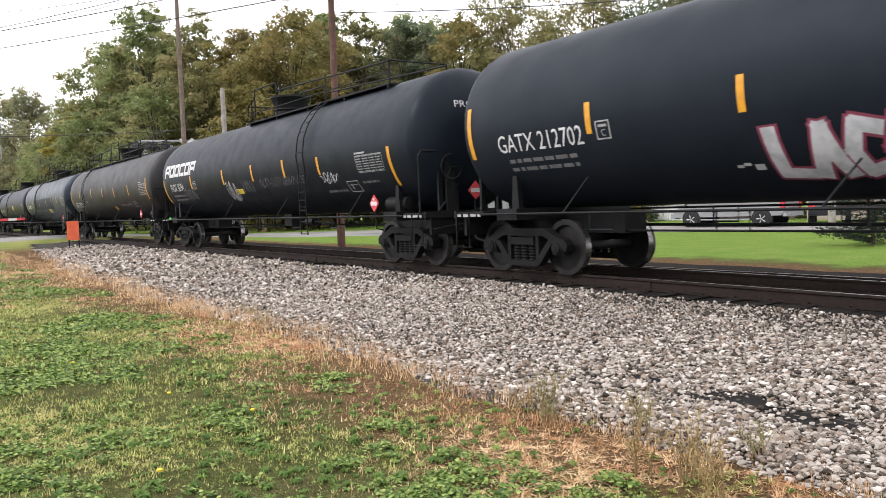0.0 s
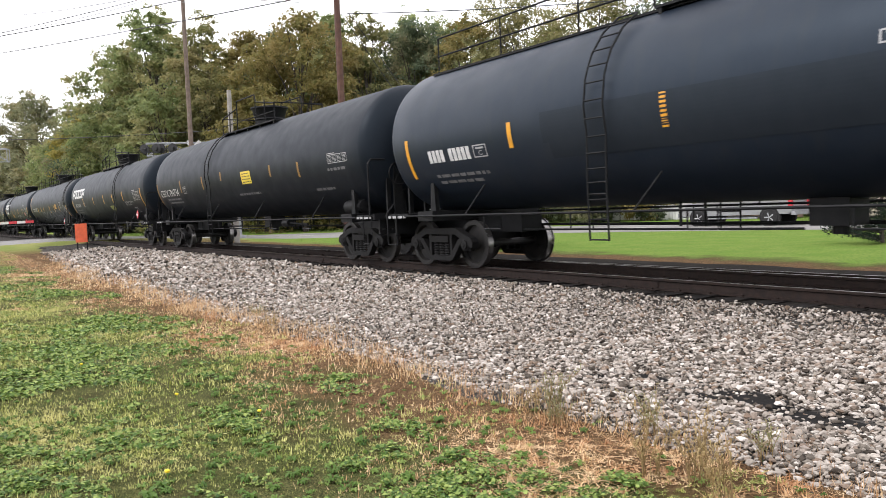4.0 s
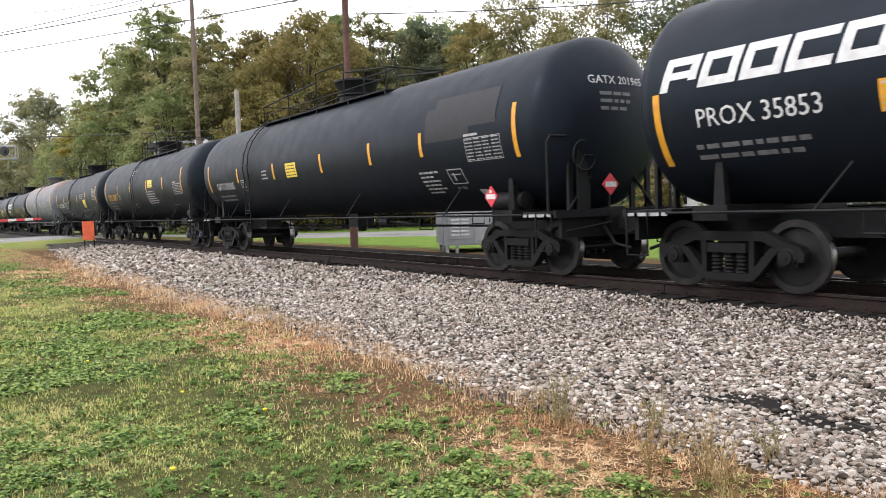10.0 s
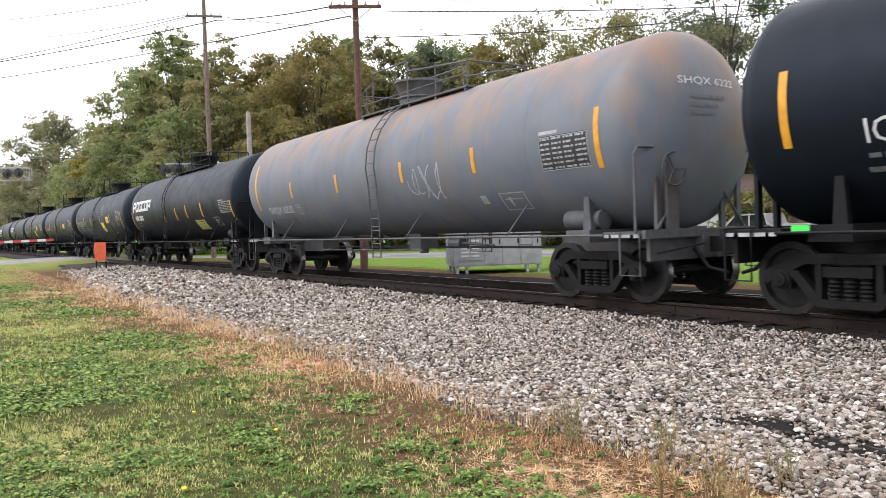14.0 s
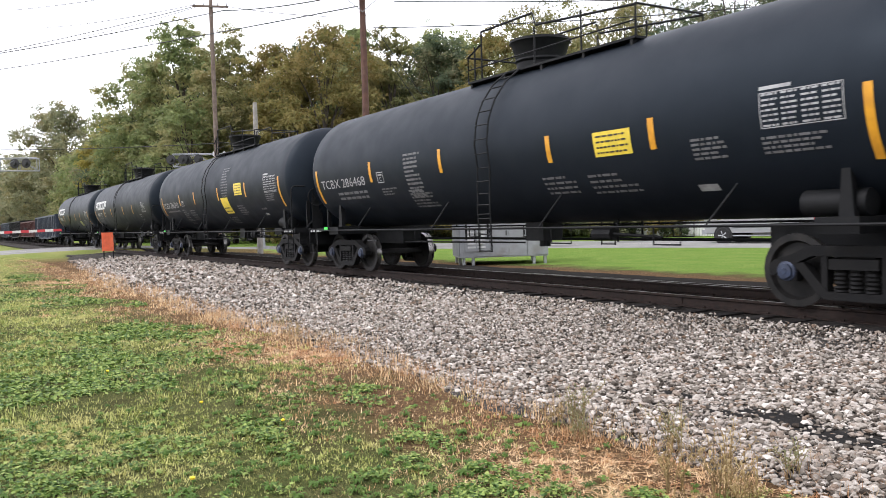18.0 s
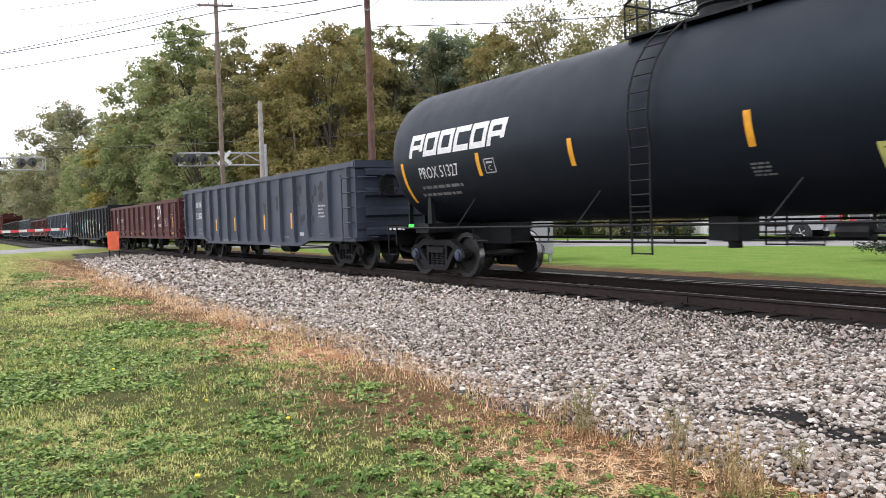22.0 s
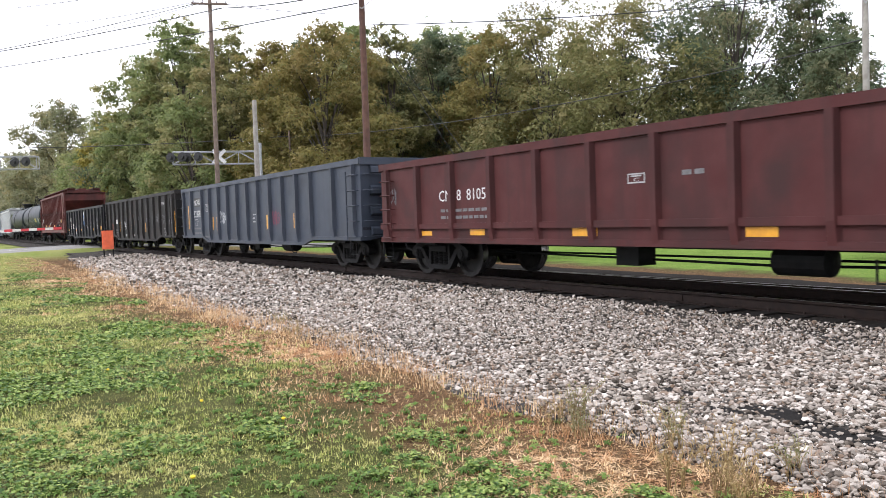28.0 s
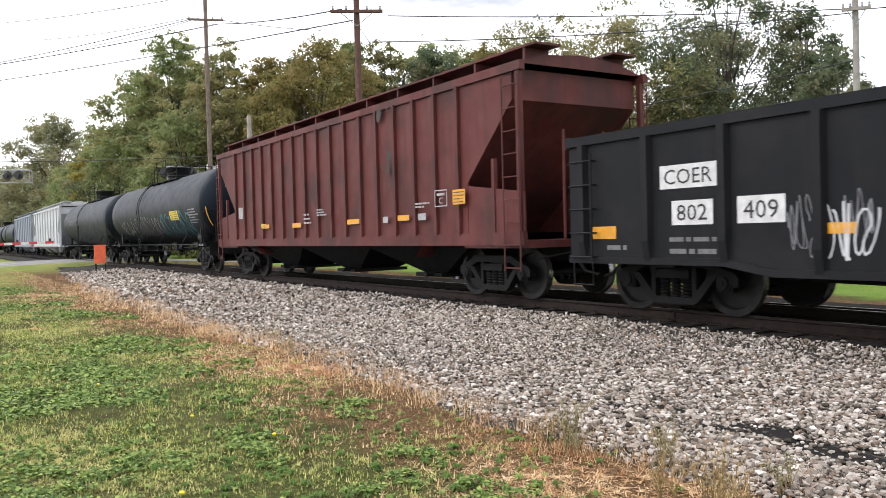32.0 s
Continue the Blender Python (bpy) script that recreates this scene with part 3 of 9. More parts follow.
def build_road():
    """A road that runs beside the track and bends to cross it on the skew."""
    mid = [(40, 29), (10, 27.5), (-10, 26.4), (-20, 24.6), (-30, 21.6), (-40, 17.4), (-50, 11.0), (-57, 5.0), (-62, 0), (-67, -5.0), (-75, -13), (-90, -28), (-130, -66)]
    pts = []
    for a, b in zip(mid, mid[1:]):
        for i in range(8):
            t = i / 8
            pts.append(Vector((a[0] + (b[0] - a[0]) * t, a[1] + (b[1] - a[1]) * t, 0)))
    pts = [sum((pts[max(0, min(len(pts) - 1, i + j))] for j in range(-5, 6)), Vector()) / 11 for i in range(len(pts))]

    def strip(half0, half1, lift, mat, name, label, cat, only=None):
        bm = bmesh.new()
        prev = None
        for i, p in enumerate(pts):
            d = (pts[min(i + 1, len(pts) - 1)] - pts[max(i - 1, 0)]).normalized()
            s = Vector((-d.y, d.x, 0))
            row = []
            for h in np.linspace(half0, half1, 7 if half1 - half0 > 1 else 2):
                q = p + s * h
                q.z = lift + float(np.interp(abs(q.y), (0, 2.2, 9.0), (0.365, 0.355, 0.03)))
                row.append(bm.verts.new(q))
            if prev and (only is None or only(i)):
                for a in range(len(row) - 1):
                    bm.faces.new((prev[a], prev[a + 1], row[a + 1], row[a]))
            prev = row
        ob = new(name, to_mesh(name, bm, mat))
        tagged(ob, label, cat, kind="structure")

    strip(-4.6, 4.6, 0, M["asphalt"], "road", "worn pale grey asphalt road crossing the railway", "road")
    for side in (-1, 1):
        bm, prev = bmesh.new(), None
        for i, p in enumerate(pts):
            d = (pts[min(i + 1, len(pts) - 1)] - pts[max(i - 1, 0)]).normalized()
            s = Vector((-d.y, d.x, 0)) * side
            row = []
            for h, drop in ((4.58, 0.004), (5.4, 0.05), (7.6, 0.5)):
                q = p + s * h
                q.z = float(np.interp(abs((p + s * 4.6).y), (0, 2.2, 9.0), (0.365, 0.355, 0.03))) - drop
                row.append(bm.verts.new(q))
            if prev:
                for a in range(2):
                    bm.faces.new((prev[a], prev[a + 1], row[a + 1], row[a]))
            prev = row
        ob = new("road_shoulder", to_mesh("road_shoulder", bm, M["grass"]))
        tagged(ob, "grassy bank beside the asphalt road", "road shoulder", kind="structure")
    strip(-0.08, 0.08, 0.006, M["line"], "road_line", "faded painted line on the asphalt road", "road line", lambda i: i % 4 < 2)


def build_track():
    # rails: rolled section, head polished by the wheels
    prof = [(-0.07, 0), (0.07, 0), (0.07, 0.012), (0.012, 0.028), (0.010, 0.128), (0.036, 0.142), (0.036, 0.168), (0.028, 0.176), (-0.028, 0.176), (-0.036, 0.168), (-0.036, 0.142), (-0.010, 0.128), (-0.012, 0.028), (-0.07, 0.012)]
    track = thing("railway_track", "straight railway track with rusty rails on dark ties", "railway track", pose(0, 0, 0), kind="structure")
    for y in (-0.755, 0.755):
        verts, faces = [], []
        xs = [-640, 520]
        for x in xs:
            verts += [(x, y + a, RAIL - 0.176 + b) for a, b in prof]
        k = len(prof)
        faces = [(j, (j + 1) % k, k + (j + 1) % k, k + j) for j in range(k)] + [tuple(range(k))[::-1], tuple(range(k, 2 * k))]
        me = flat_mesh("rail", verts, faces, [M["rail"], M["tread"]])
        me.polygons[7].material_index = 1
        placed("rail", me, track, "rusty steel rail with a polished head")
        bm = bmesh.new()
        for i in range(-12, 3):
            x = i * 11.9 + (3.1 if y < 0 else 7.2)
            for s in (-1, 1):
                bm_box(bm, x - 0.45, x + 0.45, y + s * 0.016 - 0.012, y + s * 0.016 + 0.012, RAIL - 0.15, RAIL - 0.05)
        part("joint_bar", bm, M["rail"], track)
    # a second, diverging rail behind the track towards the far right
    verts = []
    for x, dy in ((-14, 0.13), (-8, 0.30), (-2, 0.62), (6, 1.15), (14, 1.9), (30, 3.6)):
        verts += [(x, 0.755 + dy + a, RAIL - 0.18 + b) for a, b in prof]
    k = len(prof)
    faces = [(r * k + j, r * k + (j + 1) % k, (r + 1) * k + (j + 1) % k, (r + 1) * k + j) for r in range(5) for j in range(k)]
    me = flat_mesh("switch_rail", verts, faces, [M["rail"], M["tread"]])
    for r in range(5):
        me.polygons[r * k + 7].material_index = 1
    placed("switch_rail", me, track, "diverging rail with a polished head")
    bm = bmesh.new()
    bm_box(bm, -0.115, 0.115, -1.3, 1.3, 0.03, 0.205)
    bmesh.ops.bevel(bm, geom=bm.edges[:], offset=0.012, segments=1)
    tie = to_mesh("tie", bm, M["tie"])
    rng = random.Random(4)
    for i in range(170):
        x = -79.0 + i * 0.535
        if -68 < x < -55:
            continue
        o = placed("tie", tie, track, m=pose(x + rng.uniform(-0.03, 0.03), rng.uniform(-0.06, 0.06), rng.uniform(-0.012, 0.008), 0, 0, rng.uniform(-1.5, 1.5)))
    bm = bmesh.new()
    for x in np.arange(-100, -80, 0.535):
        bm_box(bm, x - 0.11, x + 0.11, -1.3, 1.3, 0.03, 0.205)
    part("far_ties", bm, M["tie"], track)["kind"] = "stuff"
    bm = bmesh.new()
    for i in range(70, 170):
        x = -79.0 + i * 0.535
        for y in (-0.755, 0.755):
            bm_box(bm, x - 0.09, x + 0.09, y - 0.17, y + 0.17, 0.203, 0.216)
            for s in (-1, 1):
                bm_box(bm, x - 0.05, x - 0.02, y + s * 0.085 - 0.015, y + s * 0.085 + 0.015, 0.214, 0.24)
    part("tie_plates", bm, M["rail"], track)["kind"] = "stuff"


build_ground()
build_road()
build_track()

# ---- lettering and marks: flat shapes laid on a car's side ----
def cut(pts, h, side):
    """The part of a convex shape over (side 1) or under (side -1) a height."""
    out = []
    for p, q in zip(pts, pts[1:] + pts[:1]):
        a, b = (p[1] - h) * side, (q[1] - h) * side
        if a >= 0:
            out.append(p)
        if a * b < 0:
            k = a / (a - b)
            out.append((p[0] + (q[0] - p[0]) * k, p[1] + (q[1] - p[1]) * k))
    return out


class Marks:
    """Shapes in (along, height) that are laid on one car side, grouped by name and material."""

    def __init__(self, wrap):
        self.wrap, self.sets, self.raised = wrap, {}, set()

    def poly(self, key, pts):
        """One convex shape, cut into low bands so that it follows a round shell."""
        lo, hi = min(p[1] for p in pts), max(p[1] for p in pts)
        n = int((hi - lo) / 0.11) + 1
        for i in range(n):
            part_of = pts if n == 1 else cut(cut(pts, lo + (hi - lo) * i / n, 1), lo + (hi - lo) * (i + 1) / n, -1)
            if len(part_of) > 2:
                self.sets.setdefault(key, []).append(part_of)

    def rect(self, key, x, h, w, t, slant=0.0):
        """From (x, h) to the right and up; cut in strips so that it follows a round shell."""
        k = max(1, int(abs(t) / 0.12))
        for i in range(k):
            a, b = t * i / k, t * (i + 1) / k
            self.poly(key, [(x + slant * a, h + a), (x + w + slant * a, h + a), (x + w + slant * b, h + b), (x + slant * b, h + b)])

    def outline(self, key, x, h, w, t, e=0.02, slant=0.0):
        self.rect(key, x, h, w, e, slant)
        self.rect(key, x + slant * (t - e), h + t - e, w, e, slant)
        self.rect(key, x + slant * e, h + e, e, t - 2 * e, slant)
        self.rect(key, x + w - e + slant * e, h + e, e, t - 2 * e, slant)

    def bars(self, key, x, h, n, w, t, gap=None):
        """n characters that cannot be read, as plain bars."""
        c = w / (n * 1.3 - 0.3)
        for i in range(n):
            if i != gap:
                self.rect(key, x + i * c * 1.3, h, c, t)

    def line(self, key, x, h, w, size, rng):
        """A line of writing too small to read: short bars."""
        a = x
        while a < x + w - size:
            b = min(size * rng.uniform(1.2, 4.5), x + w - a)
            self.rect(key, a, h, b, size)
            a += b + size * 0.7

    def text(self, key, body, x, h, size, w=0.0, t=0.0):
        """Words from (x, h); stretched to w by t where these are given."""
        cu = bpy.data.curves.new("words", "FONT")
        cu.body, cu.size, cu.resolution_u = body, size * 1.42, 2
        ob = bpy.data.objects.new("words", cu)
        me = bpy.data.meshes.new_from_object(ob)
        pts = [v.co for v in me.vertices]
        me.calc_loop_triangles()
        x0, y0 = min(p.x for p in pts), min(p.y for p in pts) if w else 0.0
        kx = w / (max(p.x for p in pts) - x0) if w else 1.0
        ky = t / (max(p.y for p in pts) - y0) if w else 1.0
        for p in me.loop_triangles:
            self.poly(key, [(x + (pts[i].x - x0) * kx, h + (pts[i].y - y0) * ky) for i in p.vertices])
        bpy.data.objects.remove(ob)
        bpy.data.curves.remove(cu)
        bpy.data.meshes.remove(me)

    def stroke(self, key, pts, w):
        """A brushed line through points."""
        for (a, b), (c, d) in zip(pts, pts[1:]):
            g = math.hypot(c - a, d - b) or 1e-6
            ux, uy = (c - a) / g, (d - b) / g
            px, py, e = -uy * w / 2, ux * w / 2, w * 0.35
            self.poly(key, [(a - ux * e + px, b - uy * e + py), (a - ux * e - px, b - uy * e - py), (c + ux * e - px, d + uy * e - py), (c + ux * e + px, d + uy * e + py)])

    def scribble(self, key, x, h, w, t, n, width, seed):
        """A sprayed tag: n looping strokes side by side."""
        rng = random.Random(seed)
        for i in range(n):
            cx, cw = x + w * (i + 0.5) / n, w / n * 0.55
            f, g, p, q = rng.choice((1.0, 1.5, 2.0)), rng.choice((1.0, 1.5, 2.5)), rng.uniform(0, 6.28), rng.uniform(0, 6.28)
            tall = rng.uniform(0.55, 1.0)
            us = [j / 21 for j in range(22)]
            pts = [(cx + cw * ((2 * u - 1) * 0.7 + 0.55 * math.sin(6.283 * u * f + p)), h + t * (0.5 + 0.48 * tall * math.sin(6.283 * u * g + q) + 0.08 * math.sin(6.283 * u * 3 + p))) for u in us]
            self.stroke(key, pts, width * rng.uniform(0.7, 1.2))

    def lift(self, k):
        """Marks a set that lies on another mark."""
        self.raised.add(k)

    def build(self, parent):
        for (name, mat, label, _), polys in self.sets.items():
            verts, faces = [], []
            for p in polys:
                faces.append(tuple(range(len(verts), len(verts) + len(p))))
                verts += [self.wrap(a, b) for a, b in p]
            ob = placed(name, flat_mesh(name, verts, faces, M[mat]), parent, label)
            if (name, mat, label, _) in self.raised:
                ob.location.y = -0.004


SERIAL = [0]


def key(name, mat, label="", own=True):
    """A mark of its own, or one that shares a mesh with its like on the same car."""
    SERIAL[0] += own
    return (name, mat, label, SERIAL[0] if own else 0)


# ---- trucks: side frames, springs, bearing caps, wheelsets ----
WHEEL_R = 0.457
HALF_BASE = 0.9


def truck_meshes():
    out = {}
    bm = bmesh.new()
    bm_box(bm, -0.22, 0.22, -0.98, 0.98, 0.42, 0.66)
    bm_box(bm, -0.75, -0.68, -0.85, 0.85, 0.40, 0.50)
    bm_box(bm, 0.68, 0.75, -0.85, 0.85, 0.40, 0.50)
    bm_lathe(bm, [(0.60, 0.2), (0.74, 0.2)], 16, pose(0, 0, 0, 0, -90, 0))
    bmesh.ops.bevel(bm, geom=[e for e in bm.edges if e.calc_length() > 0.3], offset=0.02, segments=1)
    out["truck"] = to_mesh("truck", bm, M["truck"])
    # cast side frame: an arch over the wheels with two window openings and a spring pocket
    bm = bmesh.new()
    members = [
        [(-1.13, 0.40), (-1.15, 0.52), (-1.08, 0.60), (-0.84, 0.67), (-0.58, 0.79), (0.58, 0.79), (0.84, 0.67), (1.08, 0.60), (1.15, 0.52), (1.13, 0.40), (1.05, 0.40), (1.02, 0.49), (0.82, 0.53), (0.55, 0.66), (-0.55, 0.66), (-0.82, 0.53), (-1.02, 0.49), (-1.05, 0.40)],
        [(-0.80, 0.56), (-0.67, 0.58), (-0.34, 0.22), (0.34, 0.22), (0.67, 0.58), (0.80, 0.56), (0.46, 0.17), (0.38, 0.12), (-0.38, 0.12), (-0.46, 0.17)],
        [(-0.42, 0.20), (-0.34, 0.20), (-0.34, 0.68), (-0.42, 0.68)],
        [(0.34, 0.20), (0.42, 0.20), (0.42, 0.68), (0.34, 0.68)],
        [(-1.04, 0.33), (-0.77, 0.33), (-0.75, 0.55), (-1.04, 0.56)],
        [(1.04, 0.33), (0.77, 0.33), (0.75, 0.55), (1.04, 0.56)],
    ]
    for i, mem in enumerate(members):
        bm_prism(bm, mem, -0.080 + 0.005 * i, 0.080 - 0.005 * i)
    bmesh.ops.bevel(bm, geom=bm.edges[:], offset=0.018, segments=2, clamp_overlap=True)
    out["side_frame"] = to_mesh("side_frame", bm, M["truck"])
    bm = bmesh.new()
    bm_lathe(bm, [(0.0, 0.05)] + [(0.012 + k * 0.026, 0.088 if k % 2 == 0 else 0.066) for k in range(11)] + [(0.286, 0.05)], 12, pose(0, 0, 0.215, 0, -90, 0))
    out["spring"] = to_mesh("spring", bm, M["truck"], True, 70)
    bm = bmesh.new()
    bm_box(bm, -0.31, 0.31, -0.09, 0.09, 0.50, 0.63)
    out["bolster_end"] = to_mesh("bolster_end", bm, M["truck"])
    bm = bmesh.new()
    prof = [(-0.10, 0.09), (-0.06, 0.095), (-0.05, 0.10), (-0.035, 0.30), (-0.05, 0.37), (-0.066, 0.39), (-0.066, WHEEL_R), (0.056, WHEEL_R + 0.006), (0.062, WHEEL_R + 0.028), (0.085, WHEEL_R + 0.024), (0.09, 0.39), (0.02, 0.36), (0.03, 0.12), (0.10, 0.10), (0.10, 0.075)]
    for s in (-1, 1):
        bm_lathe(bm, prof, 40, pose(0, s * 0.775, 0, 0, 0, -90 * s) @ pose(0, 0, 0, 0, 0, 180), True)
        for a in (0, 120, 240):
            bm_box(bm, -0.03, 0.03, s * 0.775 - 0.065 * s - 0.012, s * 0.775 - 0.065 * s + 0.012, 0.17, 0.22, pose(0, 0, 0, 0, a, 0))
    bm_lathe(bm, [(-0.70, 0.075), (0.70, 0.075)], 12, pose(0, 0, 0, 0, 0, 90))
    me = to_mesh("wheelset", bm, [M["wheel"], M["tread"]], True, 25)
    for p in me.polygons:
        c = p.center
        if math.hypot(c.x, c.z) > WHEEL_R - 0.022:
            p.material_index = 1
    out["wheelset"] = me
    for nm, mat in (("bearing_cap", "cap"), ("bearing_cap_plain", "truck")):
        bm = bmesh.new()
        bm_lathe(bm, [(-0.10, 0.13), (0.06, 0.13), (0.07, 0.10), (0.10, 0.095), (0.105, 0.04), (0.115, 0.035), (0.115, 0.0)], 16, pose(0, 0, 0, 0, 0, -90))
        out[nm] = to_mesh("bearing_cap", bm, M[mat], True)
    return out


TRUCK = truck_meshes()
WHEELS = []          # (wheelset, truck, x of the axle on the car, car's place in the train)


def add_trucks(car, xs, cap, q):
    for x in xs:
        tr = placed("truck", TRUCK["truck"], car, "dusty cast-steel truck", pose(x, 0, 0))
        for y in (-1.0, 1.0):
            placed("side_frame", TRUCK["side_frame"], tr, m=pose(0, y, 0))
            placed("bolster_end", TRUCK["bolster_end"], tr, m=pose(0, y, 0))
            for a in (-0.2, 0.0, 0.2):
                placed("spring", TRUCK["spring"], tr, m=pose(a, y, 0))
            for a in (-HALF_BASE, HALF_BASE):
                c = placed("bearing_cap", TRUCK[cap], tr, m=pose(a, y * 1.02, WHEEL_R, 0, 0, 0 if y < 0 else 180))
        for a in (-HALF_BASE, HALF_BASE):
            w = placed("wheelset", TRUCK["wheelset"], tr, "dark wheelset with polished treads", pose(a, 0, WHEEL_R))
            WHEELS.append((w, a, x + a, q))


def coupler_bm(half, z, s):
    bm = bmesh.new()
    bm_box(bm, s * (half - 0.75), s * (half - 0.12), -0.10, 0.10, z - 0.12, z + 0.12)
    bm_box(bm, s * (half - 0.22), s * (half - 0.01), -0.17, 0.13, z - 0.15, z + 0.15)
    bm_box(bm, s * (half - 1.4), s * (half - 0.55), -0.22, 0.22, z - 0.2, z + 0.22)
    bm_tube(bm, [(s * (half - 0.6), -0.35, z - 0.05), (s * (half - 0.3), -0.38, z - 0.35), (s * (half - 0.02), -0.30, z - 0.42)], 0.03)
    bm_tube(bm, [(s * (half - 0.5), -1.3, z - 0.1), (s * (half - 0.45), -0.3, z + 0.02)], 0.016)
    return bm


# ---- tank cars ----
RADIUS, AXIS = 1.53, 2.66
STRETCH = 1.03                    # lengths along the train, over the first reckoning


def shell_mesh(hs, r, axis, mat, bands=()):
    head = 0.62
    prof = []
    for i in range(9):
        a = math.pi / 2 * i / 8
        prof.append((-hs - head * math.cos(a), r * math.sin(a) + 1e-4))
    xs = np.linspace(-hs, hs, 25)[1:-1]
    rows = [(x, r) for x in xs]
    for b in bands:
        rows += [(b - 0.05, r), (b - 0.045, r + 0.004), (b + 0.045, r + 0.004), (b + 0.05, r)]
    prof += sorted(rows) + [(-x, rr) for x, rr in prof[::-1]]
    bm = bmesh.new()
    bm_lathe(bm, prof, 72, pose(0, 0, axis))
    me = to_mesh("tank_shell", bm, mat, True, 30)
    return me


def rail_posts(bm, path, z0, z1, step, r=0.018):
    """Upright posts and two rails along a path in (x, y)."""
    for a, b in zip(path, path[1:]):
        n = max(1, round(math.dist(a, b) / step))
        for i in range(n + 1):
            x, y = a[0] + (b[0] - a[0]) * i / n, a[1] + (b[1] - a[1]) * i / n
            bm_tube(bm, [(x, y, z0), (x, y, z1)], r)
        for z in (z1, (z0 + z1) / 2):
            bm_tube(bm, [(a[0], a[1], z), (b[0], b[1], z)], r)


def tank_car(q_rear, pitch, label, paint, e=1.10, ladder=6.8, rails=(6.4, 11.0), dome=0.0, low_rail=True, bands=(), caps="bearing_cap_plain", saddle=False, rail_end=False, marks_paint="white", trim="frame", title="", green=False, lift=0.0, group="tank cars of the train"):
    """One tank car; q_rear is where the round shell starts at its rear end, along the train."""
    radius, axis = RADIUS + lift / 2, AXIS + lift / 2
    half = pitch / 2
    hs = half - e * STRETCH
    ladder, rails = ladder * STRETCH, (rails[0] * STRETCH, rails[1] * STRETCH)
    q = q_rear + hs
    car = thing("tank_car", label, "tank car", pose(q, 0, RAIL), group)
    shell = placed("tank_shell", shell_mesh(hs, radius, axis, M[paint], bands), car, "round welded tank shell with domed ends")
    top = axis + radius
    # valve housing on top, with lid
    bm = bmesh.new()
    bm_lathe(bm, [(-0.10, 0.48), (0.12, 0.48), (0.16, 0.52), (0.20, 0.49), (0.48, 0.57), (0.52, 0.62), (0.57, 0.61), (0.60, 0.40), (0.61, 0.0)], 28, pose(dome, 0, top, 0, -90, 0), True)
    part("valve_housing", bm, M[trim], car, "dark steel valve housing with lid", True)
    # platform and railing round the housing
    r0, r1 = rails[0] - hs, rails[1] - hs
    bm = bmesh.new()
    zt = top - 0.10
    for s in (-1, 1):
        bm_box(bm, r0, r1, s * 0.62 - 0.2, s * 0.62 + 0.2, zt - 0.03, zt + 0.01)
        for x in np.linspace(r0 + 0.1, r1 - 0.1, 5):
            bm_box(bm, x - 0.03, x + 0.03, s * 0.62 - 0.18, s * 0.62 + 0.18, zt - 0.22, zt - 0.03)
    part("platform", bm, M[trim], car)
    bm = bmesh.new()
    for s in (-1, 1):
        y = s * 0.80
        bm_tube(bm, [(r0, y, zt), (r0, y, top + 0.42), (dome - 0.9, y, top + 0.62), (dome - 0.9, y, top + 0.86), (dome + 0.75, y, top + 0.86), (dome + 0.85, y, top + 0.62), (r1, y, top + 0.40), (r1, y, zt)], 0.022)
        for x in (r0 + (dome - 0.9 - r0) / 2, dome - 0.9, dome + 0.8, r1 - (r1 - dome - 0.8) / 2):
            bm_tube(bm, [(x, y, zt), (x, y, top + 0.60)], 0.02)
        bm_tube(bm, [(r0, y, top + 0.16), (r1, y, top + 0.16)], 0.014)
    for x in (r0, r1):
        bm_tube(bm, [(x, -0.80, top + 0.42), (x, 0.80, top + 0.42)], 0.02)
    part("handrail", bm, M[trim], car, "black tube handrail round the platform")
    if rail_end:
        bm = bmesh.new()
        rail_posts(bm, [(-hs + 0.5, -0.62), (hs - 0.3, -0.62)], top - 0.14, top + 0.62, 2.1, 0.018)
        bm_box(bm, -hs + 0.4, hs - 0.2, -0.72, -0.35, top - 0.16, top - 0.12)
        part("running_board", bm, M[trim], car, "long black walkway with a handrail on the tank")
    # ladder on the near side and its twin on the far side
    lx = ladder - hs
    for s in (-1, 1):
        bm = bmesh.new()
        arc = [math.radians(a) for a in (60, 45, 30, 15, 0, -15)]
        for dx in (-0.2, 0.2):
            bm_tube(bm, [(lx + dx, s * (radius + 0.11) * math.cos(a), axis + (radius + 0.11) * math.sin(a)) for a in arc] + [(lx + dx, s * 1.60, 1.55), (lx + dx, s * 1.58, 0.62)], 0.018, 5)
        for k in range(13):
            a = math.radians(60 - k * 9.5)
            z = axis + (radius + 0.11) * math.sin(a)
            y = (radius + 0.11) * math.cos(a) if a > -0.3 else 1.60
            bm_tube(bm, [(lx - 0.2, s * y, z), (lx + 0.2, s * y, z)], 0.013, 5)
        for z in (0.64, 0.95, 1.25):
            bm_tube(bm, [(lx - 0.2, s * 1.59, z), (lx + 0.2, s * 1.59, z)], 0.013, 5)
        part("ladder", bm, M[trim], car)
    # underframe: stub sills, bolsters with tank saddles, end platforms, cross rods
    tc = half - 2.07
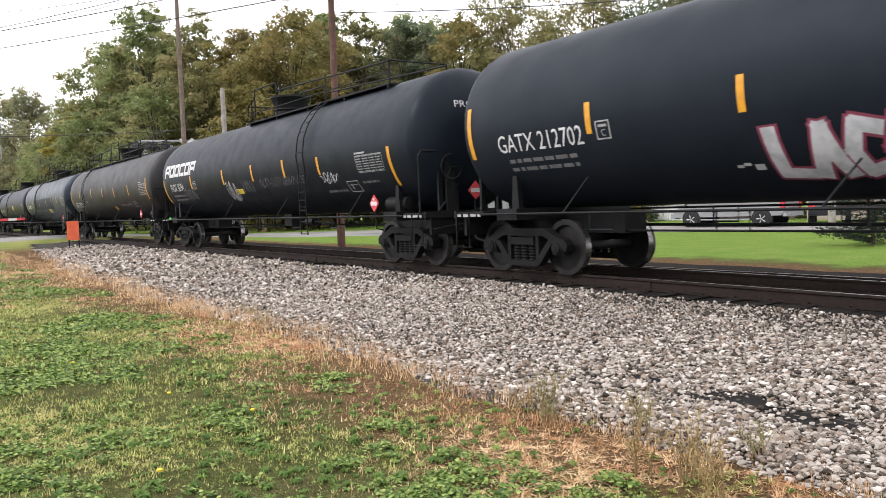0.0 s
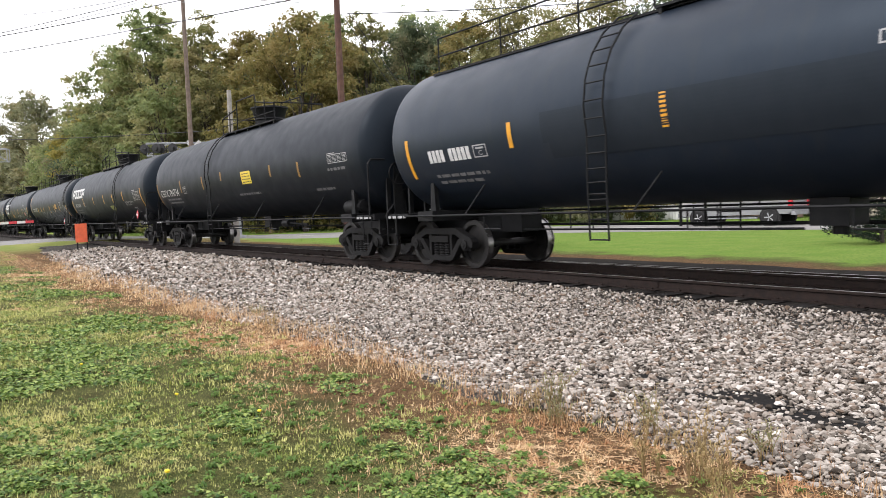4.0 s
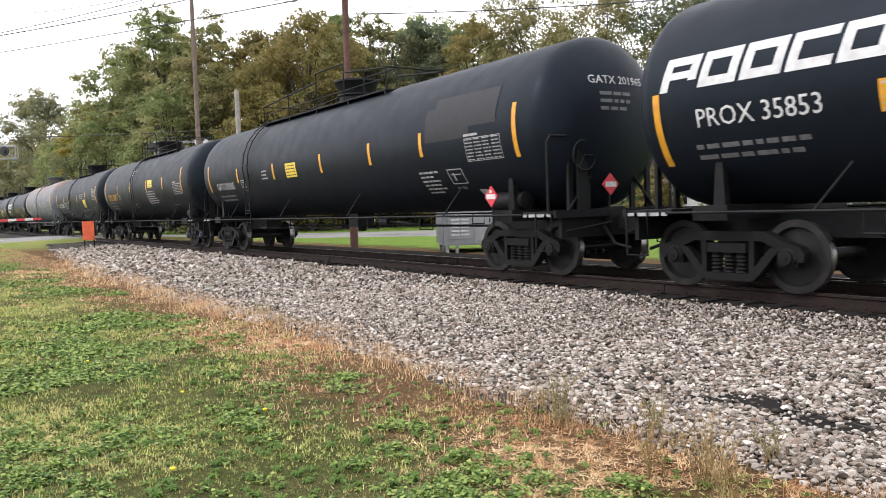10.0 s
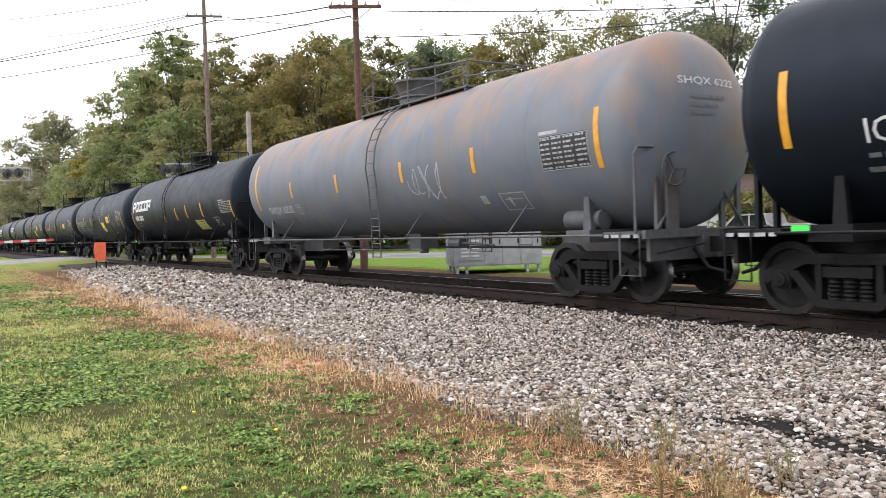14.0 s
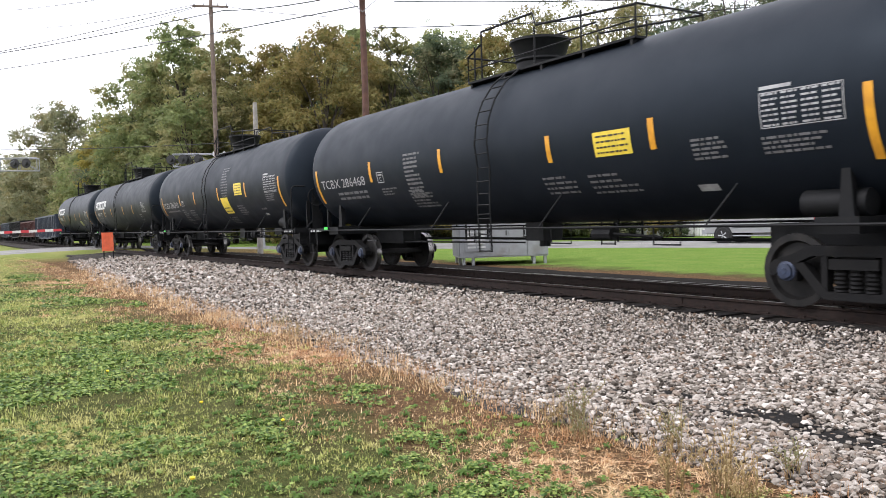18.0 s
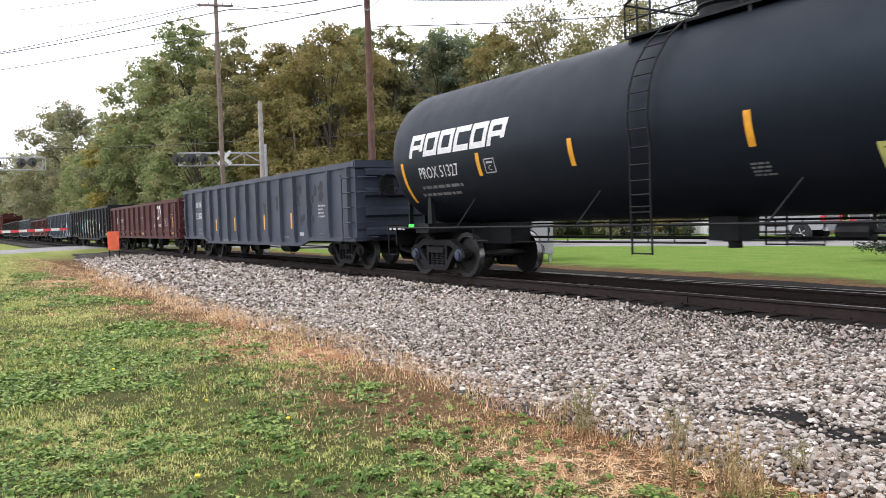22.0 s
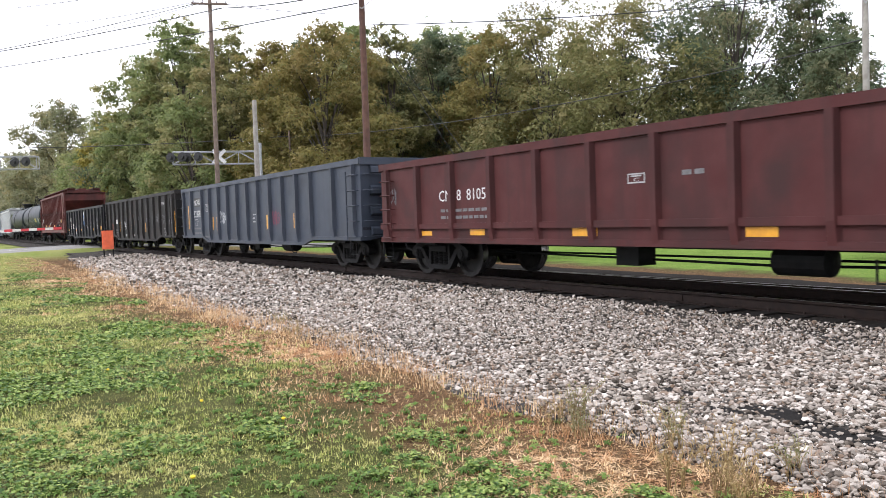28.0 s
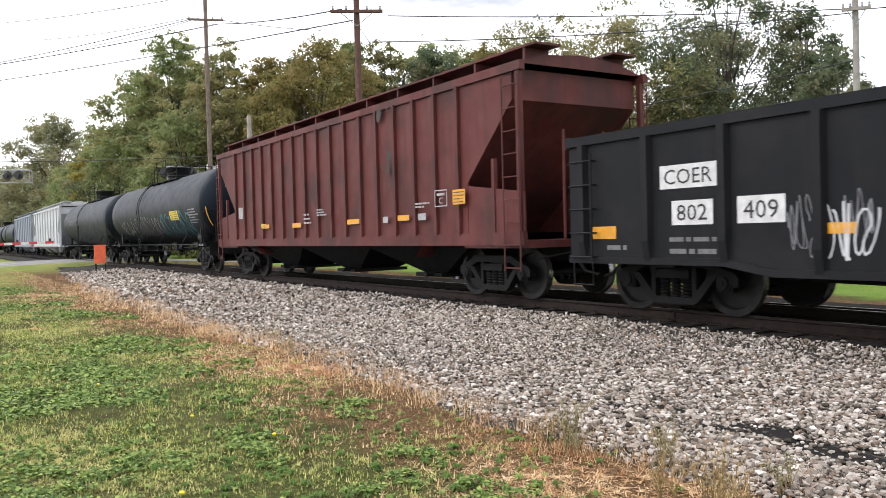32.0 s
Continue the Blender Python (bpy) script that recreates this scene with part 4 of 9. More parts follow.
    for s in (-1, 1):
        bm = bmesh.new()
        bm_box(bm, s * (half - 0.5), s * (tc - 1.7), -0.26, 0.26, 0.68, 1.06)
        bm_box(bm, s * (half - 0.70), s * (half - 0.63), -1.30, 1.30, 0.66, 1.058)
        bm_box(bm, s * tc - 0.28, s * tc + 0.28, -1.42, 1.42, 0.95, 1.15)
        for y in (-1, 1):
            bm_prism(bm, [(s * tc - 0.10, 1.1), (s * tc + 0.10, 1.1), (s * tc + 0.05, 1.8), (s * tc - 0.05, 1.8)], y * 1.16 - 0.05, y * 1.16 + 0.05)
        bm_box(bm, s * (half - 0.55), s * (half - 1.45), -1.45, 1.45, 1.06, 1.11)
        bm_box(bm, s * (half - 0.55), s * (half - 0.62), -1.48, 1.48, 1.00, 1.13)
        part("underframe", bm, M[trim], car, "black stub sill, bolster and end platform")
        # stencilled strip along the platform's edge
        bm = bmesh.new()
        a = half - 1.35
        for w in (0.10, 0.16, 0.22, 0.12):
            bm_box(bm, s * a - w / 2, s * a + w / 2, -1.486, -1.482, 1.02, 1.07)
            a += w * 0.5 + 0.13
        part("sill_stencil", bm, M["greywhite"], car, "small white stencils on the platform edge")
        # uprights before the domed end
        for y in (-0.95, -0.55, 0.55, 0.95):
            bm = bmesh.new()
            bm_box(bm, s * (half - 0.78) - 0.03, s * (half - 0.78) + 0.03, y - 0.05, y + 0.05, 1.11, 1.95)
            part("end_post", bm, M[trim], car)
    xr = half - 0.72
    bm = bmesh.new()
    bm_tube(bm, [(xr, -1.5, 1.08), (xr, -1.5, 2.28), (xr, -1.42, 2.38), (xr, 1.42, 2.38), (xr, 1.5, 2.28), (xr, 1.5, 1.08)], 0.024)
    part("end_railing", bm, M[trim], car, "black tube railing across the end platform")
    for y in (-1.05, 1.05):
        bm = bmesh.new()
        bm_tube(bm, [(xr, y * 0.25, 2.0), (xr, y, 1.12)], 0.024)
        part("railing_brace", bm, M[trim], car)
    for s in (-1, 1):
        for y in (-1.5, 1.5):
            bm = bmesh.new()
            bm_tube(bm, [(s * (half - 0.65), y, 1.1), (s * (half - 0.65), y, 0.45), (s * (half - 1.05), y, 0.45), (s * (half - 1.05), y, 1.1)], 0.018)
            part("sill_step", bm, M[trim], car, "bent bar step under the platform")
    if green:
        bm = bmesh.new()
        bm_box(bm, -half + 1.62, -half + 1.86, -1.50, -1.488, 1.06, 1.15)
        part("inspection_tag", bm, M["greentag"], car, "bright green inspection tag")
    for y in (-1.5, 1.5):
        bm = bmesh.new()
        bm_tube(bm, [(-half + 1.4, y, 1.06), (half - 1.4, y, 1.06)], 0.022)
        if low_rail:
            for x in np.arange(-half + 4.2, half - 4, 2.3):
                bm_tube(bm, [(x, y, 1.06), (x, y, 0.80), (x + 0.5, y, 0.80), (x + 0.5, y, 1.06)], 0.016)
        for x in np.linspace(-half + 3.6, half - 3.9, 4):
            bm_tube(bm, [(x, y, 1.06), (x + 0.35, y * 0.84, 1.62)], 0.016)
        part("side_rod", bm, M[trim], car, "thin black rod along the lower side")
    bm = bmesh.new()
    bm_lathe(bm, [(-0.45, 0.05), (-0.42, 0.17), (0.42, 0.17), (0.45, 0.05)], 16, pose(half - 2.3, -0.98, 1.32))
    part("air_reservoir", bm, M[trim], car, "black cylindrical air tank", True)
    bm = bmesh.new()
    bm_box(bm, -0.3, 0.25, -0.25, 0.25, 0.78, axis - radius + 0.05)
    bm_tube(bm, [(0, 0, 0.95), (0, 0, 0.66)], 0.11, 10)
    bm_tube(bm, [(-half + 3.2, 0.3, 0.8), (half - 3.2, 0.3, 0.8)], 0.03)
    bm_tube(bm, [(-half + 3.4, -0.2, 0.72), (-0.4, -0.2, 0.74)], 0.02)
    bm_tube(bm, [(2.0, -0.5, 0.92), (2.45, -0.5, 0.92)], 0.12, 10)
    bm_tube(bm, [(2.45, -0.5, 0.92), (3.4, -0.35, 0.86)], 0.03, 6)
    for x in (-2.4, 2.35):
        bm_tube(bm, [(x, -0.3, 0.78), (x, -0.3, 1.3)], 0.025, 6)
        bm_tube(bm, [(x, 0.3, 0.78), (x, 0.3, 1.3)], 0.025, 6)
    part("brake_gear", bm, M[trim], car, "brake rods and valves under the tank")
    for s in (-1, 1):
        part("coupler", coupler_bm(half, 0.88, s), M["truck"], car, "cast-steel coupler and air hose")
    # hand-brake wheel on the front end
    bm = bmesh.new()
    bm_tube(bm, [(half - 0.62, -0.75 + 0.26 * math.cos(a), 2.05 + 0.26 * math.sin(a)) for a in np.linspace(0, 6.283, 15)[:-1]], 0.018, 5, True)
    for a in range(3):
        bm_tube(bm, [(half - 0.62, -0.75, 2.05), (half - 0.62, -0.75 + 0.26 * math.cos(a * 2.1), 2.05 + 0.26 * math.sin(a * 2.1))], 0.012, 5)
    bm_box(bm, half - 0.72, half - 0.66, -0.86, -0.64, 1.1, 2.2)
    part("brake_wheel", bm, M[trim], car)
    add_trucks(car, (-tc, tc), caps, q)

    def wrap(x, h):
        a = h / radius
        return (x * STRETCH - hs, -(radius + 0.006) * math.cos(a), axis + (radius + 0.006) * math.sin(a))

    def on_head(y, h):
        rho = min(0.98, (y * y + h * h) / radius ** 2)
        return (hs + 0.62 * math.sqrt(1 - rho) + 0.012, y, axis + h)

    front = Marks(on_head)
    rng = random.Random(int(q * 7))
    k = key("lettering", marks_paint, "stencilled lettering on the domed end")
    if title:
        front.text(k, title, -0.62, 0.62, 0.15, 1.3, 0.14)
    else:
        front.bars(k, -0.62, 0.62, 11, 1.3, 0.14, 4)
    for i in range(3):
        front.line(key("small_lettering", "dim", "small stencilled lines", False), -0.42, 0.42 - 0.13 * i, 0.8 - 0.1 * i, 0.06, rng)
    front.build(shell)
    return car, shell, Marks(wrap), hs, q

# ---- gondolas ----
# the uneven spacing of the posts on the grey gondolas
POST_STEPS = (0, 0.98, 2.17, 3.0, 3.9, 4.77, 5.65, 6.5, 7.35, 8.23, 9.1, 10.0, 10.83, 12.02, 13)


def gondola(q_rear, pitch, label, paint, top=2.76, base=0.74, belly=0.58, posts=14, tag="gondolas of the train", rib=0.0):
    half = pitch / 2
    hb = half - 0.52
    q = q_rear + hb
    W = 1.53
    mat = M[paint]
    car = thing("gondola_car", label, "gondola car", pose(q, 0, RAIL), tag)
    tc = half - 2.22
    # side sheets: the lower edge drops between the trucks
    for s in (-1, 1):
        low = [(-hb, base), (-tc + 1.3, base), (-tc + 2.0, belly), (tc - 2.0, belly), (tc - 1.3, base), (hb, base)]
        bm = bmesh.new()
        bm_prism(bm, low + [(hb, top - 0.1), (-hb, top - 0.1)], s * (W - 0.03), s * W)
        part("side_sheet", bm, mat, car, "steel side sheet with scuffs and dents")
        bm = bmesh.new()
        bm_box(bm, -hb - 0.02, hb + 0.02, s * W - 0.05, s * W + 0.09, top - 0.14, top)
        bmesh.ops.bevel(bm, geom=bm.edges[:], offset=0.015, segments=1)
        part("top_chord", bm, mat, car)
        bm = bmesh.new()
        bm_prism(bm, [(x, z) for x, z in low] + [(x, z + 0.10) for x, z in low[::-1]], s * (W + 0.002), s * (W + 0.05))
        part("bottom_sill", bm, mat, car)
    me = {}
    for nm, lo in (("end", base), ("mid", belly)):
        bm = bmesh.new()
        prof = [(-0.085, 0.0), (-0.055, 0.10), (0.055, 0.10), (0.085, 0.0)]
        a = [bm.verts.new((x, -W - y, lo + 0.34)) for x, y in prof]
        b = [bm.verts.new((x, -W - y, top - 0.14)) for x, y in prof]
        c = [bm.verts.new((x * 1.1, -W - y * 0.45, lo + 0.02)) for x, y in prof]
        for r0, r1 in ((c, a), (a, b)):
            for i in range(3):
                bm.faces.new((r0[i], r0[i + 1], r1[i + 1], r1[i]))
        bm.faces.new(b)
        bm.faces.new(c[::-1])
        me[nm] = to_mesh("side_post", bm, mat)
    for s in (0, 180):
        for i in range(posts):
            x = -hb + 0.35 + (2 * hb - 0.7) * (POST_STEPS[i] / 13 if posts == 15 else i / (posts - 1))
            placed("side_post", me["mid" if abs(x) < tc - 1.7 else "end"], car, m=pose(x, 0, 0, 0, 0, s))
    if rib:
        for s in (-1, 1):
            bm = bmesh.new()
            bm_prism(bm, [(-hb, rib - 0.05), (hb, rib - 0.05), (hb, rib + 0.06), (-hb, rib + 0.06)], s * (W + 0.001), s * (W + 0.06))
            part("side_rib", bm, mat, car)
    bm = bmesh.new()
    bm_tube(bm, [(-0.24, 0.01, 0), (-0.24, -0.11, 0), (0.24, -0.11, 0), (0.24, 0.01, 0)], 0.014, 5)
    grab = to_mesh("grab_iron", bm, mat)
    # ends, floor and inner faces
    for s in (-1, 1):
        bm = bmesh.new()
        bm_box(bm, s * hb - 0.03, s * hb + 0.0, -W + 0.03, W - 0.03, base, top - 0.02)
        bm_box(bm, s * hb - 0.06, s * hb + 0.08, -W - 0.03, W + 0.03, top - 0.16, top + 0.02)
        part("end_sheet", bm, mat, car)
        for k in range(4):
            z = base + 0.22 + (top - base - 0.5) * k / 3
            bm = bmesh.new()
            x0, x1 = (s * hb, s * (hb + 0.11))
            bm_prism(bm, [(x0, z - 0.13), (x1, z - 0.07), (x1, z + 0.07), (x0, z + 0.13)], -W + 0.25, W - 0.05)
            part("end_rib", bm, mat, car)
        for y in (-1, 1):
            for k in range(5):
                z = base + 0.1 + (top - base - 0.5) * k / 4
                placed("grab_iron", grab, car, m=pose(s * (hb - 0.36), y * W, z, 0, 0, 0 if y < 0 else 180))
                placed("grab_iron", grab, car, m=pose(s * hb, y * (W - 0.30), z, 0, 0, 90 * s))
            bm = bmesh.new()
            bm_tube(bm, [(s * (hb - 0.60), y * (W + 0.11), base + 0.02), (s * (hb - 0.60), y * (W + 0.11), top - 0.3)], 0.018, 6)
            part("ladder_stile", bm, mat, car)
            bm = bmesh.new()
            bm_tube(bm, [(s * (hb - 0.12), y * (W + 0.05), base), (s * (hb - 0.12), y * (W + 0.05), base - 0.34), (s * (hb - 0.55), y * (W + 0.05), base - 0.34), (s * (hb - 0.55), y * (W + 0.05), base)], 0.018, 5)
            part("sill_step", bm, M["frame"], car)
    bm = bmesh.new()
    bm_box(bm, -hb, hb, -W + 0.03, W - 0.03, base + 0.25, base + 0.32)
    part("floor_plate", bm, M["gonold"], car)
    bm = bmesh.new()
    bm_box(bm, -hb - 0.1, hb + 0.1, -0.32, 0.32, 0.62, base + 0.25)
    for x in np.linspace(-hb + 0.3, hb - 0.3, 11):
        bm_box(bm, x - 0.06, x + 0.06, -W + 0.03, W - 0.03, base, base + 0.25)
    for s in (-1, 1):
        bm_box(bm, s * tc - 0.22, s * tc + 0.22, -1.3, 1.3, 0.66, base + 0.2)
    part("underframe", bm, M["frame"], car)
    bm = bmesh.new()
    bm_lathe(bm, [(-0.42, 0.05), (-0.38, 0.2), (0.38, 0.2), (0.42, 0.05)], 14, pose(1.8, -0.75, 0.52))
    bm_tube(bm, [(-tc + 1.2, -0.45, 0.5), (1.2, -0.45, 0.42), (tc - 1.2, -0.4, 0.5)], 0.022)
    bm_tube(bm, [(-tc + 1.0, 0.4, 0.45), (tc - 1.0, 0.4, 0.45)], 0.022)
    bm_box(bm, -1.6, -1.1, -0.8, -0.4, 0.36, 0.66)
    bm_tube(bm, [(3.0, -1.2, 0.6), (3.0, -1.2, 0.32), (3.3, -1.2, 0.32), (3.3, -1.2, 0.6)], 0.018)
    part("brake_gear", bm, M["frame"], car, "brake cylinder and rods under the floor", False)
    bm = bmesh.new()
    bm_tube(bm, [(hb + 0.28, -0.72 + 0.28 * math.cos(a), 2.15 + 0.28 * math.sin(a)) for a in np.linspace(0, 6.283, 15)[:-1]], 0.018, 5, True)
    for a in range(3):
        bm_tube(bm, [(hb + 0.28, -0.72, 2.15), (hb + 0.28, -0.72 + 0.28 * math.cos(a * 2.1), 2.15 + 0.28 * math.sin(a * 2.1))], 0.012, 5)
    bm_box(bm, hb + 0.05, hb + 0.26, -0.86, -0.58, 1.9, 2.35)
    part("brake_wheel", bm, M["frame"], car)
    for s in (-1, 1):
        part("coupler", coupler_bm(half, 0.84, s), M["truck"], car, "cast-steel coupler and air hose")
    add_trucks(car, (-tc, tc), "bearing_cap_plain", q)
    return car, Marks(lambda x, h: (x * STRETCH - hb, -W - 0.006, h)), hb, q


# ---- covered hoppers ----
def covered_hopper(q_rear, pitch, label, paint, height=4.25, ribs=17, curved=False):
    half = pitch / 2
    hb = half - 0.55
    q = q_rear + hb
    W = 1.53
    mat = M[paint]
    car = thing("covered_hopper_car", label, "hopper car", pose(q, 0, RAIL), "covered hoppers of the train")
    sill = 1.22
    side = [(-hb + 1.75, sill), (hb - 1.75, sill), (hb - 1.75, 2.2), (hb - 0.3, 3.6), (hb - 0.3, height - 0.1), (-hb + 0.3, height - 0.1), (-hb + 0.3, 3.6), (-hb + 1.75, 2.2)]
    for s in (-1, 1):
        bm = bmesh.new()
        bm_prism(bm, side, s * (W - 0.05), s * W)
        part("side_sheet", bm, mat, car)
        bm = bmesh.new()
        bm_box(bm, -hb, hb, s * W - 0.05, s * W + 0.07, height - 0.16, height)
        bm_box(bm, -hb, hb, s * W - 0.04, s * W + 0.05, sill - 0.22, sill + 0.02)
        part("side_sill", bm, mat, car)
    bm = bmesh.new()
    bm_box(bm, -0.05, 0.05, -W - 0.075, -W + 0.001, sill, height - 0.14)
    rib = to_mesh("side_rib", bm, mat)
    for i in range(ribs):
        x = -hb + 2.0 + (2 * hb - 4.0) * i / (ribs - 1)
        for a in (0, 180):
            placed("side_rib", rib, car, m=pose(x, 0, 0, 0, 0, a))
    for s in (-1, 1):
        bm = bmesh.new()
        e = s * (hb - 0.3)
        bm_box(bm, e - 0.02, e + 0.02, -W + 0.05, W - 0.05, 3.6, height - 0.1)
        # slope sheet from the end wall down to the outer hopper
        a = [bm.verts.new(p) for p in ((e, -W + 0.05, 3.6), (e, W - 0.05, 3.6), (s * (hb - 3.9), W - 0.05, 0.75), (s * (hb - 3.9), -W + 0.05, 0.75))]
        bm.faces.new(a if s > 0 else a[::-1])
        part("slope_sheet", bm, mat, car)
        bm = bmesh.new()
        for y in (-1, 1):
            bm_box(bm, s * (hb - 0.12) - 0.05, s * (hb - 0.12) + 0.05, y * (W - 0.02) - 0.05, y * (W - 0.02) + 0.05, 1.0, height - 0.12)
            bm_box(bm, s * (hb - 0.9) - 0.04, s * (hb - 0.9) + 0.04, y * (W - 0.02) - 0.04, y * (W - 0.02) + 0.04, 1.0, 2.6)
            bm_tube(bm, [(s * (hb - 0.12), y * 0.5, 1.05), (s * (hb - 0.12), y * 0.5, 3.1)], 0.03)
        bm_box(bm, s * (hb - 1.9), s * hb, -W, W, 0.95, 1.08)
        part("end_frame", bm, mat, car)
        for y in (-1, 1):
            bm = bmesh.new()
            bm_prism(bm, [(s * (hb - 1.74), 1.09), (s * hb, 1.09), (s * hb, 1.95), (s * (hb - 1.74), 2.15)], y * (W - 0.03), y * (W - 0.005))
            part("end_side_plate", bm, mat, car)
        for y in (-1, 1):
            bm = bmesh.new()
            for dx in (0.04, 0.5):
                bm_tube(bm, [(s * (hb - dx), y * (W + 0.08), 0.55), (s * (hb - dx), y * (W + 0.08), height - 0.25)], 0.016, 5)
            for k in range(9):
                z = 0.6 + (height - 1.0) * k / 8
                bm_tube(bm, [(s * (hb - 0.04), y * (W + 0.08), z), (s * (hb - 0.5), y * (W + 0.08), z)], 0.014, 5)
            part("ladder", bm, mat, car)
    # roof with a raised hatch trough and running boards
    bm = bmesh.new()
    prof = [(-W - 0.02, height - 0.03), (-W * 0.6, height + 0.16), (0, height + 0.23), (W * 0.6, height + 0.16), (W + 0.02, height - 0.03)]
    a = [bm.verts.new((-hb + 0.1, y, z)) for y, z in prof]
    b = [bm.verts.new((hb - 0.1, y, z)) for y, z in prof]
    for i in range(4):
        bm.faces.new((a[i], a[i + 1], b[i + 1], b[i]))
    bm.faces.new(a)
    bm.faces.new(b[::-1])
    part("roof", bm, mat, car)
    bm = bmesh.new()
    bm_box(bm, -hb + 1.0, hb - 1.0, -0.3, 0.3, height + 0.2, height + 0.36)
    part("hatch_cover", bm, mat, car, "long roof hatch cover")
    for y in (-0.95, 0.95):
        bm = bmesh.new()
        bm_box(bm, -hb - 0.05, hb + 0.05, y - 0.3, y + 0.3, height + 0.30, height + 0.34)
        for x in np.linspace(-hb + 0.3, hb - 0.3, 12):
            bm_box(bm, x - 0.03, x + 0.03, y - 0.28, y + 0.28, height + 0.05, height + 0.30)
        part("running_board", bm, mat, car, "grated roof walkway")
    # three hopper bays
    for c in (-hb / 2 + 0.1, 0, hb / 2 - 0.1):
        w = (hb - 1.0) / 2.6
        bm = bmesh.new()
        t = [(c - w, -W + 0.1), (c + w, -W + 0.1), (c + w, W - 0.1), (c - w, W - 0.1)]
        lo = [(c - 0.45, -0.6), (c + 0.45, -0.6), (c + 0.45, 0.6), (c - 0.45, 0.6)]
        tv = [bm.verts.new((x, y, sill)) for x, y in t]
        lv = [bm.verts.new((x, y, 0.36)) for x, y in lo]
        for i in range(4):
            bm.faces.new((tv[i], tv[(i + 1) % 4], lv[(i + 1) % 4], lv[i]))
        bm.faces.new(lv)
        part("hopper_bay", bm, M["frame"] if paint == "hopred" else mat, car, "sloping hopper bay")
        bm = bmesh.new()
        bm_box(bm, c - 0.55, c + 0.55, -0.8, 0.8, 0.28, 0.36)
        bm_tube(bm, [(c + 0.2, -1.0, 0.34), (c + 0.2, -0.5, 0.34)], 0.05, 8)
        part("outlet_gate", bm, M["truck"], car)
    bm = bmesh.new()
    bm_box(bm, -hb - 0.1, hb + 0.1, -0.25, 0.25, 0.68, 1.02)
    part("centre_sill", bm, M["frame"], car)
    for s in (-1, 1):
        part("coupler", coupler_bm(half, 0.86, s), M["truck"], car, "cast-steel coupler and air hose")
    tc = half - 2.15
    add_trucks(car, (-tc, tc), "bearing_cap_plain", q)
    return car, Marks(lambda x, h: (x * STRETCH - hb, -W - 0.082, h)), hb, q

# ---- the train, from the first car in view to the last ----
K = 1.045 * STRETCH              # pace and spacing of the whole train
AHEAD = 0.30


